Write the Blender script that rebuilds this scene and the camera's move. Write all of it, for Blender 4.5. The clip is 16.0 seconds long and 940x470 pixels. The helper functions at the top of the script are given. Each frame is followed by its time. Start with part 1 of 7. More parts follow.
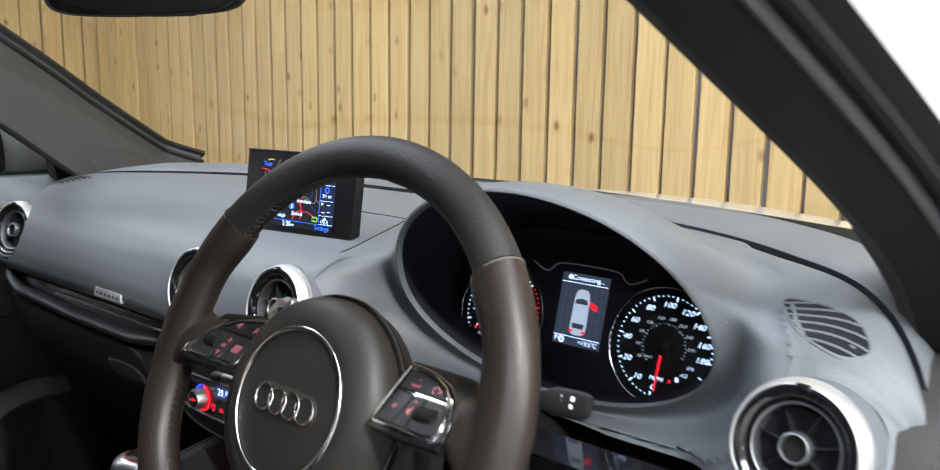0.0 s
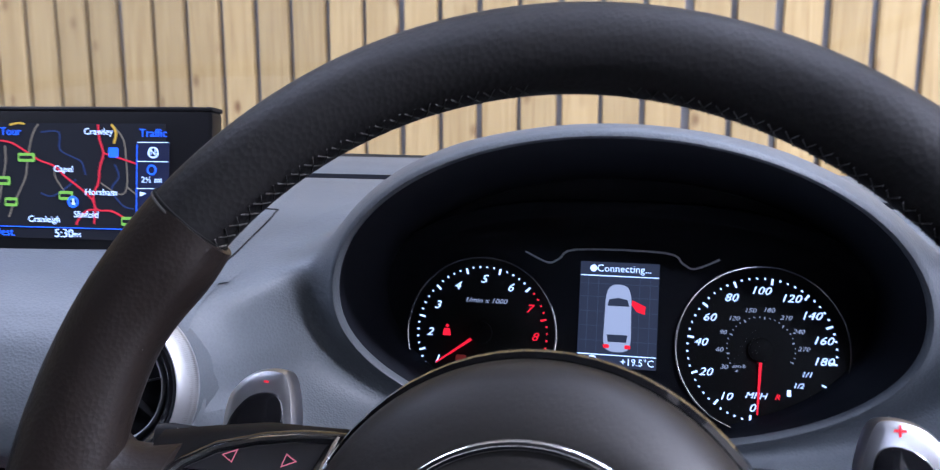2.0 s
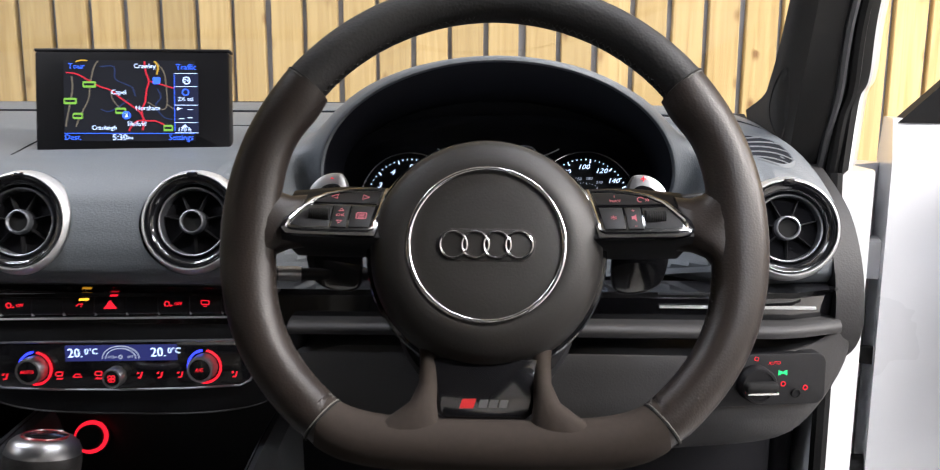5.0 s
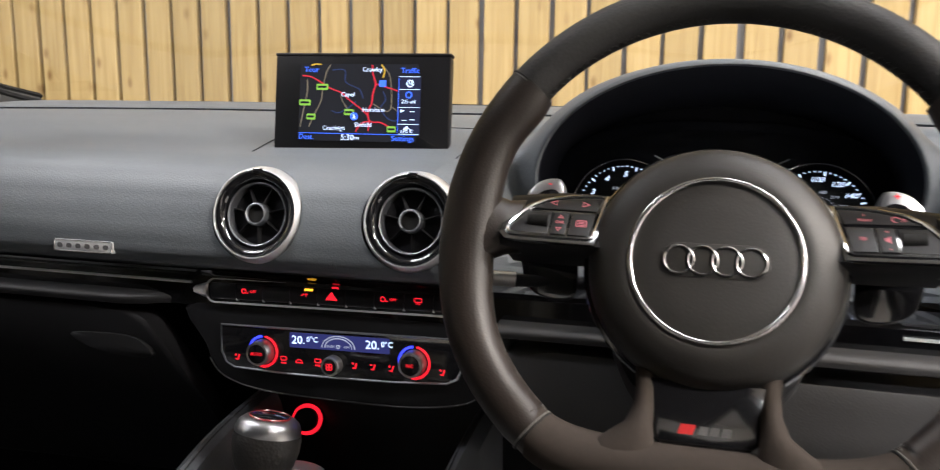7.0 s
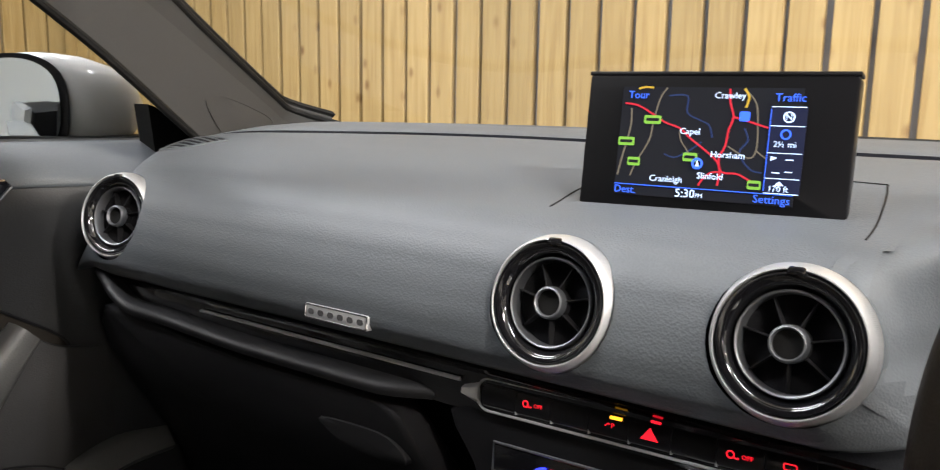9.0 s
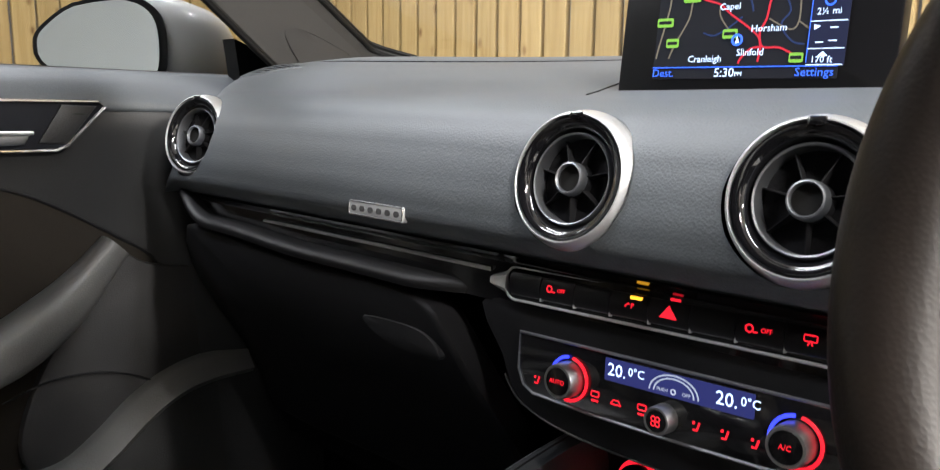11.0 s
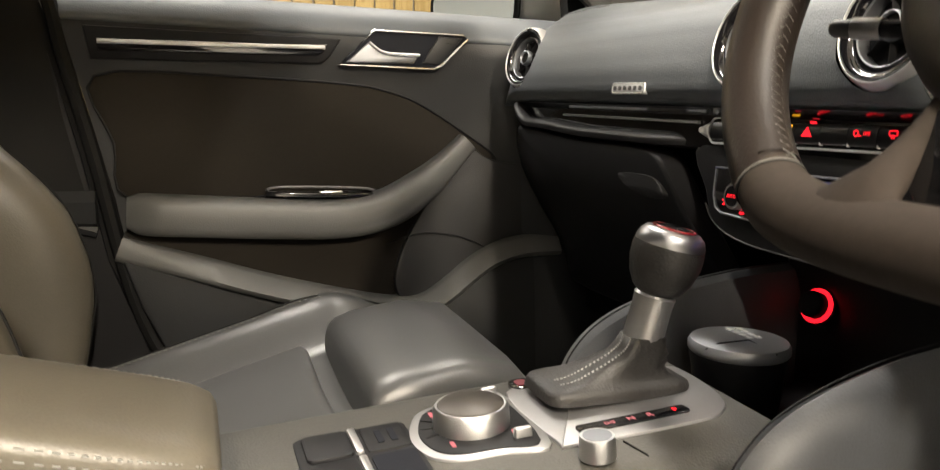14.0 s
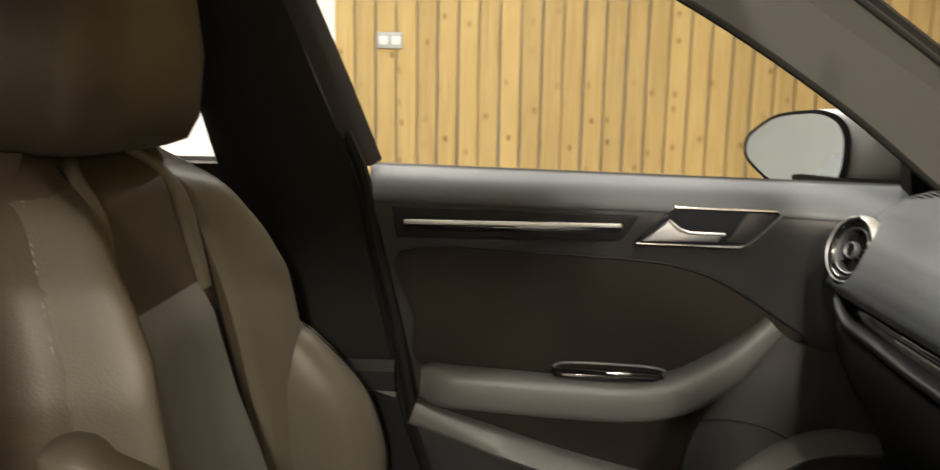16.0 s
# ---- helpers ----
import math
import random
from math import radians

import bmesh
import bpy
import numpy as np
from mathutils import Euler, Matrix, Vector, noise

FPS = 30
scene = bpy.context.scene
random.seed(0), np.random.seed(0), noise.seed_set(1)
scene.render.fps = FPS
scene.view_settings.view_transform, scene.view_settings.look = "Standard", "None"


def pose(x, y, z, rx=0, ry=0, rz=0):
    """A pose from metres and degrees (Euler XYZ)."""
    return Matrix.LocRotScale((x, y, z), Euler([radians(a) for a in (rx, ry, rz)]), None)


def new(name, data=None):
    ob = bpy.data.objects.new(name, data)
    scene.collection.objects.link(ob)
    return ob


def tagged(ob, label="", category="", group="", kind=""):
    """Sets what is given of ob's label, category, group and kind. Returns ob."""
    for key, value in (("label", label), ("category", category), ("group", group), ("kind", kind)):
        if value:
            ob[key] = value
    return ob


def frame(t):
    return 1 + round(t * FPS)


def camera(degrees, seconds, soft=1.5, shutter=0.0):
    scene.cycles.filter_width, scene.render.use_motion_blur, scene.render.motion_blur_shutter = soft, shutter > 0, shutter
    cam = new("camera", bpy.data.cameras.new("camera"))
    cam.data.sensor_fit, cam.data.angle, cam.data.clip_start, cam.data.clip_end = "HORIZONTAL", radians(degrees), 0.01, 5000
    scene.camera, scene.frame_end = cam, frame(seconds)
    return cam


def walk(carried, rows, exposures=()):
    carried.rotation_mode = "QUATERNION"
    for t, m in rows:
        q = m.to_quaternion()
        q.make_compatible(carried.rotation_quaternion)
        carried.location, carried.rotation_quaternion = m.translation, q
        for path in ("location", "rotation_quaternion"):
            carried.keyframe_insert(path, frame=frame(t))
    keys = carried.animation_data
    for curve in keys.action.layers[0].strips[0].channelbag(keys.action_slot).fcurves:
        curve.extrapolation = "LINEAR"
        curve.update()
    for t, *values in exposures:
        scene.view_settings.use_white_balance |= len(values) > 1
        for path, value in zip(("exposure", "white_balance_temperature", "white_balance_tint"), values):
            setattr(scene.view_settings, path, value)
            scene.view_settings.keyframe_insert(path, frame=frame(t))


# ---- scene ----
cam = camera(59.5, 16.0, soft=1.1, shutter=0.4)
METRES, EYE, TILT, LEAN, TURN = 2.0, 1.12, 0.0, 0.0, 40.0
ROWS = [
    (0.0, 0.0, 0.0, 0.0, 0.13, -9.58, -0.77),
    (0.5, -0.0409, 0.069, -0.0017, -3.93, -9.59, -0.53),
    (1.0, -0.0791, 0.1227, -0.0133, -10.84, -9.68, -0.39),
    (1.5, -0.0972, 0.1531, -0.0194, -18.92, -9.79, -0.13),
    (2.0, -0.1142, 0.1774, -0.0296, -27.16, -9.75, -0.02),
    (2.5, -0.1301, 0.1854, -0.0355, -33.97, -9.74, 0.11),
    (3.0, -0.149, 0.1652, -0.0351, -38.49, -9.74, 0.04),
    (3.5, -0.1656, 0.1379, -0.0397, -40.84, -9.82, 0.06),
    (6.0, -0.2521, 0.0389, -0.0576, -33.63, -9.87, -0.52),
    (6.5, -0.2453, 0.0467, -0.0557, -29.71, -9.8, -0.62),
    (7.0, -0.2338, 0.0733, -0.0543, -24.78, -9.72, -0.7),
    (7.5, -0.2094, 0.1072, -0.0617, -19.44, -9.83, -0.74),
    (8.0, -0.2018, 0.137, -0.0634, -14.04, -9.83, -0.84),
    (8.5, -0.2013, 0.1792, -0.0581, -8.78, -9.8, -0.89),
    (9.0, -0.2099, 0.2039, -0.0434, -4.17, -9.72, -0.94),
    (11.5, -0.1588, 0.1902, -0.0991, 8.93, -9.62, -0.67),
    (12.0, -0.153, 0.1647, -0.1127, 15.12, -9.38, -0.92),
    (12.5, -0.1346, 0.1443, -0.1325, 22.26, -9.3, -1.12),
    (13.0, -0.1081, 0.1243, -0.1493, 27.53, -9.32, -1.04),
    (13.5, -0.0875, 0.1056, -0.1538, 30.12, -9.41, -1.0),
    (14.0, -0.0738, 0.0903, -0.1396, 31.34, -9.47, -0.96),
    (14.5, -0.075, 0.085, -0.1083, 32.88, -9.6, -0.96),
    (15.0, -0.085, 0.102, -0.0761, 35.26, -9.72, -1.0),
    (15.5, -0.1083, 0.1151, -0.0433, 42.88, -9.81, -0.86),
    (16.0, -0.0998, 0.1304, -0.0133, 52.58, -9.87, -1.01),
]
EXPOSURES = [(0.0, -0.05, 5600, 9), (0.5, -0.25, 5600, 12), (1.0, -0.25, 5200, 16), (2.5, -0.27, 4900, 23), (3.5, -0.2, 5200, 16), (6.0, -0.1, 6000, 13), (9.0, -0.05, 6100, 12), (11.5, 0.0, 5900, 11), (12.5, 0.22, 6000, 11), (13.5, 0.36, 6900, 10), (15.0, 0.38, 6900, 9), (16.0, 0.12, 6900, 9)]
walk(cam, [(t, pose(0.78, 0, EYE, TILT, LEAN, TURN) @ pose(METRES * x, METRES * y, METRES * z, 90 + pitch, roll, yaw)) for t, x, y, z, yaw, pitch, roll in ROWS], EXPOSURES)

# ---- world and light ----
world = bpy.data.worlds.new("world")
scene.world = world
world.use_nodes = True
world.node_tree.nodes["Background"].inputs[0].default_value = (0.9, 0.95, 1.0, 1)
world.node_tree.nodes["Background"].inputs[1].default_value = 0.02


def area(name, m, sx, sy, watts, colour):
    data = bpy.data.lights.new(name, "AREA")
    data.shape, data.size, data.size_y, data.energy, data.color = "RECTANGLE", sx, sy, watts, colour
    ob = new(name, data)
    ob.matrix_world = m
    return ob


# rows of strip lamps under the ceiling: (x, y, watts)
LAMPS = [(-1.7, 0.8, 40), (1.3, 0.8, 40), (-3.2, -0.8, 26), (-1.7, -0.35, 70), (1.6, -2.6, 150), (2.6, -0.5, 330), (5.4, 0.5, 660), (6.8, -2.6, 90)]
CEILING = 3.05
for lx, ly, lw in LAMPS:
    area("strip_lamp_light", pose(lx, ly, CEILING - 0.075, 0, 0, 0), 1.4, 0.16, lw, (1.0, 0.965, 0.92) if lx < 2 else (1.0, 0.90, 0.76))


# ---- materials ----
def material(name, colour, rough=0.5, metal=0.0, grain=0.0, scale=60.0, bump=0.0, vary=0.0, stretch=(1, 1, 1), coat=0.0, spec=0.5, big=3.0, cells=False):
    """Principled surface: fine grain (noise or cells), broad mottling, bump."""
    mat = bpy.data.materials.new(name)
    mat.use_nodes = True
    nt = mat.node_tree
    b = nt.nodes["Principled BSDF"]
    b.inputs["Base Color"].default_value = (*colour, 1)
    b.inputs["Roughness"].default_value = rough
    b.inputs["Metallic"].default_value = metal
    b.inputs["Coat Weight"].default_value = coat
    b.inputs["Coat Roughness"].default_value = 0.05
    b.inputs["Specular IOR Level"].default_value = spec
    co = nt.nodes.new("ShaderNodeTexCoord")
    mp = nt.nodes.new("ShaderNodeMapping")
    mp.inputs["Scale"].default_value = stretch
    nt.links.new(co.outputs["Object"], mp.inputs["Vector"])
    if cells:
        tex = nt.nodes.new("ShaderNodeTexVoronoi")
        tex.inputs["Scale"].default_value = scale
        out = tex.outputs["Distance"]
    else:
        tex = nt.nodes.new("ShaderNodeTexNoise")
        tex.inputs["Scale"].default_value = scale
        tex.inputs["Detail"].default_value = 6
        out = tex.outputs["Fac"]
    nt.links.new(mp.outputs["Vector"], tex.inputs["Vector"])
    if bump:
        bp = nt.nodes.new("ShaderNodeBump")
        bp.inputs["Strength"].default_value = bump
        bp.inputs["Distance"].default_value = 0.0005
        nt.links.new(out, bp.inputs["Height"])
        nt.links.new(bp.outputs["Normal"], b.inputs["Normal"])
    if vary or grain:
        wide = nt.nodes.new("ShaderNodeTexNoise")
        wide.inputs["Scale"].default_value = big
        wide.inputs["Detail"].default_value = 5
        nt.links.new(mp.outputs["Vector"], wide.inputs["Vector"])
        mix = nt.nodes.new("ShaderNodeMath")
        mix.operation = "MULTIPLY_ADD"
        nt.links.new(wide.outputs["Fac"], mix.inputs[0])
        mix.inputs[1].default_value = 2 * vary
        mix.inputs[2].default_value = 1 - vary
        fine = nt.nodes.new("ShaderNodeMath")
        fine.operation = "MULTIPLY_ADD"
        nt.links.new(out, fine.inputs[0])
        fine.inputs[1].default_value = 2 * grain
        nt.links.new(mix.outputs[0], fine.inputs[2])
        sc = nt.nodes.new("ShaderNodeVectorMath")
        sc.operation = "SCALE"
        sc.inputs[0].default_value = colour
        nt.links.new(fine.outputs[0], sc.inputs["Scale"])
        nt.links.new(sc.outputs[0], b.inputs["Base Color"])
        rg = nt.nodes.new("ShaderNodeMapRange")
        rg.inputs["To Min"].default_value = max(0.02, rough - 0.09)
        rg.inputs["To Max"].default_value = min(1, rough + 0.09)
        nt.links.new(wide.outputs["Fac"], rg.inputs["Value"])
        nt.links.new(rg.outputs[0], b.inputs["Roughness"])
    return mat


def glow(name, colour, power):
    mat = bpy.data.materials.new(name)
    mat.use_nodes = True
    b = mat.node_tree.nodes["Principled BSDF"]
    b.inputs["Base Color"].default_value = (0.01, 0.01, 0.01, 1)
    b.inputs["Specular IOR Level"].default_value = 0.15
    b.inputs["Emission Color"].default_value = (*colour, 1)
    b.inputs["Emission Strength"].default_value = power
    return mat


def pane_material(name, tint, fade=1.0):
    mat = bpy.data.materials.new(name)
    mat.use_nodes = True
    nt = mat.node_tree
    nt.nodes.clear()
    out = nt.nodes.new("ShaderNodeOutputMaterial")
    mix = nt.nodes.new("ShaderNodeMixShader")
    tr = nt.nodes.new("ShaderNodeBsdfTransparent")
    tr.inputs[0].default_value = (*tint, 1)
    gl = nt.nodes.new("ShaderNodeBsdfGlossy")
    gl.inputs["Roughness"].default_value = 0.02
    fr = nt.nodes.new("ShaderNodeFresnel")
    fr.inputs["IOR"].default_value = 1.3
    mu = nt.nodes.new("ShaderNodeMath")
    mu.operation = "MULTIPLY"
    mu.inputs[1].default_value = fade
    nt.links.new(fr.outputs[0], mu.inputs[0])
    nt.links.new(mu.outputs[0], mix.inputs[0])
    nt.links.new(tr.outputs[0], mix.inputs[1])
    nt.links.new(gl.outputs[0], mix.inputs[2])
    nt.links.new(mix.outputs[0], out.inputs[0])
    return mat


def wood_material(name, dark, light):
    """Sawn softwood planks: grain along z, knots, a tone of its own for each plank."""
    mat = bpy.data.materials.new(name)
    mat.use_nodes = True
    nt = mat.node_tree
    b = nt.nodes["Principled BSDF"]
    co = nt.nodes.new("ShaderNodeTexCoord")
    info = nt.nodes.new("ShaderNodeObjectInfo")
    shift = nt.nodes.new("ShaderNodeVectorMath")
    shift.operation = "MULTIPLY_ADD"
    shift.inputs[1].default_value = (37.0, 23.0, 51.0)
    cx = nt.nodes.new("ShaderNodeCombineXYZ")
    for k in range(3):
        nt.links.new(info.outputs["Random"], cx.inputs[k])
    nt.links.new(cx.outputs[0], shift.inputs[0])
    nt.links.new(co.outputs["Object"], shift.inputs[2])
    st = nt.nodes.new("ShaderNodeMapping")
    st.inputs["Scale"].default_value = (16.0, 16.0, 0.75)
    nt.links.new(shift.outputs[0], st.inputs["Vector"])
    knots = nt.nodes.new("ShaderNodeTexVoronoi")
    knots.voronoi_dimensions = "2D"
    knots.inputs["Scale"].default_value = 1.0
    apart, flat = nt.nodes.new("ShaderNodeSeparateXYZ"), nt.nodes.new("ShaderNodeCombineXYZ")
    nt.links.new(shift.outputs[0], apart.inputs[0])
    for k, out_name, size in ((0, "X", 9.0), (1, "Z", 5.5)):
        scaled = nt.nodes.new("ShaderNodeMath")
        scaled.operation = "MULTIPLY"
        scaled.inputs[1].default_value = size
        nt.links.new(apart.outputs[out_name], scaled.inputs[0])
        nt.links.new(scaled.outputs[0], flat.inputs[k])
    nt.links.new(flat.outputs[0], knots.inputs["Vector"])
    grain = nt.nodes.new("ShaderNodeTexNoise")
    grain.inputs["Scale"].default_value = 2.6
    grain.inputs["Detail"].default_value = 7
    grain.inputs["Distortion"].default_value = 1.3
    nt.links.new(st.outputs[0], grain.inputs["Vector"])
    ramp = nt.nodes.new("ShaderNodeValToRGB")
    ramp.color_ramp.elements[0].position, ramp.color_ramp.elements[0].color = 0.25, (*dark, 1)
    ramp.color_ramp.elements[1].position, ramp.color_ramp.elements[1].color = 0.62, (*light, 1)
    nt.links.new(grain.outputs["Fac"], ramp.inputs[0])
    kr = nt.nodes.new("ShaderNodeValToRGB")
    kr.color_ramp.elements[0].position, kr.color_ramp.elements[0].color = 0.035, (0.34, 0.20, 0.10, 1)
    kr.color_ramp.elements[1].position, kr.color_ramp.elements[1].color = 0.15, (1, 1, 1, 1)
    nt.links.new(knots.outputs["Distance"], kr.inputs[0])
    mu = nt.nodes.new("ShaderNodeMix")
    mu.data_type, mu.blend_type = "RGBA", "MULTIPLY"
    some = nt.nodes.new("ShaderNodeSeparateColor")
    share = nt.nodes.new("ShaderNodeMapRange")
    share.inputs["From Min"].default_value, share.inputs["From Max"].default_value = 0.40, 0.95
    share.inputs["To Max"].default_value = 0.85
    nt.links.new(knots.outputs["Color"], some.inputs[0])
    nt.links.new(some.outputs[0], share.inputs[0])
    nt.links.new(share.outputs[0], mu.inputs[0])
    nt.links.new(ramp.outputs[0], mu.inputs[6])
    nt.links.new(kr.outputs[0], mu.inputs[7])
    tone = nt.nodes.new("ShaderNodeMapRange")
    tone.inputs["To Min"].default_value, tone.inputs["To Max"].default_value = 0.86, 1.10
    nt.links.new(info.outputs["Random"], tone.inputs[0])
    hv = nt.nodes.new("ShaderNodeHueSaturation")
    nt.links.new(mu.outputs[2], hv.inputs["Color"])
    nt.links.new(tone.outputs[0], hv.inputs["Value"])
    nt.links.new(hv.outputs[0], b.inputs["Base Color"])
    b.inputs["Roughness"].default_value = 0.72
    bp = nt.nodes.new("ShaderNodeBump")
    bp.inputs["Strength"].default_value = 0.25
    bp.inputs["Distance"].default_value = 0.003
    nt.links.new(grain.outputs["Fac"], bp.inputs["Height"])
    nt.links.new(bp.outputs[0], b.inputs["Normal"])
    return mat


SOFT = material("soft_touch_grey", (0.082, 0.091, 0.101), 0.52, grain=0.08, scale=600, bump=0.38, vary=0.12, cells=True, spec=0.35)
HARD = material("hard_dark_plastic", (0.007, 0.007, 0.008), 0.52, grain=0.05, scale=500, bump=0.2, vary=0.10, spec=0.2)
HOODIN = material("matt_black_liner", (0.0060, 0.0070, 0.0110), 0.70, scale=400, bump=0.15, vary=0.1, spec=0.18)
# greyer tone of the dark plastic, with the light falling on it put in
LOWER = material("front_lit_lower_plastic", (0.028, 0.0275, 0.028), 0.55, grain=0.06, scale=500, bump=0.25, vary=0.10, cells=True, spec=0.3)
GLOSS = material("gloss_black", (0.006, 0.006, 0.007), 0.08, coat=0.6, vary=0.1)
BLACK = material("black_rubber", (0.006, 0.006, 0.006), 0.7, vary=0.15, scale=200, bump=0.2, spec=0.2)
LEATHER = material("black_leather", (0.053, 0.0535, 0.0540), 0.33, grain=0.06, scale=450, bump=0.16, vary=0.16, cells=True)
WHEEL = material("worn_wheel_leather", (0.0130, 0.0096, 0.0079), 0.43, grain=0.14, scale=620, bump=0.18, vary=0.45, big=14.0, cells=True, spec=0.32)
WHEELTOP = material("matt_wheel_leather", (0.0100, 0.0098, 0.0100), 0.60, grain=0.16, scale=480, bump=0.3, vary=0.3, big=14.0, cells=True, spec=0.30)
# one seat leather in three tones, its light and shade put into the colour
SEATMID = material("worn_shaded_seat_leather", (0.044, 0.034, 0.025), 0.46, grain=0.10, scale=430, bump=0.25, vary=0.35, big=9.0, cells=True, spec=0.4)
INSERTLEATHER = material("insert_leather_in_light", (0.105, 0.102, 0.094), 0.44, grain=0.06, scale=430, bump=0.2, vary=0.2, big=7.0, cells=True)
WINGLEATHER = material("wing_leather_in_light", (0.083, 0.075, 0.060), 0.44, grain=0.06, scale=430, bump=0.2, vary=0.22, big=7.0, cells=True, spec=0.4)
PADLEATHER = material("pad_leather", (0.088, 0.080, 0.064), 0.36, grain=0.06, scale=450, bump=0.16, vary=0.16, cells=True)
CONSOLE = material("console_plastic", (0.046, 0.0445, 0.0400), 0.50, grain=0.08, scale=480, bump=0.35, vary=0.12, cells=True, spec=0.35)
KNEE = material("knee_pad_leather", (0.052, 0.055, 0.060), 0.46, grain=0.06, scale=450, bump=0.2, vary=0.16, cells=True, spec=0.4)
PLATEMETAL = material("dull_plate_metal", (0.36, 0.36, 0.365), 0.36, 0.85, grain=0.05, scale=300, bump=0.1, vary=0.08)
KNOBTOP = material("dark_satin_knob", (0.060, 0.053, 0.047), 0.42, 0.5, vary=0.08)
DISPLAYBLACK = material("display_black", (0.006, 0.006, 0.007), 0.30, vary=0.1, spec=0.22)
SUEDE = material("dark_suede", (0.019, 0.0148, 0.0122), 0.85, grain=0.25, scale=240, bump=0.2, vary=0.25, spec=0.2)
HUB = material("airbag_skin", (0.0118, 0.0107, 0.0098), 0.52, grain=0.10, scale=600, bump=0.25, vary=0.15, big=10.0, spec=0.35)
CHROME = material("satin_chrome", (0.62, 0.62, 0.63), 0.16, 1.0, vary=0.06)
ALU = material("brushed_aluminium", (0.57, 0.58, 0.59), 0.40, 0.72, grain=0.06, scale=300, bump=0.1, vary=0.08)
KNURL = material("knurled_aluminium", (0.50, 0.505, 0.51), 0.36, 1.0, scale=900, bump=0.6, vary=0.06)
THREAD = material("grey_thread", (0.20, 0.20, 0.19), 0.8, scale=900, bump=0.3, vary=0.2)
CLOTH = material("pillar_cloth", (0.036, 0.0355, 0.035), 0.9, grain=0.15, scale=700, bump=0.3, vary=0.08, spec=0.15)
LINER = material("headliner_cloth", (0.10, 0.10, 0.10), 0.95, grain=0.15, scale=700, bump=0.3, vary=0.08, spec=0.1)
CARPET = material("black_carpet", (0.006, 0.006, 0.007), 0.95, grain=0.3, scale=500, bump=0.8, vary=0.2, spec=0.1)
PAINT = material("white_car_paint", (0.54, 0.55, 0.57), 0.3, coat=0.8, vary=0.03)
MIRROR = material("mirror_glass", (0.50, 0.55, 0.60), 0.02, 1.0)
CONCRETE = material("sealed_concrete", (0.30, 0.29, 0.28), 0.45, grain=0.1, scale=40, bump=0.1, vary=0.2, big=1.2)
PLASTER = material("white_plaster", (0.74, 0.74, 0.73), 0.8, grain=0.04, scale=80, bump=0.1, vary=0.06, big=1.5)
SHUTTER = material("white_shutter_paint", (0.70, 0.71, 0.72), 0.4, vary=0.05)
TAR = material("dark_backing", (0.19, 0.195, 0.215), 0.9, vary=0.2)
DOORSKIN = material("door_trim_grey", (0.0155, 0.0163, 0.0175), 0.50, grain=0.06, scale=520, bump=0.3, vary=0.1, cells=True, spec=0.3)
SATINMETAL = material("satin_metal_paddle", (0.26, 0.27, 0.29), 0.50, 1.0, vary=0.08)
CLOTHIN = material("dark_door_cloth", (0.0125, 0.0102, 0.0076), 0.85, grain=0.2, scale=300, bump=0.2, vary=0.2, spec=0.2)
MIDGREY = material("mid_grey_ring", (0.075, 0.075, 0.078), 0.4, vary=0.08)
DARKLEATHER = material("dark_lever_leather", (0.011, 0.0100, 0.0095), 0.52, grain=0.10, scale=380, bump=0.5, vary=0.3, big=30.0, cells=True)
LIDMETAL = material("brushed_lid", (0.42, 0.44, 0.47), 0.36, 0.7, vary=0.08)
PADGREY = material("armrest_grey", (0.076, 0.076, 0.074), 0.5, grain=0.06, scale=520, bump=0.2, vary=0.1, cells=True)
SATIN = material("satin_grey_plastic", (0.055, 0.055, 0.058), 0.35, vary=0.08)
SATINBLACK = material("satin_black_key", (0.010, 0.010, 0.011), 0.50, vary=0.1, scale=600, bump=0.1, spec=0.25)
PADDLEMETAL = material("satin_paddle_metal", (0.34, 0.345, 0.36), 0.34, 1.0, grain=0.04, scale=300, bump=0.05, vary=0.08)
DARKTHREAD = material("black_thread", (0.032, 0.031, 0.030), 0.8, scale=900, bump=0.3, vary=0.2)
DULL = material("dark_thread", (0.095, 0.092, 0.086), 0.8, scale=900, bump=0.3, vary=0.2)
WOOD = wood_material("sawn_softwood", (0.36, 0.245, 0.092), (0.49, 0.360, 0.158))
PLATE = material("grey_plate", (0.35, 0.36, 0.38), 0.45, vary=0.1)
WHITE_LIT = glow("lit_white", (0.66, 0.79, 1.0), 2.3)
BLUE_LIT = glow("lit_blue", (0.05, 0.16, 1.0), 1.9)
KNOB_BLUE = glow("lit_knob_blue", (0.04, 0.05, 1.0), 2.6)
RED_LIT = glow("lit_red", (1.0, 0.012, 0.025), 1.5)
AMBER_LIT = glow("lit_amber", (1.0, 0.45, 0.02), 2.2)
GREEN_LIT = glow("lit_green", (0.05, 1.0, 0.25), 1.5)
PINK_LIT = glow("lit_button_red", (0.9, 0.22, 0.25), 0.8)
DIM_LIT = glow("lit_dim_white", (0.75, 0.8, 0.9), 0.75)
SCREEN_BG = glow("screen_black", (0.02, 0.025, 0.05), 0.25)
LCD_BG = glow("display_blue_black", (0.03, 0.035, 0.17), 0.9)
MFD_BG = glow("display_grey", (0.06, 0.07, 0.10), 0.7)
MAP_SIDE = glow("map_side_bar", (0.02, 0.03, 0.12), 0.45)
MAP_RED = glow("map_red_road", (1.0, 0.03, 0.06), 0.9)
MAP_TAN = glow("map_minor_road", (0.36, 0.30, 0.20), 0.7)
MAP_YEL = glow("map_yellow_road", (0.95, 0.6, 0.05), 0.9)
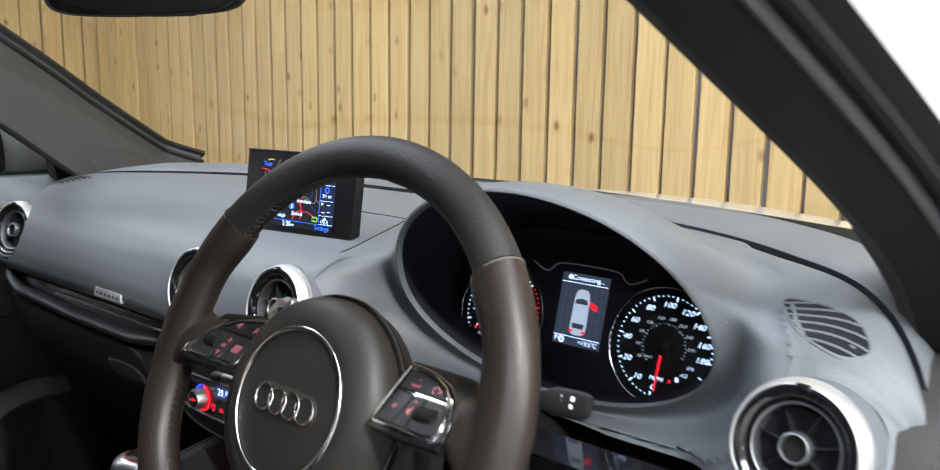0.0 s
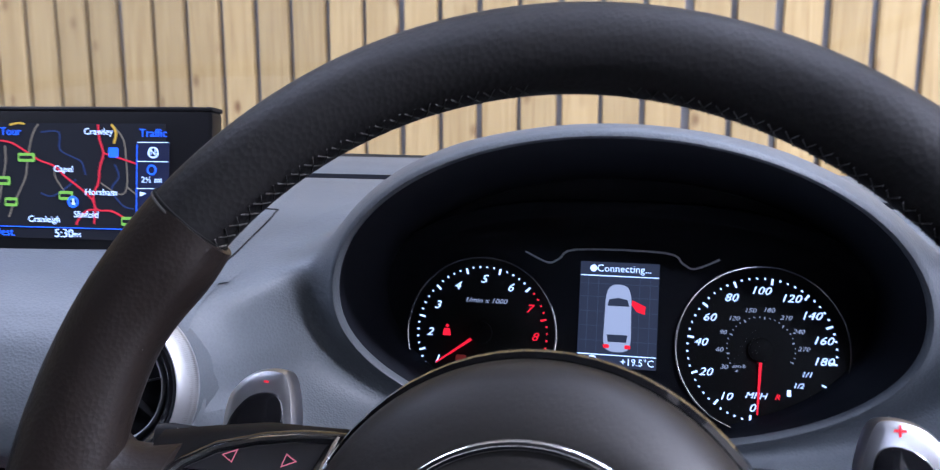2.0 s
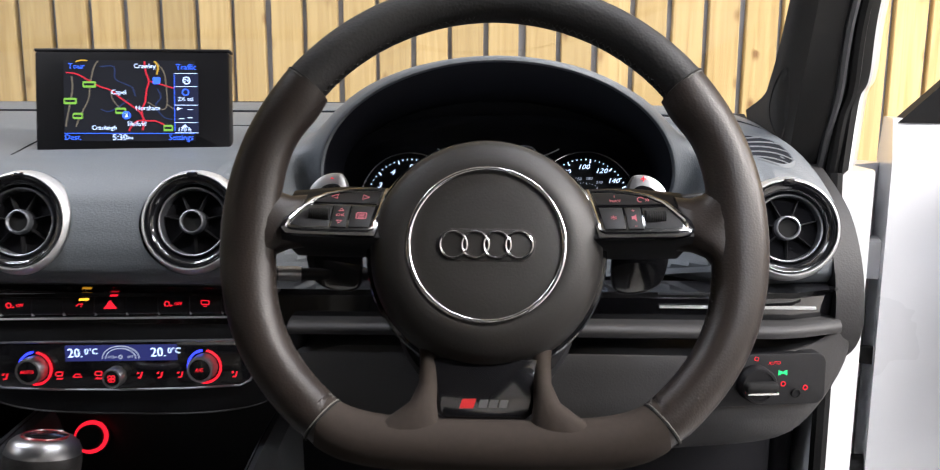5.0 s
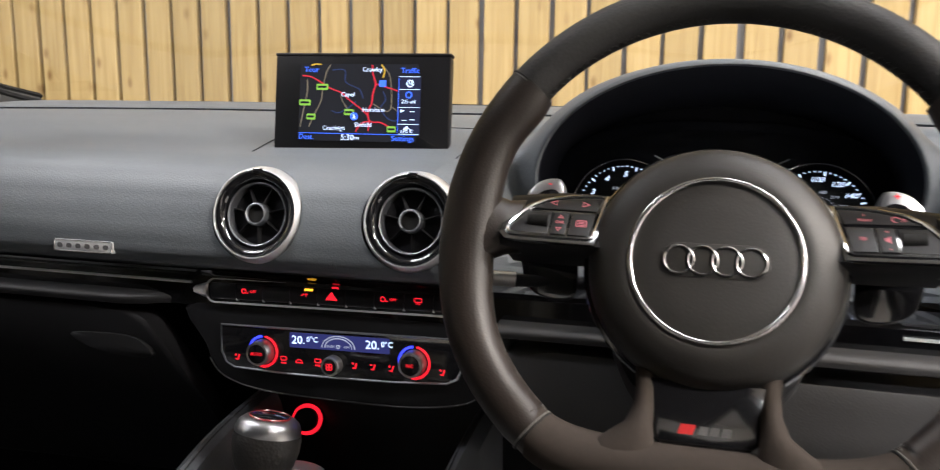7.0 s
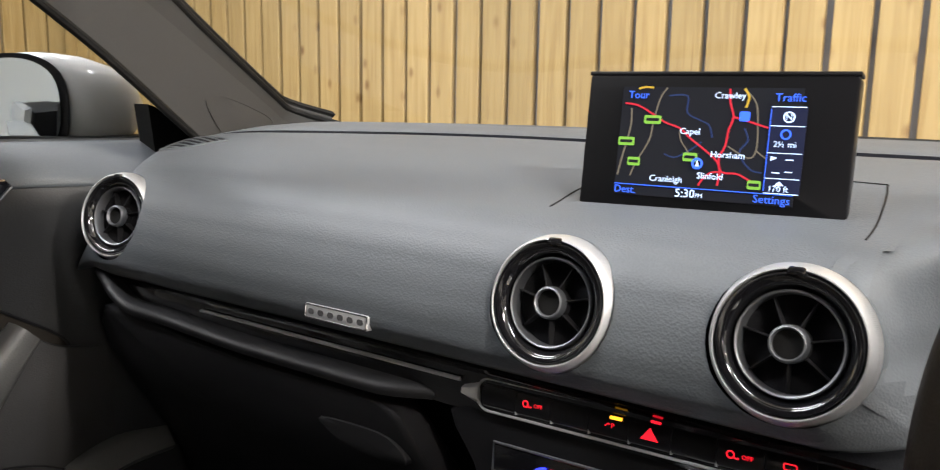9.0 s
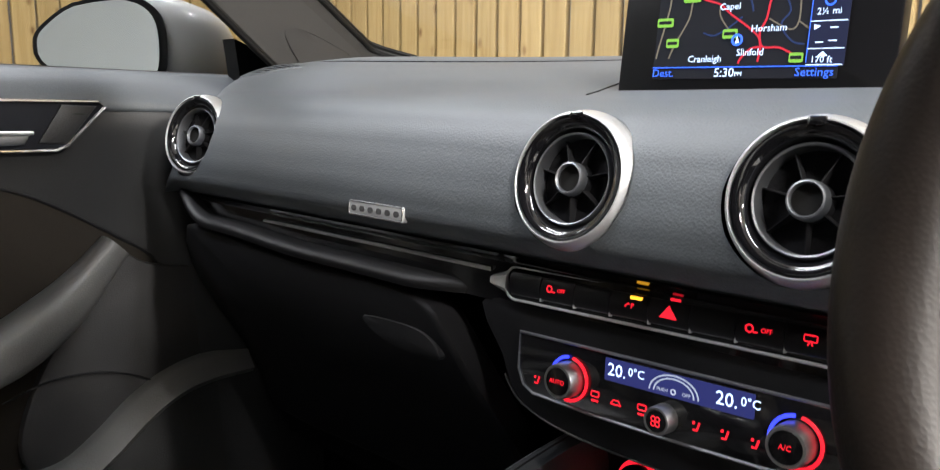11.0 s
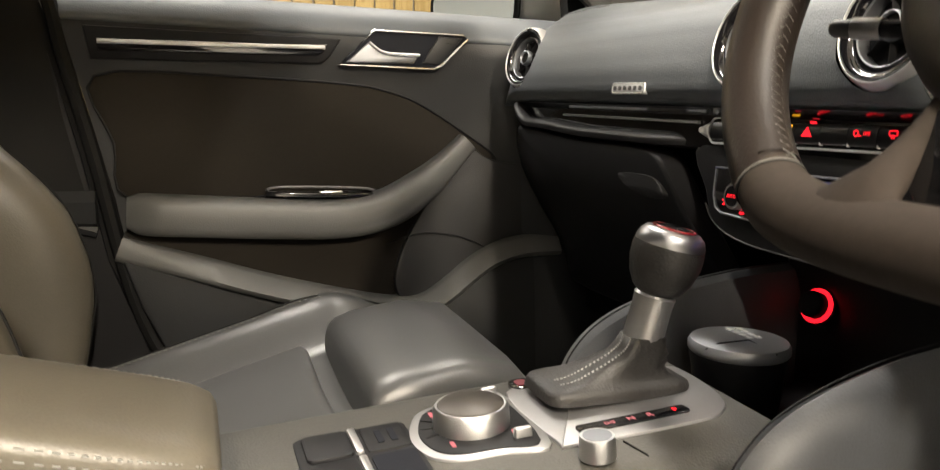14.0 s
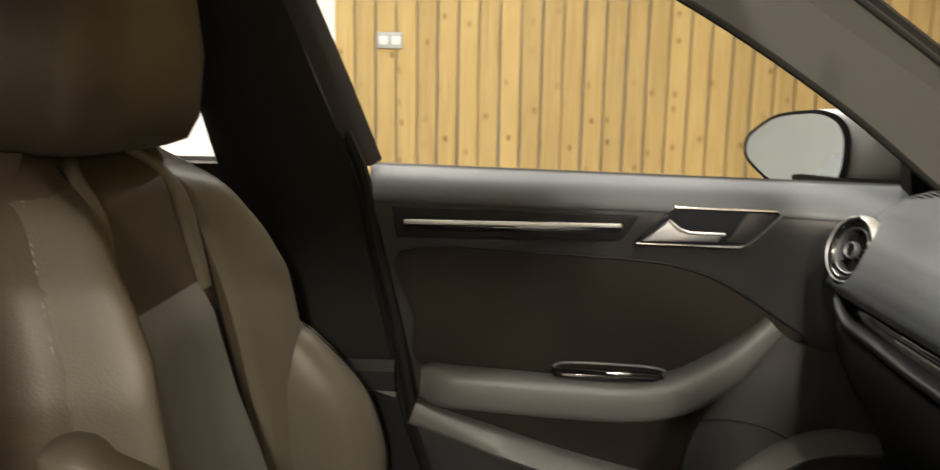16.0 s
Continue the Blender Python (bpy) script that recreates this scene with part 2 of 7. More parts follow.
MAP_BLUE = glow("map_river", (0.03, 0.07, 0.24), 0.7)
MAP_GREEN = glow("map_road_sign", (0.35, 0.75, 0.08), 1.0)
LAMP_FACE = glow("lamp_diffuser", (1.0, 0.965, 0.92), 14.0)
GLASS = pane_material("clear_glass", (0.84, 0.85, 0.84), 0.1)
LENS = pane_material("dial_lens", (0.97, 0.97, 0.97), 0.08)


# ---- mesh helpers ----
def catmull(pts, n=8, closed=False):
    """A smooth line through the points."""
    pts = [Vector(p) for p in pts]
    m, out = len(pts), []
    for i in range(m if closed else m - 1):
        if closed:
            p = [pts[(i + k - 1) % m] for k in range(4)]
        else:
            p = [pts[min(max(i + k - 1, 0), m - 1)] for k in range(4)]
        for j in range(n):
            t = j / n
            out.append(0.5 * ((2 * p[1]) + (p[2] - p[0]) * t + (2 * p[0] - 5 * p[1] + 4 * p[2] - p[3]) * t * t + (3 * p[1] - p[0] - 3 * p[2] + p[3]) * t ** 3))
    if not closed:
        out.append(pts[-1])
    return out


def loft(bm, rings, closed=True, cap=True, path_closed=False):
    """Skin a row of rings with equal numbers of points."""
    vs = [[bm.verts.new(p) for p in ring] for ring in rings]
    m = len(vs[0])
    pairs = list(zip(vs, vs[1:])) + ([(vs[-1], vs[0])] if path_closed else [])
    for a, b in pairs:
        for i in range(m if closed else m - 1):
            j = (i + 1) % m
            bm.faces.new((a[i], a[j], b[j], b[i]))
    if cap and closed and not path_closed:
        bm.faces.new(vs[0][::-1])
        bm.faces.new(vs[-1])
    return vs


def lathe(bm, profile, n=40, at=(0, 0, 0), closed=False):
    """Turn (r, z) about the local z axis."""
    rings = []
    for r, z in profile:
        rings.append([(at[0] + r * math.cos(2 * math.pi * i / n), at[1] + r * math.sin(2 * math.pi * i / n), at[2] + z) for i in range(n)])
    loft(bm, rings, True, not closed, closed)


def ring(bm, r, tube_r, n=40, k=10, at=(0, 0, 0), flat=1.0):
    lathe(bm, [(r + tube_r * math.cos(2 * math.pi * i / k), flat * tube_r * math.sin(2 * math.pi * i / k)) for i in range(k)], n, at, True)


def tube(bm, path, radius, n=10, closed=False, cap=True):
    path = [Vector(p) for p in path]
    m = len(path)
    up, rings = None, []
    for i, p in enumerate(path):
        a = path[(i - 1) % m] if closed or i else path[0]
        b = path[(i + 1) % m] if closed or i < m - 1 else path[-1]
        d = (b - a).normalized()
        if up is None:
            up = d.orthogonal().normalized()
        up = (up - d * up.dot(d)).normalized()
        side = d.cross(up)
        r = radius(i / max(1, m - 1)) if callable(radius) else radius
        rings.append([p + r * (math.cos(2 * math.pi * k / n) * up + math.sin(2 * math.pi * k / n) * side) for k in range(n)])
    loft(bm, rings, True, cap, closed)


def shrink(outline, d):
    """Move a closed 2D outline (anticlockwise) inwards by d."""
    m, out = len(outline), []
    for i in range(m):
        a, p, b = (Vector(outline[(i + k) % m]) for k in (-1, 0, 1))
        e, f = (p - a).normalized(), (b - p).normalized()
        nrm = Vector((-(e.y + f.y), e.x + f.x))
        nrm = nrm.normalized() if nrm.length > 1e-9 else Vector((-e.y, e.x))
        c = max(0.5, nrm.dot(Vector((-e.y, e.x))))
        out.append(p + nrm * d / c)
    return out


def prism(bm, outline, z0, z1, bevel=0.0, to=None):
    """Extrude a 2D outline from z0 to z1 with a rounded front edge. to: maps (x, y, z) to a place."""
    to = to or (lambda x, y, z: (x, y, z))
    o = [Vector((p[0], p[1])) for p in outline]
    if sum(a.x * b.y - a.y * b.x for a, b in zip(o, o[1:] + o[:1])) < 0:
        o = o[::-1]
    rows = [(o, z0)]
    if bevel:
        s = 1 if z1 > z0 else -1
        rows += [(o, z1 - s * bevel), (shrink(o, 0.3 * bevel), z1 - s * 0.3 * bevel), (shrink(o, bevel), z1)]
    else:
        rows.append((o, z1))
    loft(bm, [[to(p[0], p[1], z) for p in line] for line, z in rows])


def rrect(w, h, r, n=5, cx=0.0, cy=0.0):
    out = []
    for k, (sx, sy) in enumerate(((1, 1), (-1, 1), (-1, -1), (1, -1))):
        for i in range(n + 1):
            a = math.pi / 2 * (k + i / n)
            out.append((cx + sx * (w / 2 - r) + r * math.cos(a), cy + sy * (h / 2 - r) + r * math.sin(a)))
    return out


def box(bm, x0, x1, y0, y1, z0, z1, bevel=0.0):
    prism(bm, rrect(x1 - x0, y1 - y0, max(bevel, 1e-4), 3 if bevel else 1, (x0 + x1) / 2, (y0 + y1) / 2), z0, z1, bevel)


def ribbon(bm, pts, width, z, z0=None):
    """A flat stroke along 2D points, at height z."""
    pts = [Vector((p[0], p[1])) for p in pts]
    left, right = [], []
    for i, p in enumerate(pts):
        d = (pts[min(i + 1, len(pts) - 1)] - pts[max(i - 1, 0)]).normalized()
        nrm = Vector((-d.y, d.x)) * width / 2
        left.append(p + nrm), right.append(p - nrm)
    base = z - 0.0004 if z0 is None else z0
    for a, b, c, d in zip(left, left[1:], right[1:], right):
        q = [bm.verts.new((*v, z)) for v in (d, c, b, a)]
        w = [bm.verts.new((*v, base)) for v in (d, c, b, a)]
        bm.faces.new(q)
        for i in range(4):
            bm.faces.new((w[i], w[(i + 1) % 4], q[(i + 1) % 4], q[i]))


def finish(name, bm, mat, angle=40):
    bmesh.ops.recalc_face_normals(bm, faces=bm.faces)
    me = bpy.data.meshes.new(name)
    bm.to_mesh(me)
    bm.free()
    me.materials.append(mat)
    me.shade_smooth()
    me.set_sharp_from_angle(angle=radians(angle))
    return me


def thing(name, m, label, category, group="", kind=""):
    """An empty at a thing's base, whose parts are built in its own axes."""
    ob = new(name)
    ob.empty_display_size = 0.02
    ob.matrix_world = m
    return tagged(ob, label, category, group, kind)


def part(name, bm, mat, parent, label="", angle=40):
    ob = new(name, finish(name, bm, mat, angle))
    ob.parent = parent
    if label:
        ob["label"] = label
    return ob


def sub(parent, m):
    """Place a part within its parent."""
    parent.matrix_basis = m
    return parent


def made(fn, *args, **kw):
    bm = bmesh.new()
    fn(bm, *args, **kw)
    return bm


def solo(name, bm, mat, label, category, group="", kind="", angle=40):
    return tagged(new(name, finish(name, bm, mat, angle)), label, category, group, kind)


def letters(name, text, size, x, y, z, mat, parent, align="CENTER", shear=0.0, spin=0.0, label=""):
    """Raised writing in the parent's x-y plane."""
    cu = bpy.data.curves.new(name, "FONT")
    cu.body, cu.size, cu.align_x, cu.align_y, cu.shear, cu.extrude = text, size, align, "CENTER", shear, 0.00008
    cu.resolution_u = 2
    tmp = bpy.data.objects.new(name, cu)
    me = bpy.data.meshes.new_from_object(tmp)
    bpy.data.objects.remove(tmp)
    bpy.data.curves.remove(cu)
    me.name = name
    if shear:
        for v in me.vertices:
            v.co.x *= 1.18
    me.materials.clear()
    me.materials.append(mat)
    ob = new(name, me)
    ob.parent = parent
    ob.matrix_basis = pose(x, y, z, 0, 0, spin)
    if label:
        ob["label"] = label
    return ob


def smooth(a, b, x):
    t = min(1.0, max(0.0, (x - a) / (b - a)))
    return t * t * (3 - 2 * t)


def lerp(table, x):
    """Piecewise linear look-up in a table of (x, value)."""
    for (a, u), (b, v) in zip(table, table[1:]):
        if x <= b:
            return u + (v - u) * min(1, max(0, (x - a) / (b - a)))
    return table[-1][1]
# ---- the garage ----
FENCE_Y, SIDE_X, PITCH = 2.45, -4.28, 0.1145
XR, YB = 9.5, -6.0


def slab(bm, x0, x1, y0, y1, z0, z1):
    box(bm, x0, x1, y0, y1, z0, z1)


floor = solo("floor", made(slab, SIDE_X - 0.2, XR + 0.2, YB - 0.2, FENCE_Y + 0.25, -0.15, 0.0), CONCRETE, "grey sealed concrete garage floor under the car", "floor", kind="structure")
ceiling = solo("ceiling", made(slab, SIDE_X - 0.2, XR + 0.2, YB - 0.2, FENCE_Y + 0.25, CEILING, CEILING + 0.15), PLASTER, "plain white garage ceiling with strip lamps", "ceiling", kind="structure")
wall_front = solo("wall_front", made(slab, SIDE_X, XR, FENCE_Y + 0.026, FENCE_Y + 0.2, 0.0, CEILING), TAR, "wall clad with upright pale softwood boards", "wall", kind="structure")
wall_side = solo("wall_side", made(slab, SIDE_X - 0.2, SIDE_X - 0.026, -0.9, FENCE_Y + 0.2, 0.0, CEILING), TAR, "side wall clad with upright pale softwood boards", "wall", kind="structure")
wall_side_rear = solo("wall_side_rear", made(slab, SIDE_X - 0.2, SIDE_X - 0.02, YB, -0.9, 0.0, CEILING), PLASTER, "plain white painted garage wall", "wall", kind="structure")
wall_rear = solo("wall_rear", made(slab, SIDE_X - 0.2, XR + 0.2, YB - 0.2, YB, 0.0, CEILING), PLASTER, "plain white painted garage wall", "wall", kind="structure")
wall_right = solo("wall_right", made(slab, XR, XR + 0.2, YB, FENCE_Y + 0.2, 0.0, CEILING), PLASTER, "plain white painted garage wall", "wall", kind="structure")

# the roller shutter on the white part of the side wall
shutter = thing("roller_shutter", pose(SIDE_X, -3.2, 0), "closed white slatted roller shutter in the garage wall", "shutter")
SLAT = bmesh.new()
loft(SLAT, [[(x, y, z) for x, z in ((0.0, 0.0), (0.018, 0.012), (0.03, 0.04), (0.018, 0.068), (0.0, 0.08))] for y in (-0.95, 0.95)])
slat_mesh = finish("slat", SLAT, SHUTTER)
for i in range(30):
    s = new("slat", slat_mesh)
    s.parent = shutter
    s.location = (-0.01, 0, 0.02 + 0.082 * i)
for y in (-1.0, 1.0):
    part("guide_rail", made(box, -0.02, 0.05, y - 0.05, y + 0.05, 0.0, 2.6, 0.006), SHUTTER, shutter)
part("top_box", made(box, -0.02, 0.25, -1.08, 1.08, 2.5, 2.78, 0.02), SHUTTER, shutter)

# a grey twin socket on the side boards
socket = thing("wall_socket", pose(SIDE_X + 0.0, -0.60, 1.372, 90, 0, 90), "small grey twin socket plate on the boards", "socket")
part("plate", made(prism, rrect(0.146, 0.09, 0.008), -0.004, 0.012, 0.003), PLATE, socket)
for u in (-0.036, 0.036):
    part("outlet", made(prism, rrect(0.045, 0.045, 0.006, 4, u, 0.0), 0.010, 0.014, 0.001), SHUTTER, socket, "pale socket outlet")

# strip lamps
for lx, ly, lw in LAMPS:
    lamp = thing("strip_lamp", pose(lx, ly, CEILING), "white strip lamp fixed under the garage ceiling", "lamp", "strip lamps")
    part("housing", made(box, -0.76, 0.76, -0.1, 0.1, -0.05, 0.0, 0.01), SHUTTER, lamp)
    part("diffuser", made(box, -0.72, 0.72, -0.085, 0.085, -0.064, -0.05, 0.004), LAMP_FACE, lamp)

# ---- the car's shell ----
# edges of the windscreen pillar: along the screen and along the side window
SCREEN_EDGE = [(0.640, 0.884, 0.986), (0.690, 0.845, 1.004), (0.686, 0.810, 1.022), (0.663, 0.685, 1.099), (0.648, 0.596, 1.159), (0.605, 0.390, 1.285)]
SCREEN_EDGE_D = [(0.644, 0.775, 0.992), (0.635, 0.690, 1.008), (0.623, 0.634, 1.025), (0.607, 0.556, 1.074), (0.559, 0.362, 1.184), (0.510, 0.190, 1.285)]
WINDOW_EDGE_D = [(0.674, 0.756, 0.841), (0.663, 0.693, 0.904), (0.650, 0.631, 0.992), (0.625, 0.538, 1.062), (0.575, 0.363, 1.171), (0.530, 0.190, 1.280)]
SEAL_EDGE_D = [(0.709, 0.653, 0.930), (0.710, 0.643, 1.001), (0.709, 0.623, 1.024), (0.675, 0.530, 1.103), (0.619, 0.310, 1.228), (0.580, 0.120, 1.320)]
WINDOW_EDGE = [(0.668, 0.800, 0.880), (0.655, 0.757, 0.915), (0.612, 0.641, 0.970), (0.583, 0.483, 1.082), (0.547, 0.293, 1.193), (0.512, 0.049, 1.309)]


def strip_between(bm, a, b, bulge, thick, side, n=6, k=6):
    """A curved band between two lines of points, bulging along x and y, with a back."""
    a, b = catmull(a, n), catmull(b, n)
    rings = []
    for p, q in zip(a, b):
        front, back = [], []
        for i in range(k + 1):
            t = i / k
            m = p.lerp(q, t)
            e = math.sin(math.pi * t) * bulge
            front.append((side * (m.x - e * 0.8), m.y - e * 0.6, m.z - 0.1 * e))
            back.append((side * (m.x + thick), m.y + thick * 0.5, m.z + thick * 0.4))
        rings.append(front + back[::-1])
    loft(bm, rings)


body = thing("car_body", pose(0, 0, 0.0), "white painted car body shell parked facing the boards", "car body")
for side in (-1, 1):
    part("a_pillar", made(strip_between, SCREEN_EDGE if side < 0 else SCREEN_EDGE_D, WINDOW_EDGE if side < 0 else WINDOW_EDGE_D, 0.012 if side < 0 else 0.006, 0.03 if side < 0 else 0.012, side, 8, 8), CLOTH, body, "dark grey cloth-covered windscreen pillar trim")
part("pillar_seal", made(tube, catmull([(-x - 0.004, y - 0.002, z + 0.003) for x, y, z in WINDOW_EDGE], 6), 0.005, 8), BLACK, body, "black rubber door seal")
part("screen_seal", made(tube, catmull([(-x, y + 0.002, z + 0.002) for x, y, z in SCREEN_EDGE] , 8), 0.0045, 8), BLACK, body, "black seal along the windscreen edge")
part("pillar_skin", made(strip_between, [(x + 0.035, y + 0.03, z + 0.014) for x, y, z in SCREEN_EDGE], [(x + 0.095, y + 0.05, z + 0.008) for x, y, z in WINDOW_EDGE], -0.01, 0.012, -1), BLACK, body, "windscreen pillar skin")
part("seal_band", made(strip_between, WINDOW_EDGE_D, SEAL_EDGE_D, 0.004, 0.008, 1, 8, 8), BLACK, body, "black rubber band along the door opening")
for t, r, mat, lab in ((0.66, 0.0045, SATIN, "grey lip of the door seal"), (0.86, 0.0060, BLACK, "black bead of the door seal")):
    line = catmull([tuple(a + (b - a) * t for a, b in zip(p, q)) for p, q in zip(WINDOW_EDGE_D, SEAL_EDGE_D)], 8)
    part("seal_lip", made(tube, [(p.x - 0.002, p.y - 0.003, p.z) for p in line], r, 8), mat, body, lab)
part("painted_frame", made(strip_between, [(x + 0.003, y + 0.004, z) for x, y, z in SEAL_EDGE_D], [(x + 0.032, y + 0.058, z + 0.004) for x, y, z in SEAL_EDGE_D], 0.003, 0.010, 1, 8, 6), PAINT, body, "white painted frame of the door opening")


def roof_shape(bm, drop):
    rings = []
    for j in range(13):
        y = 0.26 - j * 2.0 / 12
        crown = 1.375 + 0.05 * math.sin(math.pi * j / 12)
        half = 0.50 + 0.06 * math.sin(math.pi * min(1, j / 8))
        row = []
        for i in range(13):
            t = -1 + 2 * i / 12
            row.append((half * t, y, crown - drop - 0.06 * abs(t) ** 3))
        back = [(p[0], p[1], p[2] + 0.018) for p in row]
        rings.append(row + back[::-1])
    loft(bm, rings)


part("headliner", made(roof_shape, 0.045), LINER, body, "grey cloth headliner")
part("roof", made(roof_shape, 0.0), PAINT, body)
for side in (-1, 1):
    rail = [(0.56, 0.06, 1.315), (0.575, -0.25, 1.335), (0.57, -0.8, 1.325), (0.53, -1.5, 1.28)]
    part("roof_rail", made(tube, catmull([(side * (x + 0.01), y, z + 0.012) for x, y, z in rail], 6), 0.045, 10), CLOTH, body, "dark roof rail trim")


def b_post(bm, side):
    rings = []
    for z, y0, y1, x in ((0.30, 0.0, -0.36, 0.735), (0.55, -0.035, -0.37, 0.735), (0.80, -0.095, -0.35, 0.73), (0.98, -0.148, -0.345, 0.715), (1.06, -0.175, -0.36, 0.692), (1.10, -0.19, -0.40, 0.68), (1.25, -0.24, -0.45, 0.625), (1.33, -0.262, -0.47, 0.575)):
        rings.append([(side * x, y0, z), (side * (x - 0.02), y0 - 0.03, z), (side * (x - 0.022), y1 + 0.03, z), (side * x, y1, z), (side * (x + 0.07), y1, z), (side * (x + 0.07), y0, z)])
    loft(bm, rings)


for side in (-1, 1):
    part("b_pillar", made(b_post, side), BLACK, body, "black trimmed door pillar")


def rear_side(bm, side):
    loft(bm, [[(side * x, y, z) for x, z in ((0.735, 0.3), (0.725, 0.6), (0.715, 0.9), (0.74, 0.985), (0.83, 0.975), (0.88, 0.6), (0.84, 0.25))] for y in (-0.375, -0.8, -1.6)])


for side in (-1, 1):
    part("rear_side", made(rear_side, side), HARD, body, "dark rear side trim")
part("rear_bulkhead", made(box, -0.74, 0.74, -1.62, -1.56, 0.25, 0.98, 0.01), CARPET, body)
part("tail_panel", made(box, -0.86, 0.86, -1.67, -1.625, 0.25, 0.98, 0.015), PAINT, body, "white painted tail panel")
for side in (-1, 1):
    part("kick_panel", made(box, -0.76 if side < 0 else 0.675, -0.70 if side < 0 else 0.70, 0.70, 1.0, 0.28, 0.94, 0.01), CARPET, body, "dark footwell side panel")
part("floor_pan", made(box, -0.80, 0.80, -1.6, 1.02, 0.20, 0.30, 0.01), CARPET, body, "black carpeted floor")
part("footwell_wall", made(box, -0.80, 0.80, 0.96, 1.02, 0.30, 0.93, 0.01), CARPET, body)
for side in (-1, 1):
    part("sill", made(box, min(side * 0.72, side * 0.84), max(side * 0.72, side * 0.84), -0.36, 0.72, 0.22, 0.40, 0.02), PAINT, body, "white painted sill")
    part("rear_quarter", made(loft, [[(side * x, y, z) for x, z in ((0.835, 0.985), (0.850, 0.98), (0.895, 0.6), (0.86, 0.24), (0.84, 0.25), (0.885, 0.6))] for y in (-0.375, -0.8, -1.62)]), PAINT, body, "white painted rear quarter panel")


def bonnet_shape(bm):
    rings = []
    for y, z in ((1.0, 0.966), (1.2, 0.956), (1.5, 0.932), (1.8, 0.885), (2.0, 0.82), (2.08, 0.68)):
        row = []
        for i in range(15):
            t = -1 + 2 * i / 14
            row.append((0.80 * t, y - 0.16 * t * t, z - 0.055 * t * t))
        rings.append(row + [(p[0], p[1], p[2] - 0.02) for p in row[::-1]])
    loft(bm, rings)


part("bonnet", made(bonnet_shape), PAINT, body, "white car bonnet beyond the windscreen")


def screen_grid(bm, off):
    rings = []
    for i in range(17):
        t = -1 + 2 * i / 16
        row = []
        for j in range(7):
            s = j / 6
            row.append((t * (0.700 - 0.165 * s), 0.955 - 0.68 * s - 0.10 * t * t * (1 - 0.3 * s) + off, 0.985 + 0.365 * s - 0.012 * t * t + off * 0.6))
        rings.append(row)
    loft(bm, rings, closed=False)


windscreen = part("windscreen", made(screen_grid, 0.0), GLASS, body, "clear raked windscreen")
windscreen.visible_shadow = False


def cowl(bm):
    rings = []
    for i in range(21):
        t = -1 + 2 * i / 20
        y = 0.955 - 0.10 * t * t
        rings.append([(t * 0.67, y + d, 0.985 + e - 0.012 * t * t) for d, e in ((-0.03, -0.004), (0.012, 0.012), (0.05, 0.004), (0.06, -0.03), (-0.03, -0.03))])
    loft(bm, rings)


part("screen_cowl", made(cowl), BLACK, body, "black strip under the windscreen edge")

# speaker grilles in the pillar feet
for side in (-1, 1):
    ea, eb = catmull(SCREEN_EDGE if side < 0 else SCREEN_EDGE_D, 8), catmull(WINDOW_EDGE if side < 0 else WINDOW_EDGE_D, 8)
    bulge = 0.012 if side < 0 else 0.006
    k0, k1 = (11.5, 19.0) if side < 0 else (11.0, 20.0)

    def on_pillar(a, b, lift):
        """Along (0 to 1 from the foot) and across the pillar's face."""
        k = k0 + (k1 - k0) * a
        i = int(k)
        p, q = ea[i].lerp(ea[i + 1], k - i), eb[i].lerp(eb[i + 1], k - i)
        m, e = p.lerp(q, b), math.sin(math.pi * b) * bulge + lift
        return Vector((side * (m.x - e * 0.8), m.y - e * 0.6, m.z + 0.3 * lift))

    line = catmull([(a, b, 0) for a, b in ((0.02, 0.30), (0.0, 0.52), (0.10, 0.76), (0.55, 0.80), (0.95, 0.66), (1.0, 0.48), (0.75, 0.32), (0.35, 0.24))], 5, True)
    bm = bmesh.new()
    loft(bm, [[on_pillar(0.5 + (p.x - 0.5) * g, 0.5 + (p.y - 0.5) * g, h) for p in line] for g, h in ((1.0, -0.003), (0.99, 0.0022), (0.93, 0.0026), (0.90, 0.0012), (0.5, 0.0030), (0.1, 0.0034))])
    part("speaker_grille", bm, CLOTH, body, "dark tweeter grille in the pillar foot")
part("quarter_post", made(loft, [[(-0.70 - d + 0.2 * (z - 0.95), y, z) for y, z in ((0.735, 0.94), (0.655, 1.005), (0.630, 1.015), (0.648, 0.94))] for d in (0.02, 0.05)]), BLACK, body, "black window corner post")

# ---- the dashboard ----
PROFILE = [(0.560, 0.829), (0.526, 0.833), (0.512, 0.8405), (0.5045, 0.853), (0.5050, 0.873), (0.512, 0.897), (0.522, 0.918), (0.540, 0.936), (0.566, 0.946), (0.600, 0.952),
           (0.640, 0.9615), (0.700, 0.9735), (0.760, 0.981), (0.820, 0.9855), (0.828, 0.9845), (0.831, 0.975), (0.840, 0.975), (0.843, 0.987), (0.852, 0.9895), (0.890, 0.994), (0.938, 0.996)]
PROFILE = [tuple(Vector(a).lerp(Vector(b), j / 3)) for a, b in zip(PROFILE, PROFILE[1:]) for j in range(3)] + [PROFILE[-1]]


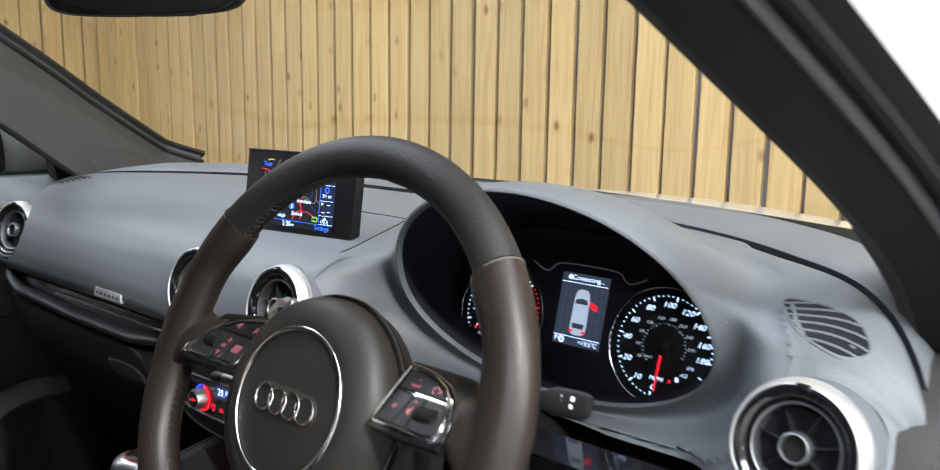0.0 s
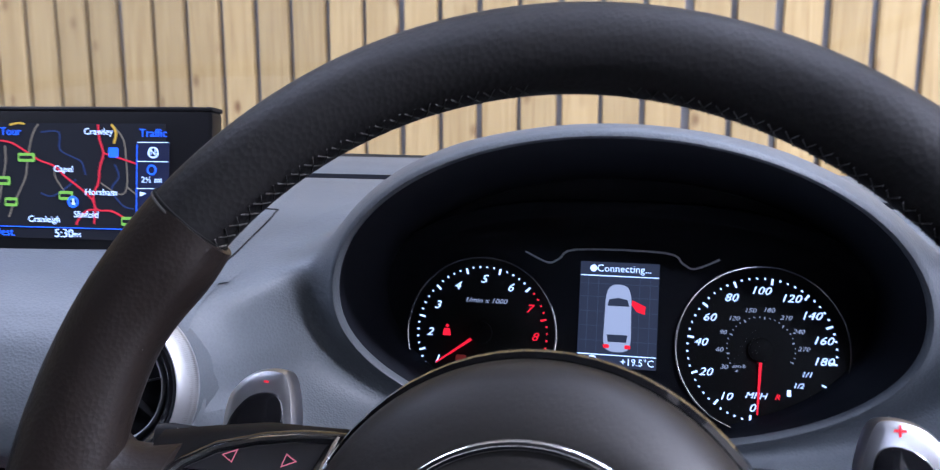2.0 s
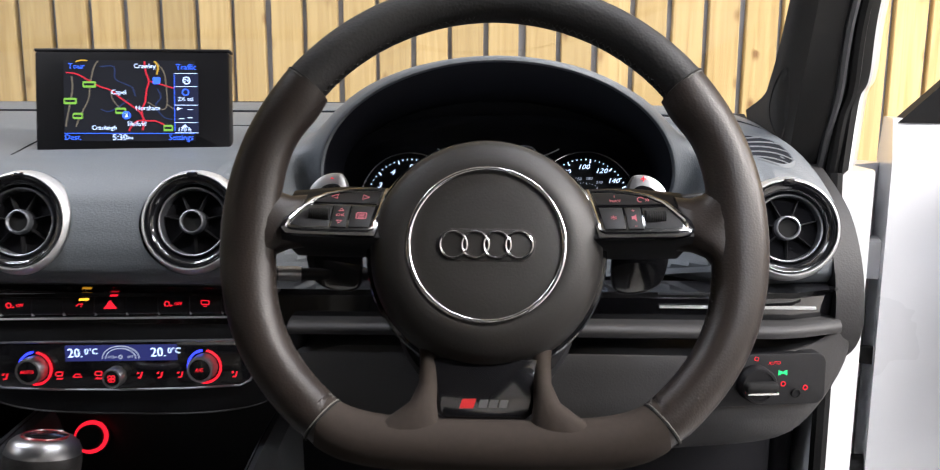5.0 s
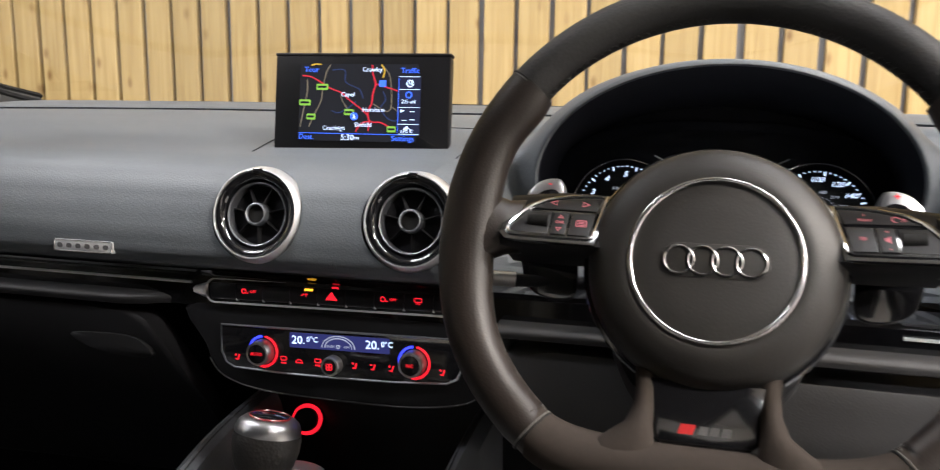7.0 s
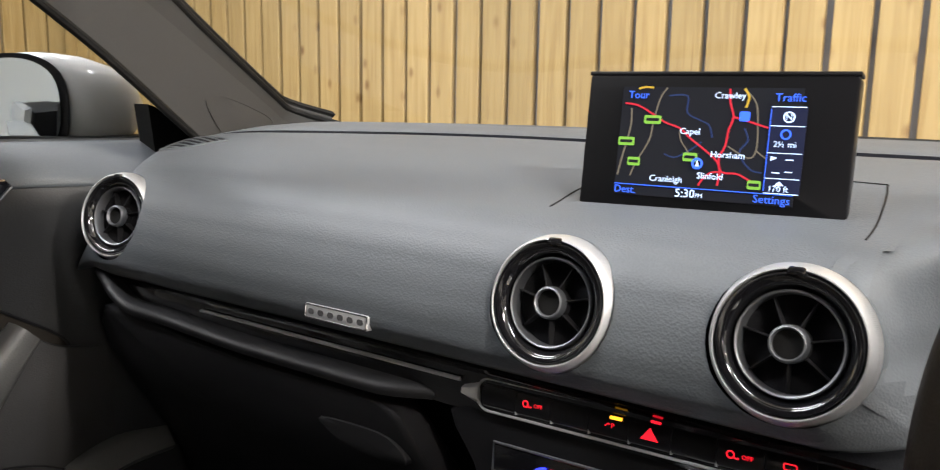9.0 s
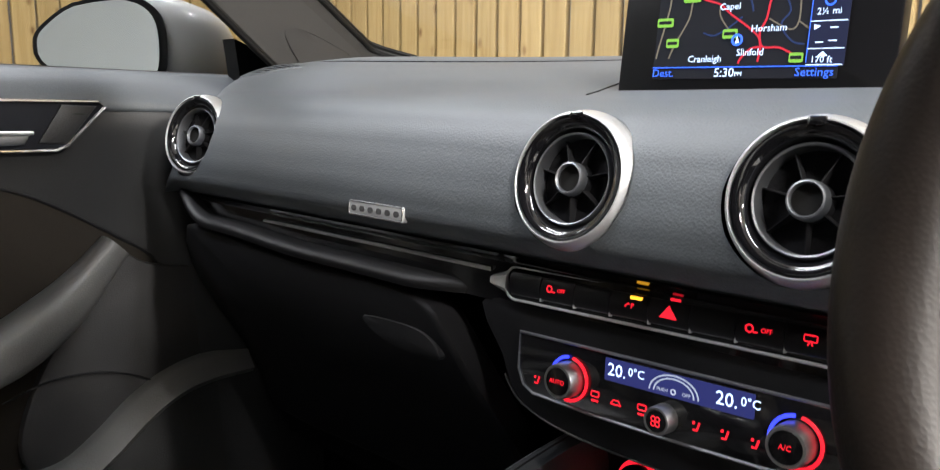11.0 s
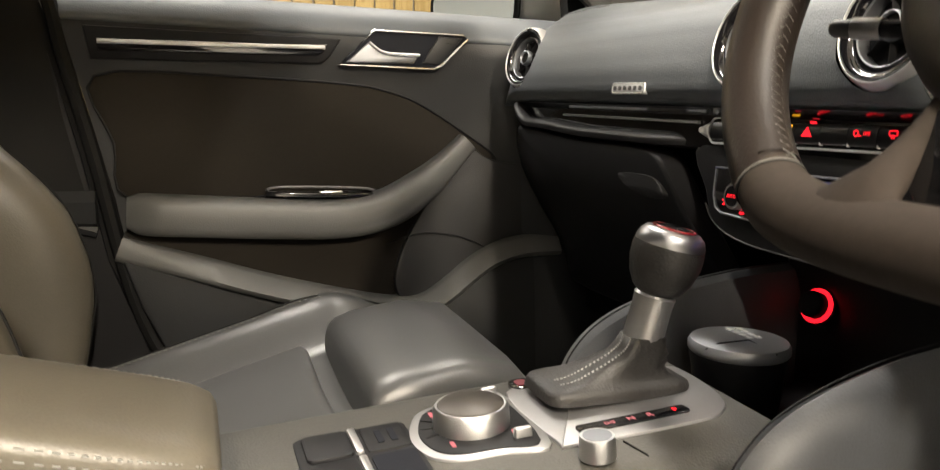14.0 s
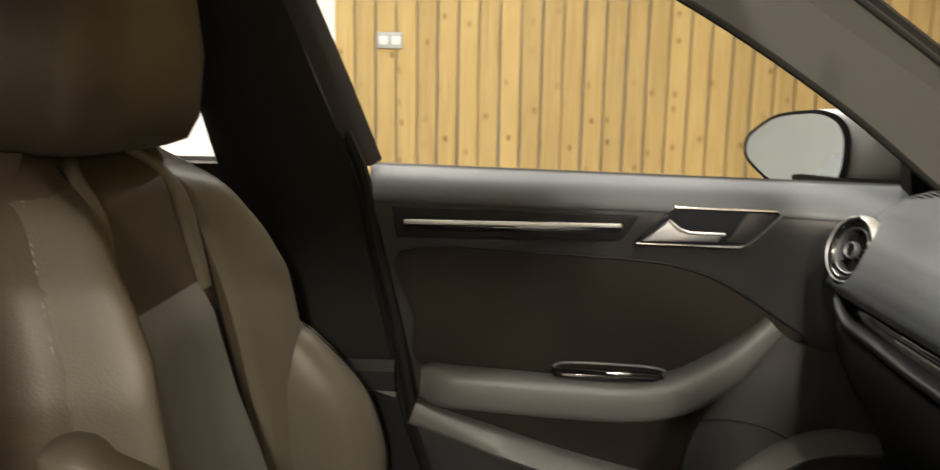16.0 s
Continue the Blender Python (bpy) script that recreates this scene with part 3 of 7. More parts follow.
def dash_point(x, k):
    y, z = PROFILE[k]
    a = abs(x)
    e = max(0.0, (a - 0.53) / 0.168)
    f = max(0.0, 1 - min(1, e) ** 4) ** 0.7
    z = 0.829 + (z - 0.829) * f
    d = max(0.0, (a - 0.27) / 0.35) ** 2 * 0.20
    y = y - d * min(1.0, max(0.0, (y - 0.54) / 0.28)) + 0.02 * smooth(0.60, 0.70, a)
    y += (0.078 * smooth(0.10, 0.195, x) - 0.046 * smooth(0.505, 0.575, x)) * (1 - smooth(0.60, 0.72, y))
    return (x, y, z)


HC = (0.353, 0.925)
HOOD_W, HOOD_TOP, HOOD_BOT, SPREAD = 0.172, 0.113, 0.091, 0.250
K_SIDE, K_TOP, K_LOW = 20, 42, 2


def skin_at(c, s):
    """A place on the dash skin, by a disc that maps the hood's foot to the unit circle."""
    k = K_SIDE + (K_TOP - K_SIDE) * s if s > 0 else K_SIDE + (K_SIDE - K_LOW) * s
    i = min(int(k), len(PROFILE) - 2)
    x = HC[0] + SPREAD * c
    return Vector(dash_point(x, i)).lerp(Vector(dash_point(x, i + 1)), k - i)


def under_hood(x, k):
    s = (k - K_SIDE) / (K_TOP - K_SIDE) if k > K_SIDE else (k - K_SIDE) / (K_SIDE - K_LOW)
    return ((x - HC[0]) / SPREAD) ** 2 + s * s < 0.93


VENTS = ((-0.074, 0.5130, 0.8952, 0), (0.0815, 0.5150, 0.8962, 0), (-0.606, 0.5215, 0.9005, 13), (0.615, 0.5370, 0.8912, -5))


def cut_vents(bm):
    """Round holes in the skin, closed up to each vent's barrel."""
    bm.normal_update()
    for vx, vy, vz, yaw in VENTS:
        axis = (pose(0, 0, 0, 76, 0, yaw) @ Vector((0, 0, 1))).normalized()
        centre = Vector((vx, vy, vz))

        def reach(p):
            d = p - centre
            return d - axis * d.dot(axis)

        gone = [fc for fc in bm.faces if reach(fc.calc_center_median()).length < 0.0470 and fc.calc_center_median().y < 0.64]
        ring_verts = {v for fc in gone for v in fc.verts}
        bmesh.ops.delete(bm, geom=gone, context="FACES")
        for v in ring_verts:
            if v.is_valid and v.link_faces:
                r = reach(v.co)
                step = r.normalized() * (0.0472 - r.length)
                n = v.normal
                step -= axis * (step.dot(n) / axis.dot(n)) if abs(axis.dot(n)) > 0.3 else Vector()
                v.co += step


def dash_skin(bm):
    xs = [-0.698 + 1.396 * i / 300 for i in range(301)]
    ks = len(PROFILE)
    rows = [[dash_point(x, k) for k in range(ks)] for x in xs]
    vs = [[bm.verts.new(p) for p in row] for row in rows]
    for i in range(300):
        for k in range(ks - 1):
            if not under_hood(xs[i], k + 0.5):
                bm.faces.new((vs[i][k], vs[i + 1][k], vs[i + 1][k + 1], vs[i][k + 1]))
    bmesh.ops.delete(bm, geom=[v for v in bm.verts if not v.link_faces], context="VERTS")
    cut_vents(bm)


dash = thing("dashboard", pose(0, 0.75, 0.30), "dark grey soft-touch dashboard across the car", "dashboard")


def dpart(name, bm, mat, label="", angle=40, parent=None):
    """A part of the dashboard, built in world axes."""
    bmesh.ops.translate(bm, verts=bm.verts, vec=(0, -0.75, -0.30))
    return part(name, bm, mat, parent or dash, label, angle)


dpart("upper_skin", made(dash_skin), SOFT, "grained soft dark grey upper skin", 60)


# near-black strip over the groove's walls, standing in for the shade inside it
def skin_gap(bm):
    rows = []
    for i in range(161):
        x = -0.675 + 1.35 * i / 160
        a, b, c = (Vector(dash_point(x, k)) for k in (45, 48, 51))
        rows.append([a + Vector((0, -0.001, 0.0012)), b + Vector((0, -0.0012, 0.0012)), c + Vector((0, -0.0014, 0.0004)), c + Vector((0, 0.002, -0.004)), a + Vector((0, 0.0, -0.004))])
    loft(bm, rows)


dpart("skin_gap", made(skin_gap), HOODIN, "dark strip for the shade in the dash-top groove", 60)


def rim_y(z):
    return 0.556 + max(0.0, 1.038 - z) * 0.44


def hood_ring(w, top, bot, n=96):
    """Ellipse round the dials: (x, z)."""
    out = []
    for i in range(n):
        c, s = math.cos(2 * math.pi * i / n), math.sin(2 * math.pi * i / n)
        out.append((HC[0] + w * c, HC[1] + (top if s > 0 else bot) * s))
    return out


def hood_outer(bm):
    """From the rolled lip round the dials out and back into the dash skin."""
    n, cols = 96, []
    for i in range(n):
        c, s = math.cos(2 * math.pi * i / n), math.sin(2 * math.pi * i / n)
        x, z = HC[0] + HOOD_W * c, HC[1] + (HOOD_TOP if s > 0 else HOOD_BOT) * s
        rim, out = Vector((x, rim_y(z), z)), Vector((c, 0, s)).normalized()
        up = max(0.0, s)
        col = [rim + Vector((0, 0.005, 0)), rim + out * 0.0003 - Vector((0, 0.0010, 0)), rim + out * 0.0016 - Vector((0, 0.0026, 0)), rim + out * 0.0036 - Vector((0, 0.0020, 0))]
        b0 = rim + out * 0.0050 + Vector((0, -0.0005, 0))
        way = (out * (0.75 - 0.62 * up) + Vector((0, 0.45 + 0.55 * up, 0))).normalized()
        b3 = skin_at(c, s)
        far = (b3 - b0).length
        b1 = b0 + way * far * 0.42
        b2 = b3.lerp(skin_at(c * 0.80, s * 0.80), 0.9) if s > -0.3 else b3.lerp(b0, 0.35)
        for j in range(13):
            t = j / 12
            col.append(b0 * (1 - t) ** 3 + b1 * 3 * t * (1 - t) ** 2 + b2 * 3 * t * t * (1 - t) + b3 * t ** 3)
        col.append(b3 + (b3 - b2).normalized() * 0.012 + Vector((0, 0.001, -0.0012)))
        cols.append(col)
    loft(bm, [[col[j] for col in cols] for j in range(len(cols[0]))], cap=False)
    cut_vents(bm)


def hood_inner(bm):
    rows = []
    for w, top, bot, t in ((0.1722, 0.1132, 0.0912, 0.0), (0.1700, 0.1105, 0.090, 0.10), (0.168, 0.101, 0.089, 0.4), (0.166, 0.084, 0.088, 0.8), (0.164, 0.076, 0.087, 1.0), (0.08, 0.03, 0.05, 1.02), (0.001, 0.001, 0.001, 1.02)):
        rows.append([(x, (rim_y(z) + 0.004) * (1 - t) + t * (0.705 + 0.26 * (z - 0.945)), z) for x, z in hood_ring(w, top, bot)])
    loft(bm, rows, cap=False)


dpart("instrument_hood", made(hood_outer), SOFT, "arched soft grey hood over the dials", 60)
dpart("hood_liner", made(hood_inner), HOODIN, "matt black inside of the hood", 60)


def extrude_x(bm, profile, x0, x1, cuts=1, fn=None):
    rings = []
    for i in range(cuts + 1):
        x = x0 + (x1 - x0) * i / cuts
        rings.append([fn(x, y, z) if fn else (x, y, z) for y, z in profile])
    loft(bm, rings)


def ends(x, y, z):
    return (x, y + 0.03 * smooth(0.60, 0.70, abs(x)), z)


def left_end(x, y, z):
    """The ledge sweeps up to close the strip by the passenger door."""
    return (x, y + 0.03 * smooth(0.60, 0.70, abs(x)) + 0.030 * smooth(-0.235, -0.150, x), z + 0.006 * smooth(0.38, 0.55, -x) + 0.024 * smooth(0.57, 0.64, -x))


# recessed gloss strip below the upper skin, with its bright line
dpart("gloss_strip", made(extrude_x, [(0.514, 0.836), (0.524, 0.828), (0.5262, 0.806), (0.5266, 0.796), (0.56, 0.795), (0.56, 0.836)], -0.665, 0.665, 30, ends), GLOSS, "recessed gloss black trim strip")
for x0, x1 in ((-0.47, -0.155), (0.50, 0.64)):
    dpart("bright_line", made(extrude_x, [(0.5235, 0.8222), (0.5205, 0.8214), (0.5205, 0.8198), (0.5235, 0.8190)], x0, x1), ALU, "thin bright line in the strip")
# one ledge in two tones: shaded on the left, lit by the driver
dpart("ledge", made(extrude_x, catmull([(0.560, 0.806), (0.520, 0.8075), (0.508, 0.804), (0.507, 0.798), (0.514, 0.7945), (0.56, 0.791)], 4, True), -0.672, -0.150, 40, left_end), SATINBLACK, "satin dark ledge under the strip")
dpart("ledge", made(extrude_x, catmull([(0.560, 0.806), (0.520, 0.8075), (0.508, 0.804), (0.507, 0.798), (0.514, 0.7945), (0.56, 0.791)], 4, True), 0.165, 0.668, 24, ends), LOWER, "dark ledge under the strip")


# glove box and lower panels
def face_sheet(bm, outline, yfn, thick=0.03, n=8):
    """A panel facing the seats: outline in (x, z), y by a function of (x, z)."""
    o = [Vector(p) for p in outline]
    c = sum(o, Vector((0, 0))) / len(o)
    rows = []
    for s, d in ((1.0, thick), (1.0, 0.003), (0.985, 0.0006), (0.96, 0.0), (0.6, 0.0), (0.2, 0.0)):
        rows.append([(c.x + (p.x - c.x) * s, yfn(c.x + (p.x - c.x) * s, c.y + (p.y - c.y) * s) + d, c.y + (p.y - c.y) * s) for p in o])
    loft(bm, rows)


def lower_y(x, z):
    return 0.512 + 0.10 * smooth(0.78, 0.55, z) * 1.0 + 0.03 * smooth(0.60, 0.70, abs(x))


# lid near-black for want of light, driver's panel greyer for its front light
GLOVE = catmull([(-0.665, 0.792), (-0.40, 0.790), (-0.235, 0.788), (-0.195, 0.762), (-0.175, 0.72), (-0.165, 0.66), (-0.18, 0.575), (-0.40, 0.56), (-0.655, 0.565), (-0.672, 0.67)], 4, True)
glove = dpart("glove_box_lid", made(face_sheet, GLOVE, lower_y), HARD, "closed glove box lid in an unlit near-black tone")
HANDLE = catmull([(-0.298, 0.758), (-0.240, 0.761), (-0.214, 0.757), (-0.200, 0.745), (-0.208, 0.738), (-0.250, 0.738), (-0.284, 0.747)], 4, True)
dpart("glove_box_handle", made(face_sheet, HANDLE, lambda x, z: lower_y(x, z) - 0.006 + 0.35 * max(0.0, z - 0.745), 0.014), SATINBLACK, "satin glove box pull")
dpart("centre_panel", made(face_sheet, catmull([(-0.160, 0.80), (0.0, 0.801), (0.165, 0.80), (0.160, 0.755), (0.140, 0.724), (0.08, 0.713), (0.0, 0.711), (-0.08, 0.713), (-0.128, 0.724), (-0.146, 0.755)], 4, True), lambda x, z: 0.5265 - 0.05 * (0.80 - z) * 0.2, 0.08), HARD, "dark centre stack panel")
dpart("panel_edge", made(tube, catmull([(-0.140, 0.525, 0.742), (-0.124, 0.526, 0.7235), (-0.08, 0.5265, 0.7125), (0.0, 0.527, 0.7105), (0.08, 0.5265, 0.7125), (0.136, 0.526, 0.7235), (0.154, 0.525, 0.745)], 6), 0.0009, 6), LOWER, "thin satin edge under the heater panel")
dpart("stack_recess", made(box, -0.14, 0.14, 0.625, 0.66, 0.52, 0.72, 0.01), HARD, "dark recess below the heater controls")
DRIVER = catmull([(0.17, 0.776), (0.40, 0.778), (0.60, 0.779), (0.680, 0.800), (0.684, 0.785), (0.676, 0.755), (0.652, 0.722), (0.615, 0.694), (0.54, 0.678), (0.44, 0.665), (0.30, 0.66), (0.2, 0.66)], 4, True)
dpart("lower_panel", made(face_sheet, DRIVER, lambda x, z: 0.515 + 0.09 * smooth(0.72, 0.60, z) + 0.03 * smooth(0.60, 0.70, abs(x)), 0.05), LOWER, "lower dash panel by the driver's door in a front-lit tone")
# solid black blocks added in place of the unlit hollow behind the dash
dpart("dash_core", made(box, -0.66, 0.66, 0.66, 0.94, 0.50, 0.80, 0.01), CARPET, "black block standing in for the shaded void behind the dash")
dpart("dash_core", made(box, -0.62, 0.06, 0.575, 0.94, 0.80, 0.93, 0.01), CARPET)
dpart("end_cheek", made(loft, [[(x, y, z) for y, z in catmull([(0.536, 0.80), (0.55, 0.86), (0.60, 0.91), (0.70, 0.93), (0.70, 0.755), (0.62, 0.752), (0.566, 0.762)], 4, True)] for x in (0.664, 0.690)]), LOWER, "dark end cap of the dash")

# slatted demister outlets in the dash top by the doors
def dash_top(x, y):
    """Height of the dash skin at (x, y)."""
    rows = [dash_point(x, k) for k in range(9, 40)]
    return lerp([(p[1], p[2]) for p in rows], y)


# joint line of the display's lid
dpart("lid_joint", made(tube, [(x, y, dash_top(x, y) + 0.0002) for x, y in catmull([(-0.118, 0.585), (-0.118, 0.625), (-0.108, 0.690), (-0.095, 0.700), (0.0, 0.702), (0.085, 0.700), (0.097, 0.690), (0.104, 0.625), (0.104, 0.585)], 6)], 0.0007, 5), BLACK, "thin joint line round the display lid")

GRILLE = [(0.567, 0.634), (0.588, 0.631), (0.612, 0.623), (0.628, 0.617), (0.640, 0.602), (0.623, 0.590), (0.601, 0.594), (0.583, 0.608)]
for side in (-1, 1):
    line = catmull([(side * x, y, 0) for x, y in GRILLE], 6, True)
    c = sum(line, Vector()) / len(line)
    bm = bmesh.new()
    loft(bm, [[(c.x + (p.x - c.x) * s, c.y + (p.y - c.y) * s, dash_top(c.x + (p.x - c.x) * s, c.y + (p.y - c.y) * s) + h) for p in line] for s, h in ((1.06, -0.004), (1.05, 0.0012), (0.99, 0.0018), (0.96, 0.0006))], cap=False)
    grille = dpart("demister_frame", bm, SOFT, "side window air outlet with slats")
    bm = bmesh.new()
    loft(bm, [[(c.x + (p.x - c.x) * s, c.y + (p.y - c.y) * s, dash_top(c.x + (p.x - c.x) * s, c.y + (p.y - c.y) * s) + 0.0008) for p in line] for s in (0.99, 0.5, 0.1)])
    dpart("demister_well", bm, HOODIN, parent=grille)
    for k in range(6):
        y = 0.5955 + 0.0068 * k
        xs = [p.x for a, b in zip(line, line[1:] + line[:1]) for p in (a.lerp(b, (y - a.y) / (b.y - a.y)),) if min(a.y, b.y) <= y < max(a.y, b.y)]
        if len(xs) >= 2:
            x0, x1 = min(xs), max(xs)
            bm = bmesh.new()
            loft(bm, [[(x, y + d, dash_top(x, y) + h) for d, h in ((-0.0013, 0.0004), (-0.0009, 0.0015), (0.0009, 0.0017), (0.0013, 0.0004))] for x in (x0 + (x1 - x0) * i / 6 for i in range(7))])
            dpart("slat", bm, SOFT, parent=grille)


# ---- round air vents ----
def air_vent(m, label):
    v = thing("air_vent", m, label, "air vent", "round air vents")
    bez = part("bezel", made(lathe, [(0.0470, -0.030), (0.0476, -0.0085), (0.0472, -0.004), (0.0446, 0.0042), (0.0432, 0.0062), (0.0424, 0.0064), (0.0418, 0.0052), (0.0416, -0.030)], 72, closed=True), ALU, v, "satin aluminium outer ring")
    part("barrel", made(lathe, [(0.0470, -0.040), (0.0479, -0.030), (0.0479, -0.010), (0.0474, -0.0085), (0.0466, -0.009), (0.0464, -0.040)], 64, closed=True), SOFT, v, "soft grey barrel", 60)
    for s in (1, -1):
        kn = bmesh.new()
        for i in range(90):
            a = math.radians(-62 + 124 * i / 89)
            c, d = math.cos(a) * s, math.sin(a)
            tube(kn, [(0.0475 * c, 0.0475 * d, -0.0075), (0.0465 * c, 0.0465 * d, -0.0028), (0.0441 * c, 0.0441 * d, 0.0040)], 0.00045, 4)
        tagged(part("knurled_band", kn, KNURL, bez, "fine knurled edge"), kind="stuff")
    part("gloss_ring", made(lathe, [(0.0418, -0.006), (0.0417, 0.0036), (0.0402, 0.0060), (0.0378, 0.0058), (0.0352, 0.0036), (0.0330, -0.0004), (0.0318, -0.004), (0.0316, -0.02)], 64, closed=True), GLOSS, v, "gloss black ring")
    part("notch", made(box, -0.0055, 0.0055, 0.0385, 0.0440, 0.001, 0.0075, 0.002), GLOSS, v, "small black thumb notch")
    part("throat", made(lathe, [(0.0340, -0.010), (0.0335, -0.05), (0.012, -0.055), (0.0005, -0.055)], 40), CARPET, v, "dark air throat")
    part("inner_ring", made(lathe, [(0.0314, -0.012), (0.0316, -0.002), (0.0312, 0.0004), (0.0304, 0.0012), (0.0294, 0.0006), (0.0289, -0.002), (0.0286, -0.012)], 56, closed=True), SATINMETAL, v, "satin grey inner ring")
    for i in range(7):
        a = math.pi * (2 * i + 0.6) / 7
        c, s = math.cos(a), math.sin(a)
        bm = bmesh.new()
        loft(bm, [[(c * r - s * w, s * r + c * w, z + 0.004 * (0.03 - r) / 0.02) for w, z in ((0.0003, -0.0055), (0.0006, -0.0075), (0.0006, -0.03), (-0.0006, -0.03), (-0.0006, -0.0075), (-0.0003, -0.0055))] for r in (0.010, 0.0290)])
        part("vane", bm, SATINBLACK, v, "thin black vane")
    part("hub", made(lathe, [(0.0112, -0.02), (0.0112, 0.000), (0.0104, 0.0034), (0.0094, 0.0036), (0.0086, 0.001), (0.0080, -0.012), (0.0004, -0.014)], 36), HARD, v, "black hub barrel")
    part("hub_ring", made(lathe, [(0.0113, -0.003), (0.0112, 0.0018), (0.0105, 0.0038), (0.0095, 0.0042), (0.0088, 0.0030), (0.0086, 0.0)], 40, closed=True), SATINMETAL, v, "satin metal hub ring")
    part("hub_core", made(lathe, [(0.0087, 0.000), (0.0082, -0.004), (0.0060, -0.010), (0.0004, -0.011)], 24), BLACK, v, "black hub centre")
    return v


for x, y, z, yaw in VENTS:
    air_vent(pose(x, y, z, 76, 0, yaw), "round air vent with metal ring and black vanes in the dashboard")

# ---- the pop-up display ----
disp = thing("display_screen", pose(-0.009, 0.610, 0.950, 82, 0, 4), "upright black display showing a lit road map on the dash", "display")
part("housing", made(prism, rrect(0.190, 0.101, 0.004, 4, 0, 0.0505), -0.013, 0.0, 0.002), DISPLAYBLACK, disp)
part("top_cap", made(box, -0.0952, 0.0952, 0.1000, 0.1030, -0.014, 0.0005, 0.0008), HARD, disp, "grey top edge")
scr = part("screen", made(prism, rrect(0.128, 0.080, 0.0005, 1, -0.003, 0.0515), -0.001, 0.0006), SCREEN_BG, disp, "lit navigation map")
AX = -0.067


def sx(px):
    return AX + 0.128 * (px - 176) / 622


def sy(py):
    return 0.0915 - 0.080 * (py - 121) / 370


def road(name, pts, width, mat, z):
    bm = bmesh.new()
    ribbon(bm, catmull([(sx(a), sy(b), 0) for a, b in pts], 4), width, z, z - 0.0003)
    return part(name, bm, mat, scr)


road("map_minor_road", [(340, 124), (318, 160), (300, 240), (292, 300), (250, 380), (232, 425)], 0.0011, MAP_TAN, 0.0010)
road("map_minor_road", [(215, 195), (218, 250), (205, 320), (190, 390), (184, 425)], 0.0012, MAP_TAN, 0.0010)
road("map_minor_road", [(400, 262), (405, 295), (440, 340), (470, 365)], 0.0009, MAP_TAN, 0.0010)
road("map_minor_road", [(610, 126), (650, 170), (662, 240), (665, 320), (640, 345), (570, 310)], 0.0010, MAP_TAN, 0.0010)
road("map_minor_road", [(663, 320), (700, 345)], 0.0010, MAP_TAN, 0.0010)
road("map_river", [(350, 150), (415, 150), (420, 205), (470, 230), (500, 245), (515, 285)], 0.0011, MAP_BLUE, 0.0009)
road("map_river", [(350, 345), (390, 355), (440, 330), (480, 300)], 0.0011, MAP_BLUE, 0.0009)
road("map_river", [(620, 250), (635, 290), (610, 330), (650, 380), (690, 390)], 0.0011, MAP_BLUE, 0.0009)
road("map_red_road", [(190, 178), (240, 185), (300, 215), (345, 240), (400, 258), (440, 290), (500, 330), (540, 362), (560, 395), (610, 398), (650, 415), (690, 435)], 0.0013, MAP_RED, 0.0013)
road("map_red_road", [(560, 125), (565, 170), (580, 215), (568, 260), (562, 310), (545, 350), (552, 400), (548, 440)], 0.0014, MAP_RED, 0.0013)
road("map_red_road", [(580, 215), (630, 228), (700, 248)], 0.0013, MAP_RED, 0.0013)
road("map_red_road", [(556, 395), (520, 400), (490, 430), (484, 445)], 0.0013, MAP_RED, 0.0013)
road("map_yellow_road", [(235, 128), (262, 122), (290, 124)], 0.0014, MAP_YEL, 0.0013)
road("map_yellow_road", [(608, 124), (625, 150), (618, 185)], 0.0016, MAP_YEL, 0.0013)
for px, py, w in ((298, 232, 62), (207, 308, 60), (242, 376, 46), (445, 352, 50), (670, 430, 44)):
    part("map_road_sign", made(prism, rrect(0.128 * w / 622, 0.0062, 0.001, 2, sx(px), sy(py)), 0.001, 0.0016), MAP_GREEN, scr, "small green road sign")
    part("map_sign_bar", made(prism, rrect(0.128 * w / 800, 0.0022, 0.0004, 1, sx(px), sy(py)), 0.0014, 0.0019), SCREEN_BG, scr)
for text, px, py in (("Capel", 437, 268), ("Horsham", 574, 340), ("Slinfold", 521, 412), ("Crawley", 563, 148), ("Cranleigh", 367, 430)):
    letters("map_label", text, 0.0064, sx(px), sy(py), 0.0018, WHITE_LIT, scr)
part("map_marker", made(ring, 0.0033, 0.0008, 20, 6, (sx(473), sy(372), 0.0018)), BLUE_LIT, scr, "blue position marker")
part("map_marker_arrow", made(prism, [(sx(473) - 0.0012, sy(372) - 0.002), (sx(473) + 0.0012, sy(372) - 0.002), (sx(473), sy(372) + 0.0025)], 0.0012, 0.0018), WHITE_LIT, scr)
part("motorway_sign", made(prism, rrect(0.007, 0.0068, 0.001, 2, sx(617), sy(213)), 0.001, 0.0016), BLUE_LIT, scr)
side = part("map_side_bar", made(prism, rrect(0.024, 0.059, 0.0003, 1, sx(757), sy(316)), 0.0010, 0.0014), MAP_SIDE, scr, "column of small map readouts")
for py in (180, 240, 325, 405, 452):
    part("divider", made(prism, rrect(0.0225, 0.0005, 0.0002, 1, sx(757), sy(py)), 0.0012, 0.0018), WHITE_LIT, side)
part("divider", made(prism, rrect(0.0005, 0.056, 0.0002, 1, sx(702), sy(316)), 0.0012, 0.0018), BLUE_LIT, side)
part("compass", made(ring, 0.0034, 0.0005, 20, 6, (sx(760), sy(212), 0.0017)), WHITE_LIT, side)
letters("compass_letter", "N", 0.0055, sx(760), sy(212), 0.0018, WHITE_LIT, side)
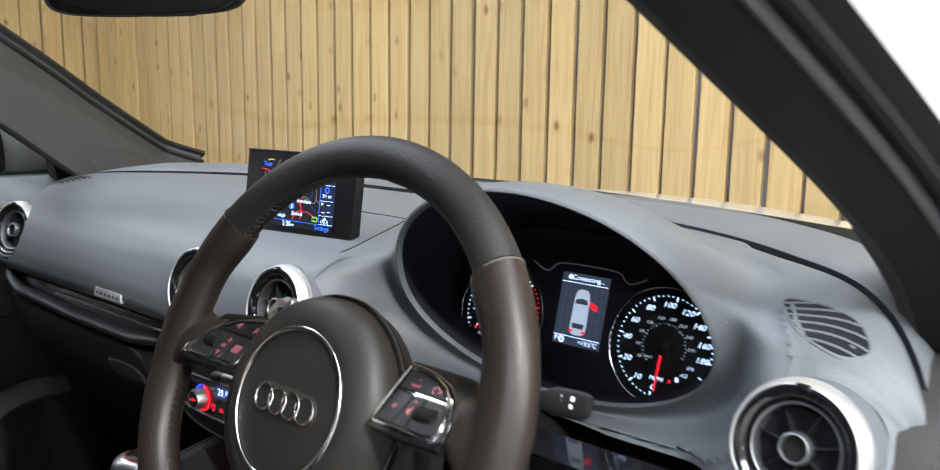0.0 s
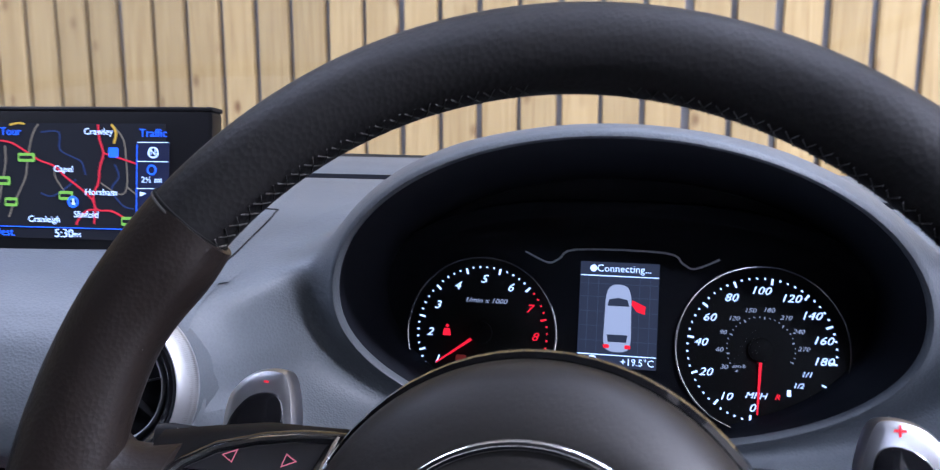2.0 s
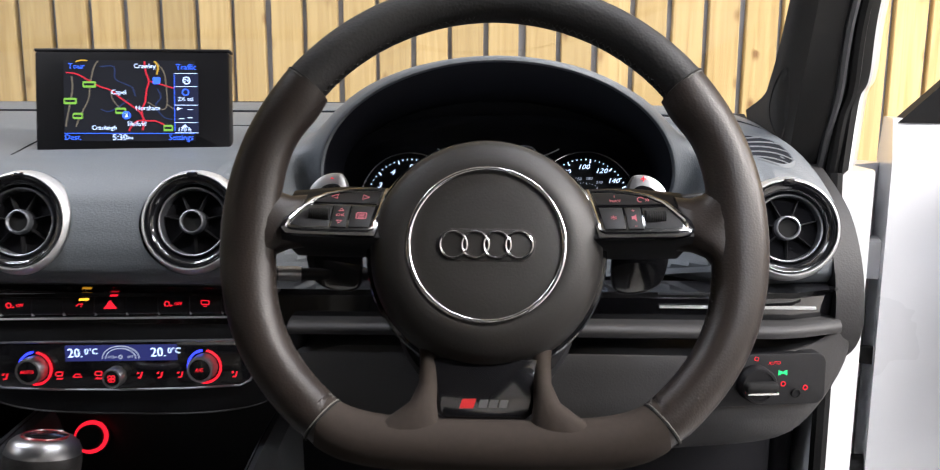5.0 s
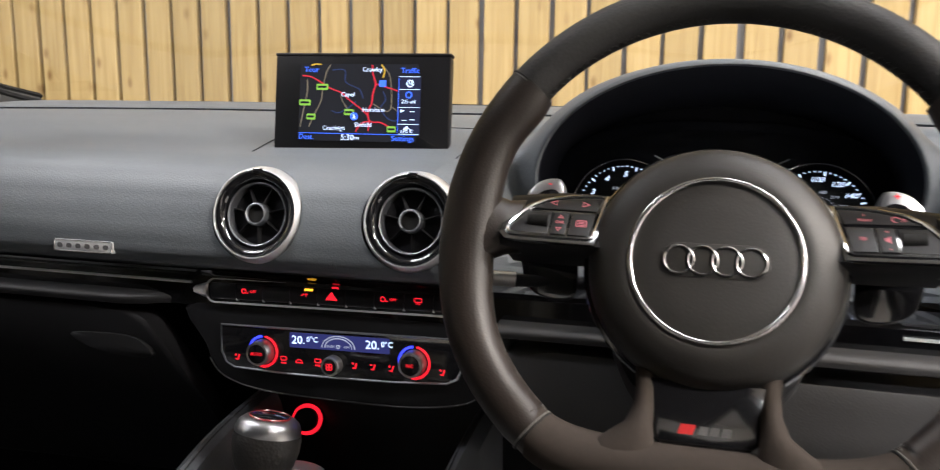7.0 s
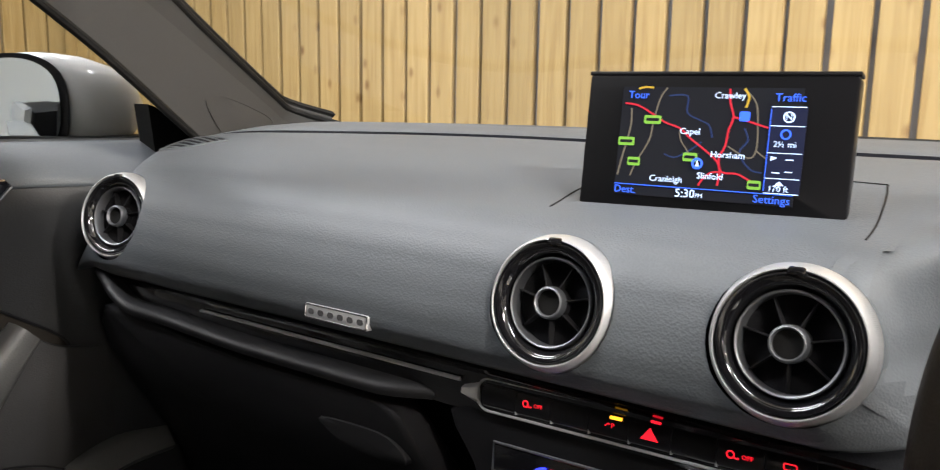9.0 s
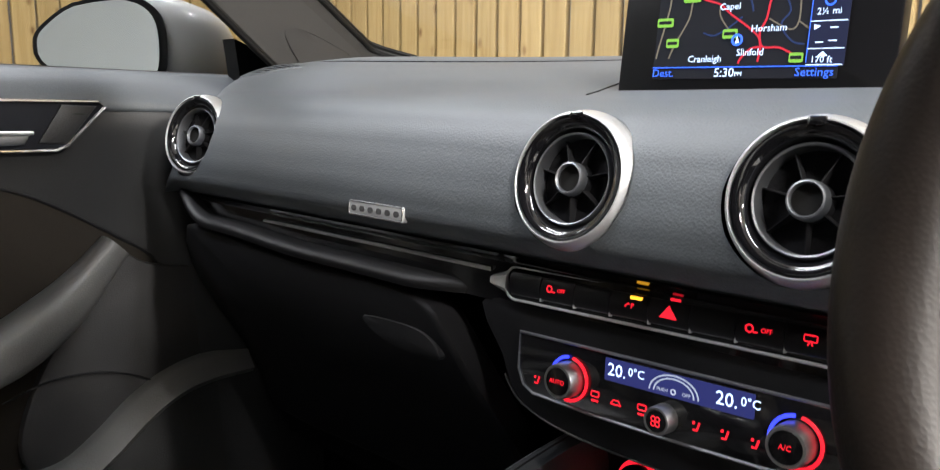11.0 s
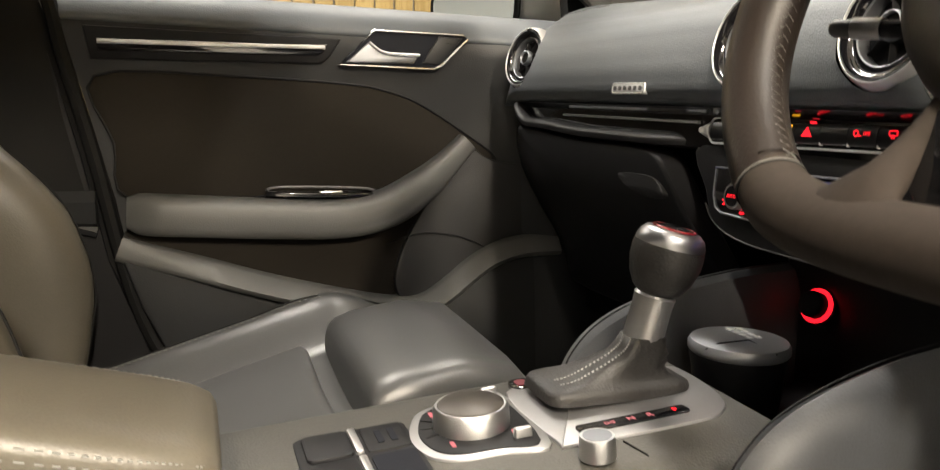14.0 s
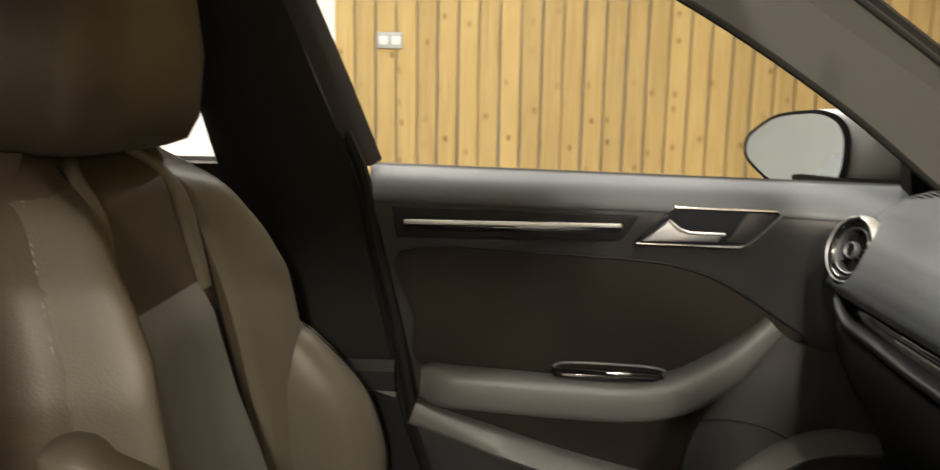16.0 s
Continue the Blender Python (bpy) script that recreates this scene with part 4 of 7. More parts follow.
part("range_ring", made(ring, 0.0030, 0.0006, 20, 6, (sx(755), sy(266), 0.0017)), BLUE_LIT, side)
letters("range_text", "2½ mi", 0.0058, sx(755), sy(298), 0.0018, WHITE_LIT, side)
letters("height_text", "170 ft", 0.0058, sx(748), sy(438), 0.0018, WHITE_LIT, side)
part("summit", made(prism, [(sx(735), sy(427)), (sx(765), sy(427)), (sx(750), sy(413))], 0.0012, 0.0018), WHITE_LIT, side)
part("flag", made(prism, [(sx(715), sy(335)), (sx(735), sy(340)), (sx(715), sy(350))], 0.0012, 0.0018), WHITE_LIT, side)
for px, py in ((775, 345), (735, 387), (775, 383)):
    part("readout_bar", made(prism, rrect(0.005, 0.0007, 0.0002, 1, sx(px), sy(py)), 0.0012, 0.0018), WHITE_LIT, side)
part("base_line", made(prism, rrect(0.128, 0.0006, 0.0002, 1, -0.003, sy(455)), 0.0008, 0.0014), BLUE_LIT, scr)
letters("screen_text", "Dest.", 0.0078, sx(178), sy(474), 0.0016, BLUE_LIT, scr, "LEFT")
letters("screen_text", "Settings", 0.0078, sx(790), sy(474), 0.0016, BLUE_LIT, scr, "RIGHT")
letters("screen_text", "Traffic", 0.0078, sx(808), sy(152), 0.0016, BLUE_LIT, scr, "RIGHT")
letters("screen_text", "Tour", 0.0078, sx(200), sy(150), 0.0016, BLUE_LIT, scr, "LEFT")
letters("screen_clock", "5:30", 0.0085, sx(440), sy(474), 0.0016, WHITE_LIT, scr)
letters("screen_clock", "PM", 0.0042, sx(489), sy(478), 0.0016, WHITE_LIT, scr)
slot = part("slot_frame", made(prism, rrect(0.214, 0.030, 0.012, 6, 0.002, 0.0), -0.004, 0.0018, 0.001), SOFT, disp, "oval slot frame in the dash")
sub(slot, pose(0, 0.0035, -0.006, -81 + 14))
flap = part("flap_joint", made(tube, [(x, y, 0.0) for x, y in ((-0.122, -0.012), (-0.106, 0.060), (-0.098, 0.068), (0.098, 0.068), (0.106, 0.060), (0.122, -0.012))], 0.0007, 5), BLACK, disp, "thin joint round the display flap")
sub(flap, pose(0, 0.0045, -0.010, -81 + 14))

# ---- the dials ----
dials = thing("instrument_cluster", pose(0.3545, 0.6760, 0.901, 75), "lit instrument dials with white figures and red needles", "instrument cluster")
part("back_plate", made(prism, catmull([(-0.185, -0.03), (-0.17, 0.045), (-0.10, 0.082), (0.0, 0.09), (0.10, 0.082), (0.17, 0.045), (0.185, -0.03), (0.15, -0.085), (0.0, -0.09), (-0.15, -0.085)], 6, True), -0.02, -0.003, 0.002), HOODIN, dials, "black dial carrier")


def dial(cx, cy, r):
    d = part("dial", made(lathe, [(r, -0.006), (r, -0.002), (r - 0.001, -0.0015), (0.0005, -0.0015)], 64), BLACK, dials, "round black dial")
    d.location = (cx, cy, 0)
    part("dial_rim", made(ring, r, 0.0011, 72, 8, (0, 0, 0.0015)), CHROME, d, "thin bright rim")
    return d


def ticks(d, r, a0, a1, n, major, mat, size=0.0012, long=0.005, red_from=None):
    for i in range(n + 1):
        a = math.radians(a0 + (a1 - a0) * i / n)
        c, s = math.cos(a), math.sin(a)
        ln = long if i % major == 0 else size
        w = size * (0.55 if i % major == 0 else 0.5)
        bm = bmesh.new()
        loft(bm, [[(c * q - s * w, s * q + c * w, z), (c * q + s * w, s * q - c * w, z)] for q, z in ((r, -0.0015), (r, -0.0008), (r - ln, -0.0008), (r - ln, -0.0015))], closed=False)
        part("tick", bm, RED_LIT if red_from is not None and i >= red_from else mat, d)


def needle(d, a, r):
    n = part("needle", made(prism, [(0.010, -0.0011), (r, -0.0005), (r, 0.0005), (0.010, 0.0011)], 0.001, 0.0022), RED_LIT, d, "glowing red needle")
    n.rotation_euler = (0, 0, radians(a))
    part("needle_hub", made(lathe, [(0.0095, -0.001), (0.0095, 0.003), (0.0075, 0.0046), (0.0004, 0.0048)], 28), BLACK, d, "black needle cap")


tach = dial(-0.0945, -0.0070, 0.0635)
ticks(tach, 0.0560, 229, -16, 40, 5, WHITE_LIT, 0.0014, red_from=31)
for i, n in enumerate("12345678"):
    a = math.radians(213 - i * 30.6)
    letters("dial_figure", n, 0.0096, 0.0450 * math.cos(a), 0.0450 * math.sin(a), -0.0008, RED_LIT if i > 5 else WHITE_LIT, tach, shear=0.3)
letters("dial_text", "1/min x 1000", 0.0058, 0.002, 0.027, -0.0008, DIM_LIT, tach, shear=0.3)
needle(tach, 216, 0.046)
belt = part("belt_lamp", made(prism, [(-0.0335, -0.004), (-0.0265, -0.004), (-0.0275, 0.002), (-0.0325, 0.002)], -0.001, -0.0006), RED_LIT, tach, "red seat belt lamp")
part("belt_lamp_top", made(lathe, [(0.0014, -0.0005), (0.0004, 0.0)], 12, (-0.030, 0.0042, -0.0006)), RED_LIT, tach)
part("badge_bar", made(prism, rrect(0.009, 0.0060, 0.001, 2, -0.0165, -0.0225), -0.001, -0.0005), glow("lit_dull_red", (0.5, 0.06, 0.04), 0.30), tach)
for x in (-0.0070, 0.0005):
    part("badge_bar", made(prism, rrect(0.0055, 0.0042, 0.001, 2, x, -0.0245), -0.001, -0.0005), glow("lit_dull_grey", (0.40, 0.34, 0.30), 0.12), tach)
letters("dial_text", "READY", 0.0048, -0.0240, -0.0330, -0.0008, DIM_LIT, tach, shear=0.3)
letters("dial_text", "BOOST", 0.0046, 0.0185, -0.0285, -0.0008, DIM_LIT, tach, spin=36)
ticks(tach, 0.0560, -27, -72, 3, 2, WHITE_LIT, 0.0011, 0.0040)
speedo = dial(0.0935, -0.0063, 0.0652)
ticks(speedo, 0.0565, 263, -8, 45, 5, WHITE_LIT, 0.0014)
for i, n in enumerate(("0", "10", "20", "40", "60", "80", "100", "120", "140", "160", "180")):
    a = math.radians((263, 236, 206, 176, 150, 121, 92, 63, 38, 12, -8)[i])
    letters("dial_figure", n, 0.0088, 0.0460 * math.cos(a), 0.0460 * math.sin(a), -0.0008, WHITE_LIT, speedo, shear=0.3)
for i, n in enumerate(("30", "60", "90", "120", "150", "180", "210", "240", "270")):
    a = math.radians(209 - 25.6 * i)
    letters("dial_small_figure", n, 0.0050, 0.0315 * math.cos(a), 0.0315 * math.sin(a), -0.0008, DIM_LIT, speedo, shear=0.3)
ticks(speedo, 0.026, 225, -20, 28, 4, DIM_LIT, 0.0008, 0.0022)
letters("dial_text", "MPH", 0.0068, -0.003, -0.036, -0.0008, WHITE_LIT, speedo, shear=0.3)
letters("dial_text", "km/h", 0.0040, -0.016, -0.014, -0.0008, DIM_LIT, speedo, shear=0.3)
letters("dial_text", "1/1", 0.0055, 0.034, -0.017, -0.0008, WHITE_LIT, speedo, shear=0.3)
letters("dial_text", "1/2", 0.0055, 0.028, -0.026, -0.0008, WHITE_LIT, speedo, shear=0.3)
letters("dial_text", "R", 0.0060, 0.013, -0.036, -0.0008, RED_LIT, speedo, shear=0.3)
for a in (-28, -38, -50, -60):
    c, s = math.cos(radians(a)), math.sin(radians(a))
    part("fuel_tick", made(ribbon, [(c * 0.0515, s * 0.0515), (c * 0.0555, s * 0.0555)], 0.0012, -0.0006), WHITE_LIT, speedo)
part("fuel_mark", made(prism, rrect(0.003, 0.005, 0.0006, 2, 0.0215, -0.032), -0.001, -0.0006), WHITE_LIT, speedo)
needle(speedo, 268, 0.050)
for d in (tach, speedo):
    d.scale = (0.84, 0.84, 1.0)
mfd = part("centre_display", made(prism, rrect(0.0535, 0.0720, 0.0005, 1, 0.0, 0.006), -0.004, -0.001), MFD_BG, dials, "small lit display with a car from above")
letters("display_text", "Connecting...", 0.0070, 0.003, 0.0375, -0.0007, WHITE_LIT, mfd)
for y in (0.0325, -0.0215):
    part("display_line", made(prism, rrect(0.053, 0.0006, 0.0002, 1, 0, y), -0.0012, -0.0006), WHITE_LIT, mfd)
CARW = glow("lit_car_white", (0.62, 0.66, 0.74), 0.9)
part("car_symbol", made(prism, catmull([(-0.0065, -0.018), (-0.0092, -0.012), (-0.0088, 0.008), (-0.0085, 0.018), (-0.006, 0.025), (0, 0.0268), (0.006, 0.025), (0.0085, 0.018), (0.0088, 0.008), (0.0092, -0.012), (0.0065, -0.018), (0, -0.0192)], 4, True), -0.0012, -0.0006), CARW, mfd, "pale car symbol")
part("car_symbol_glass", made(prism, [(-0.0075, 0.012), (0.0075, 0.012), (0.0062, 0.0165), (0, 0.0178), (-0.0062, 0.0165)], -0.0008, -0.0003), MFD_BG, mfd)
part("car_symbol_glass", made(prism, [(-0.0062, -0.0125), (0.0062, -0.0125), (0.0070, -0.0075), (-0.0070, -0.0075)], -0.0008, -0.0003), MFD_BG, mfd)
part("car_symbol_door", made(prism, [(0.0088, 0.0135), (0.0095, 0.0165), (0.0185, 0.0125), (0.0178, 0.0072), (0.0125, 0.0088)], -0.0008, -0.0002), RED_LIT, mfd, "red open door mark")
for x in (-0.0072, 0.0072):
    part("car_symbol_light", made(prism, rrect(0.004, 0.0025, 0.0004, 1, x, -0.0155), -0.0008, -0.0003), RED_LIT, mfd)
GRIDM = glow("lit_grid", (0.16, 0.19, 0.26), 0.5)
for x in (-0.021, -0.014, 0.014, 0.021):
    part("display_grid", made(prism, rrect(0.0003, 0.053, 0.0001, 1, x, 0.0055), -0.0012, -0.0008), GRIDM, mfd)
for y in (-0.012, -0.002, 0.008, 0.018, 0.027):
    part("display_grid", made(prism, rrect(0.053, 0.0003, 0.0001, 1, 0, y), -0.0014, -0.0009), GRIDM, mfd)
letters("display_text", "P", 0.0074, -0.0228, -0.0255, -0.0006, WHITE_LIT, mfd)
letters("display_text", "+19.5°C", 0.0066, 0.014, -0.0258, -0.0006, WHITE_LIT, mfd)
part("display_mark", made(ring, 0.0028, 0.0006, 18, 6, (-0.0165, -0.0255, -0.0008)), WHITE_LIT, mfd)
letters("display_mark_letter", "A", 0.0052, -0.0165, -0.0255, -0.0005, WHITE_LIT, mfd)
part("display_mark", made(lathe, [(0.0024, -0.0010), (0.0022, -0.0006), (0.0003, -0.0005)], 16, (-0.0178, 0.0375, 0)), WHITE_LIT, mfd)
part("trim_line", made(tube, catmull([(-0.066, 0.052, -0.002), (-0.050, 0.045, -0.002), (-0.042, 0.048, -0.002), (-0.030, 0.055, -0.002), (0.030, 0.055, -0.002), (0.042, 0.048, -0.002), (0.050, 0.045, -0.002), (0.066, 0.052, -0.002)], 4), 0.0007, 6), ALU, dials, "thin bright line above the display")
mfd.location.y = 0.005
lens = part("lens_pane", made(prism, catmull([(-0.165, -0.03), (-0.15, 0.04), (-0.09, 0.070), (0.0, 0.078), (0.09, 0.070), (0.15, 0.04), (0.165, -0.03), (0.13, -0.075), (0.0, -0.08), (-0.13, -0.075)], 6, True), 0.0075, 0.0082), LENS, dials, "clear dial glass")
lens.visible_shadow = False

# ---- the button bar and heater controls ----
bar = thing("button_bar", pose(0, 0.5275, 0.8160, 84, 0, 0) @ pose(0, 0, 0, 0, 0, 1.2), "gloss black row of dashboard buttons with red symbols", "switch panel")
part("bar_body", made(prism, rrect(0.276, 0.0225, 0.009, 6), -0.03, 0.003, 0.002), GLOSS, bar)
part("bar_line", made(tube, [(p[0], p[1], 0.0035) for p in rrect(0.279, 0.0240, 0.0100, 6)], 0.0011, 6, True), ALU, bar, "thin bright edge")
for s in (-1, 1):
    part("end_cap", made(loft, [[(s * x, h * y, z0 + d * z) for y, z in ((-1, 0.0), (-0.9, 0.8), (-0.5, 1.0), (0.5, 1.0), (0.9, 0.8), (1, 0.0))] for x, h, z0, d in ((0.1385, 0.0098, -0.010, 0.0150), (0.1420, 0.0075, -0.010, 0.0175), (0.1520, 0.0042, -0.012, 0.0195), (0.1530, 0.0036, -0.012, 0.0170))]), ALU, bar, "satin metal bar end")
for i in range(9):
    x = -0.1188 + i * 0.0294
    w = 0.0288
    btn = part("button", made(extrude_x, [(-0.0088, 0.001), (-0.0082, 0.0048), (-0.0066, 0.0062), (-0.0030, 0.0074), (0.0040, 0.0068), (0.0080, 0.0046), (0.0088, 0.001)], x - w / 2, x + w / 2), DISPLAYBLACK, bar, "gloss black button")
    if i:
        part("button_tick", made(box, x - w / 2 - 0.0009, x - w / 2 + 0.0003, -0.0092, -0.0062, 0.002, 0.0060, 0.0003), ALU, bar, "small bright divider")
    if i in (1, 6):
        letters("button_text", "OFF", 0.0040, x + 0.0045, 0.0012, 0.0076, RED_LIT, btn)
        part("button_mark", made(ring, 0.0022, 0.0005, 16, 5, (x - 0.0058, 0.0014, 0.0076)), RED_LIT, btn)
        part("button_mark", made(prism, rrect(0.0028, 0.0008, 0.0003, 1, x - 0.0020, -0.0004), 0.0070, 0.0079), RED_LIT, btn)
    if i == 3:
        part("lamp", made(prism, rrect(0.0090, 0.0021, 0.0005, 2, x + 0.0050, 0.0060), 0.0045, 0.0064), AMBER_LIT, btn, "amber indicator")
        letters("button_text", "P", 0.0050, x + 0.0035, 0.0008, 0.0076, RED_LIT, btn)
        part("button_mark", made(ribbon, [(x - 0.0020, 0.0), (x + 0.0005, 0.0024), (x + 0.0012, 0.0012)], 0.0007, 0.0078), RED_LIT, btn)
    if i == 4:
        part("warning_triangle", made(prism, [(x - 0.0060, -0.0026), (x + 0.0064, -0.0026), (x + 0.0002, 0.0052)], 0.0058, 0.0078), RED_LIT, btn, "red warning triangle")
        part("hazard_lamp", made(prism, rrect(0.0070, 0.0016, 0.0004, 2, x + 0.0030, 0.0092), 0.0030, 0.0050), RED_LIT, btn)
    if i == 7:
        part("button_mark", made(tube, [(p[0], p[1], 0.0077) for p in rrect(0.0072, 0.0036, 0.0006, 2, x, 0.0022)], 0.0004, 4, True), RED_LIT, btn)
        part("button_mark", made(ribbon, [(x - 0.0014, -0.0018), (x, 0.0008), (x + 0.0014, -0.0018)], 0.0008, 0.0079), RED_LIT, btn)
    if i == 8:
        letters("button_text", "drive", 0.0040, x, 0.0032, 0.0076, RED_LIT, btn)
        letters("button_text", "select", 0.0040, x, -0.0014, 0.0078, RED_LIT, btn)

CLIM = [(-0.1265, 0.0230), (0.1265, 0.0230), (0.1265, -0.004), (0.1215, -0.0150), (0.112, -0.0198), (0.06, -0.0222), (0.0, -0.0228), (-0.06, -0.0222), (-0.112, -0.0198), (-0.1215, -0.0150), (-0.1265, -0.004)]
clim = thing("heater_panel", pose(0.0035, 0.5245, 0.7590, 86, 0, 0) @ pose(0, 0, 0, 0, 0, 1.4), "gloss black heater panel with lit display and knobs", "control panel")
part("face", made(prism, CLIM, -0.012, 0.003, 0.001), GLOSS, clim)
part("frame", made(tube, [(x, y, 0.003) for x, y in CLIM], 0.0011, 6, True), SATINMETAL, clim, "satin metal edging")
lcd = part("display", made(prism, rrect(0.105, 0.0150, 0.0008, 2, 0.002, 0.0122), 0.0025, 0.0036), LCD_BG, clim, "blue-lit heater display")
for x in (-0.041, 0.037):
    letters("temperature", "20.", 0.0120, x, 0.0122, 0.0038, WHITE_LIT, lcd)
    letters("temperature", "0°C", 0.0078, x + 0.0150, 0.0136, 0.0038, WHITE_LIT, lcd)
for r in (0.0135, 0.0165):
    arc = [(0.0015 + r * 1.05 * math.cos(a), 0.0068 + 0.72 * r * math.sin(a)) for a in (math.pi * i / 16 for i in range(17))]
    part("fan_arc", made(ribbon, arc, 0.0009, 0.0039), DIM_LIT, lcd, "fan strength arc")
letters("display_text", "PUSH", 0.0034, -0.0065, 0.0082, 0.0038, DIM_LIT, lcd)
letters("display_text", "OFF", 0.0034, 0.0105, 0.0082, 0.0038, DIM_LIT, lcd)
part("display_fan", made(ring, 0.0016, 0.0005, 14, 5, (0.0015, 0.0084, 0.0040)), DIM_LIT, lcd)


def knob(parent, x, y, r, h, mat_side, name="knob", label=""):
    k = part(name, made(lathe, [(r * 1.02, 0.0), (r, h * 0.85), (r * 0.94, h), (r * 0.80, h), (r * 0.78, h - 0.001), (0.0004, h - 0.001)], 40), mat_side, parent, label)
    k.location = (x, y, 0.003)
    return k


for x, t in ((-0.0795, "AUTO"), (0.0795, "A/C")):
    k = knob(clim, x, -0.0015, 0.0122, 0.014, KNURL, "knob", "knurled metal knob with a lit ring")
    part("knob_face", made(lathe, [(0.0098, 0.0125), (0.0094, 0.0142), (0.0004, 0.0145)], 32), GLOSS, k, "black knob face")
    letters("knob_text", t, 0.0046, 0, 0, 0.0147, RED_LIT, k)
    for mat, a0, a1, nm in ((KNOB_BLUE, 95, 225, "blue_ring"), (RED_LIT, -100, 80, "red_ring")):
        pts = [(0.0152 * math.cos(radians(a0 + (a1 - a0) * i / 24)), 0.0152 * math.sin(radians(a0 + (a1 - a0) * i / 24)), 0.0012) for i in range(25)]
        part(nm, made(tube, pts, 0.0012, 6), mat, k, "glowing part of a ring")
k = knob(clim, -0.0035, -0.0095, 0.0092, 0.011, KNURL, "fan_knob", "small knurled metal fan knob")
part("knob_face", made(lathe, [(0.0073, 0.0095), (0.0069, 0.0111), (0.0004, 0.0113)], 28), GLOSS, k)
for a in range(4):
    part("fan_mark", made(ring, 0.0015, 0.0004, 12, 5, (0.0022 * math.cos(a * math.pi / 2 + 0.8), 0.0022 * math.sin(a * math.pi / 2 + 0.8), 0.0114)), RED_LIT, k)
for x, s in ((-0.1085, 0), (-0.0575, 1), (-0.0405, 2), (-0.0205, 1), (0.0185, 0), (0.0375, 0), (0.0565, 0), (0.1075, 0)):
    if s == 1:
        part("symbol", made(tube, [(p[0], p[1], 0.0034) for p in rrect(0.0062, 0.0036, 0.0008, 2, x, -0.0072)], 0.0005, 4, True), RED_LIT, clim)
        part("symbol_bar", made(prism, rrect(0.0058, 0.0013, 0.0003, 1, x, -0.0118), 0.0028, 0.0036), RED_LIT, clim)
    elif s == 2:
        part("symbol", made(ribbon, [(x - 0.0040, -0.0104), (x - 0.0022, -0.0076), (x + 0.0020, -0.0076), (x + 0.0040, -0.0104), (x - 0.0040, -0.0104)], 0.0009, 0.0036), RED_LIT, clim)
    else:
        part("symbol", made(ribbon, [(x - 0.0022, -0.0115), (x + 0.0005, -0.0115), (x + 0.0020, -0.0065)], 0.0013, 0.0036), RED_LIT, clim)
        part("symbol_dot", made(prism, rrect(0.0018, 0.0018, 0.0006, 2, x - 0.002, -0.0072), 0.0028, 0.0036), RED_LIT, clim)

badge = thing("dash_badge", pose(-0.2665, 0.5045, 0.8540, 84), "small satin metal badge plate on the dashboard", "badge")
part("plate", made(prism, rrect(0.071, 0.0125, 0.002, 4), -0.004, 0.0022, 0.0008), ALU, badge)
part("plate_edge", made(tube, [(p[0], p[1], 0.0022) for p in rrect(0.0690, 0.0108, 0.002, 4)], 0.0006, 6, True), CHROME, badge, "bright raised edge")
for i in range(6):
    part("badge_bar", made(prism, rrect(0.0068, 0.0048, 0.0022, 4, -0.0275 + i * 0.011, 0.0), 0.0016, 0.0026), MIDGREY, badge)

# ---- light switch by the door ----
lsw = thing("light_switch", pose(0.597, 0.5115, 0.7575, 88, 0, 7), "black light switch panel with a rotary knob", "switch panel")
part("plate", made(prism, rrect(0.108, 0.048, 0.010, 6), -0.02, 0.003, 0.0015), HARD, lsw)
k = knob(lsw, -0.013, -0.002, 0.0165, 0.012, HARD, "rotary_knob", "black rotary knob with metal grip")
part("grip", made(prism, rrect(0.030, 0.009, 0.004, 5), 0.011, 0.019, 0.003), BLACK, k)
part("grip_edge", made(prism, rrect(0.029, 0.002, 0.0008, 2, 0, -0.0048), 0.010, 0.0188, 0.0005), CHROME, k, "bright grip edge")
letters("switch_text", "O", 0.0062, -0.012, 0.0195, 0.0032, RED_LIT, lsw)
letters("switch_text", "AUTO", 0.0042, 0.005, 0.0155, 0.0032, RED_LIT, lsw)
part("switch_mark", made(prism, [(0.009, 0.004), (0.013, 0.006), (0.017, 0.004), (0.017, 0.009), (0.013, 0.007), (0.009, 0.009)], 0.0028, 0.0036), GREEN_LIT, lsw, "green side light symbol")
for x, y in ((0.014, -0.004), (0.001, -0.004), (-0.042, -0.004), (0.035, -0.008)):
    part("switch_mark", made(ring, 0.0020, 0.0005, 14, 5, (x, y, 0.0032)), RED_LIT, lsw)
knob(lsw, 0.026, -0.013, 0.0042, 0.002, BLACK, "dimmer_button")

# ---- the steering wheel ----
RO, TR = 0.1832, 0.0155
HX, HY = -0.0042, -0.0155
WHEEL_POSE = pose(0.348, 0.345, 0.9215, 67)
wheel = thing("steering_wheel", WHEEL_POSE, "flat-bottomed black leather steering wheel with chrome ring", "steering wheel")


def rim_at(deg):
    """Angle and centre of the rim, deg anticlockwise from the top."""
    side = min(abs(deg % 360 - 116), abs(deg % 360 - 244))
    r, flat, soft = RO - TR + 0.0025 * math.exp(-(side / 17) ** 2), -0.161 + TR, 0.018
    a = radians(deg + 90)
    x, y = r * math.cos(a), r * math.sin(a)
    if y < flat + soft:
        d = flat + soft - y
        y = flat + soft - soft * (1 - math.exp(-d / soft))
    return a, Vector((x, y, 0))


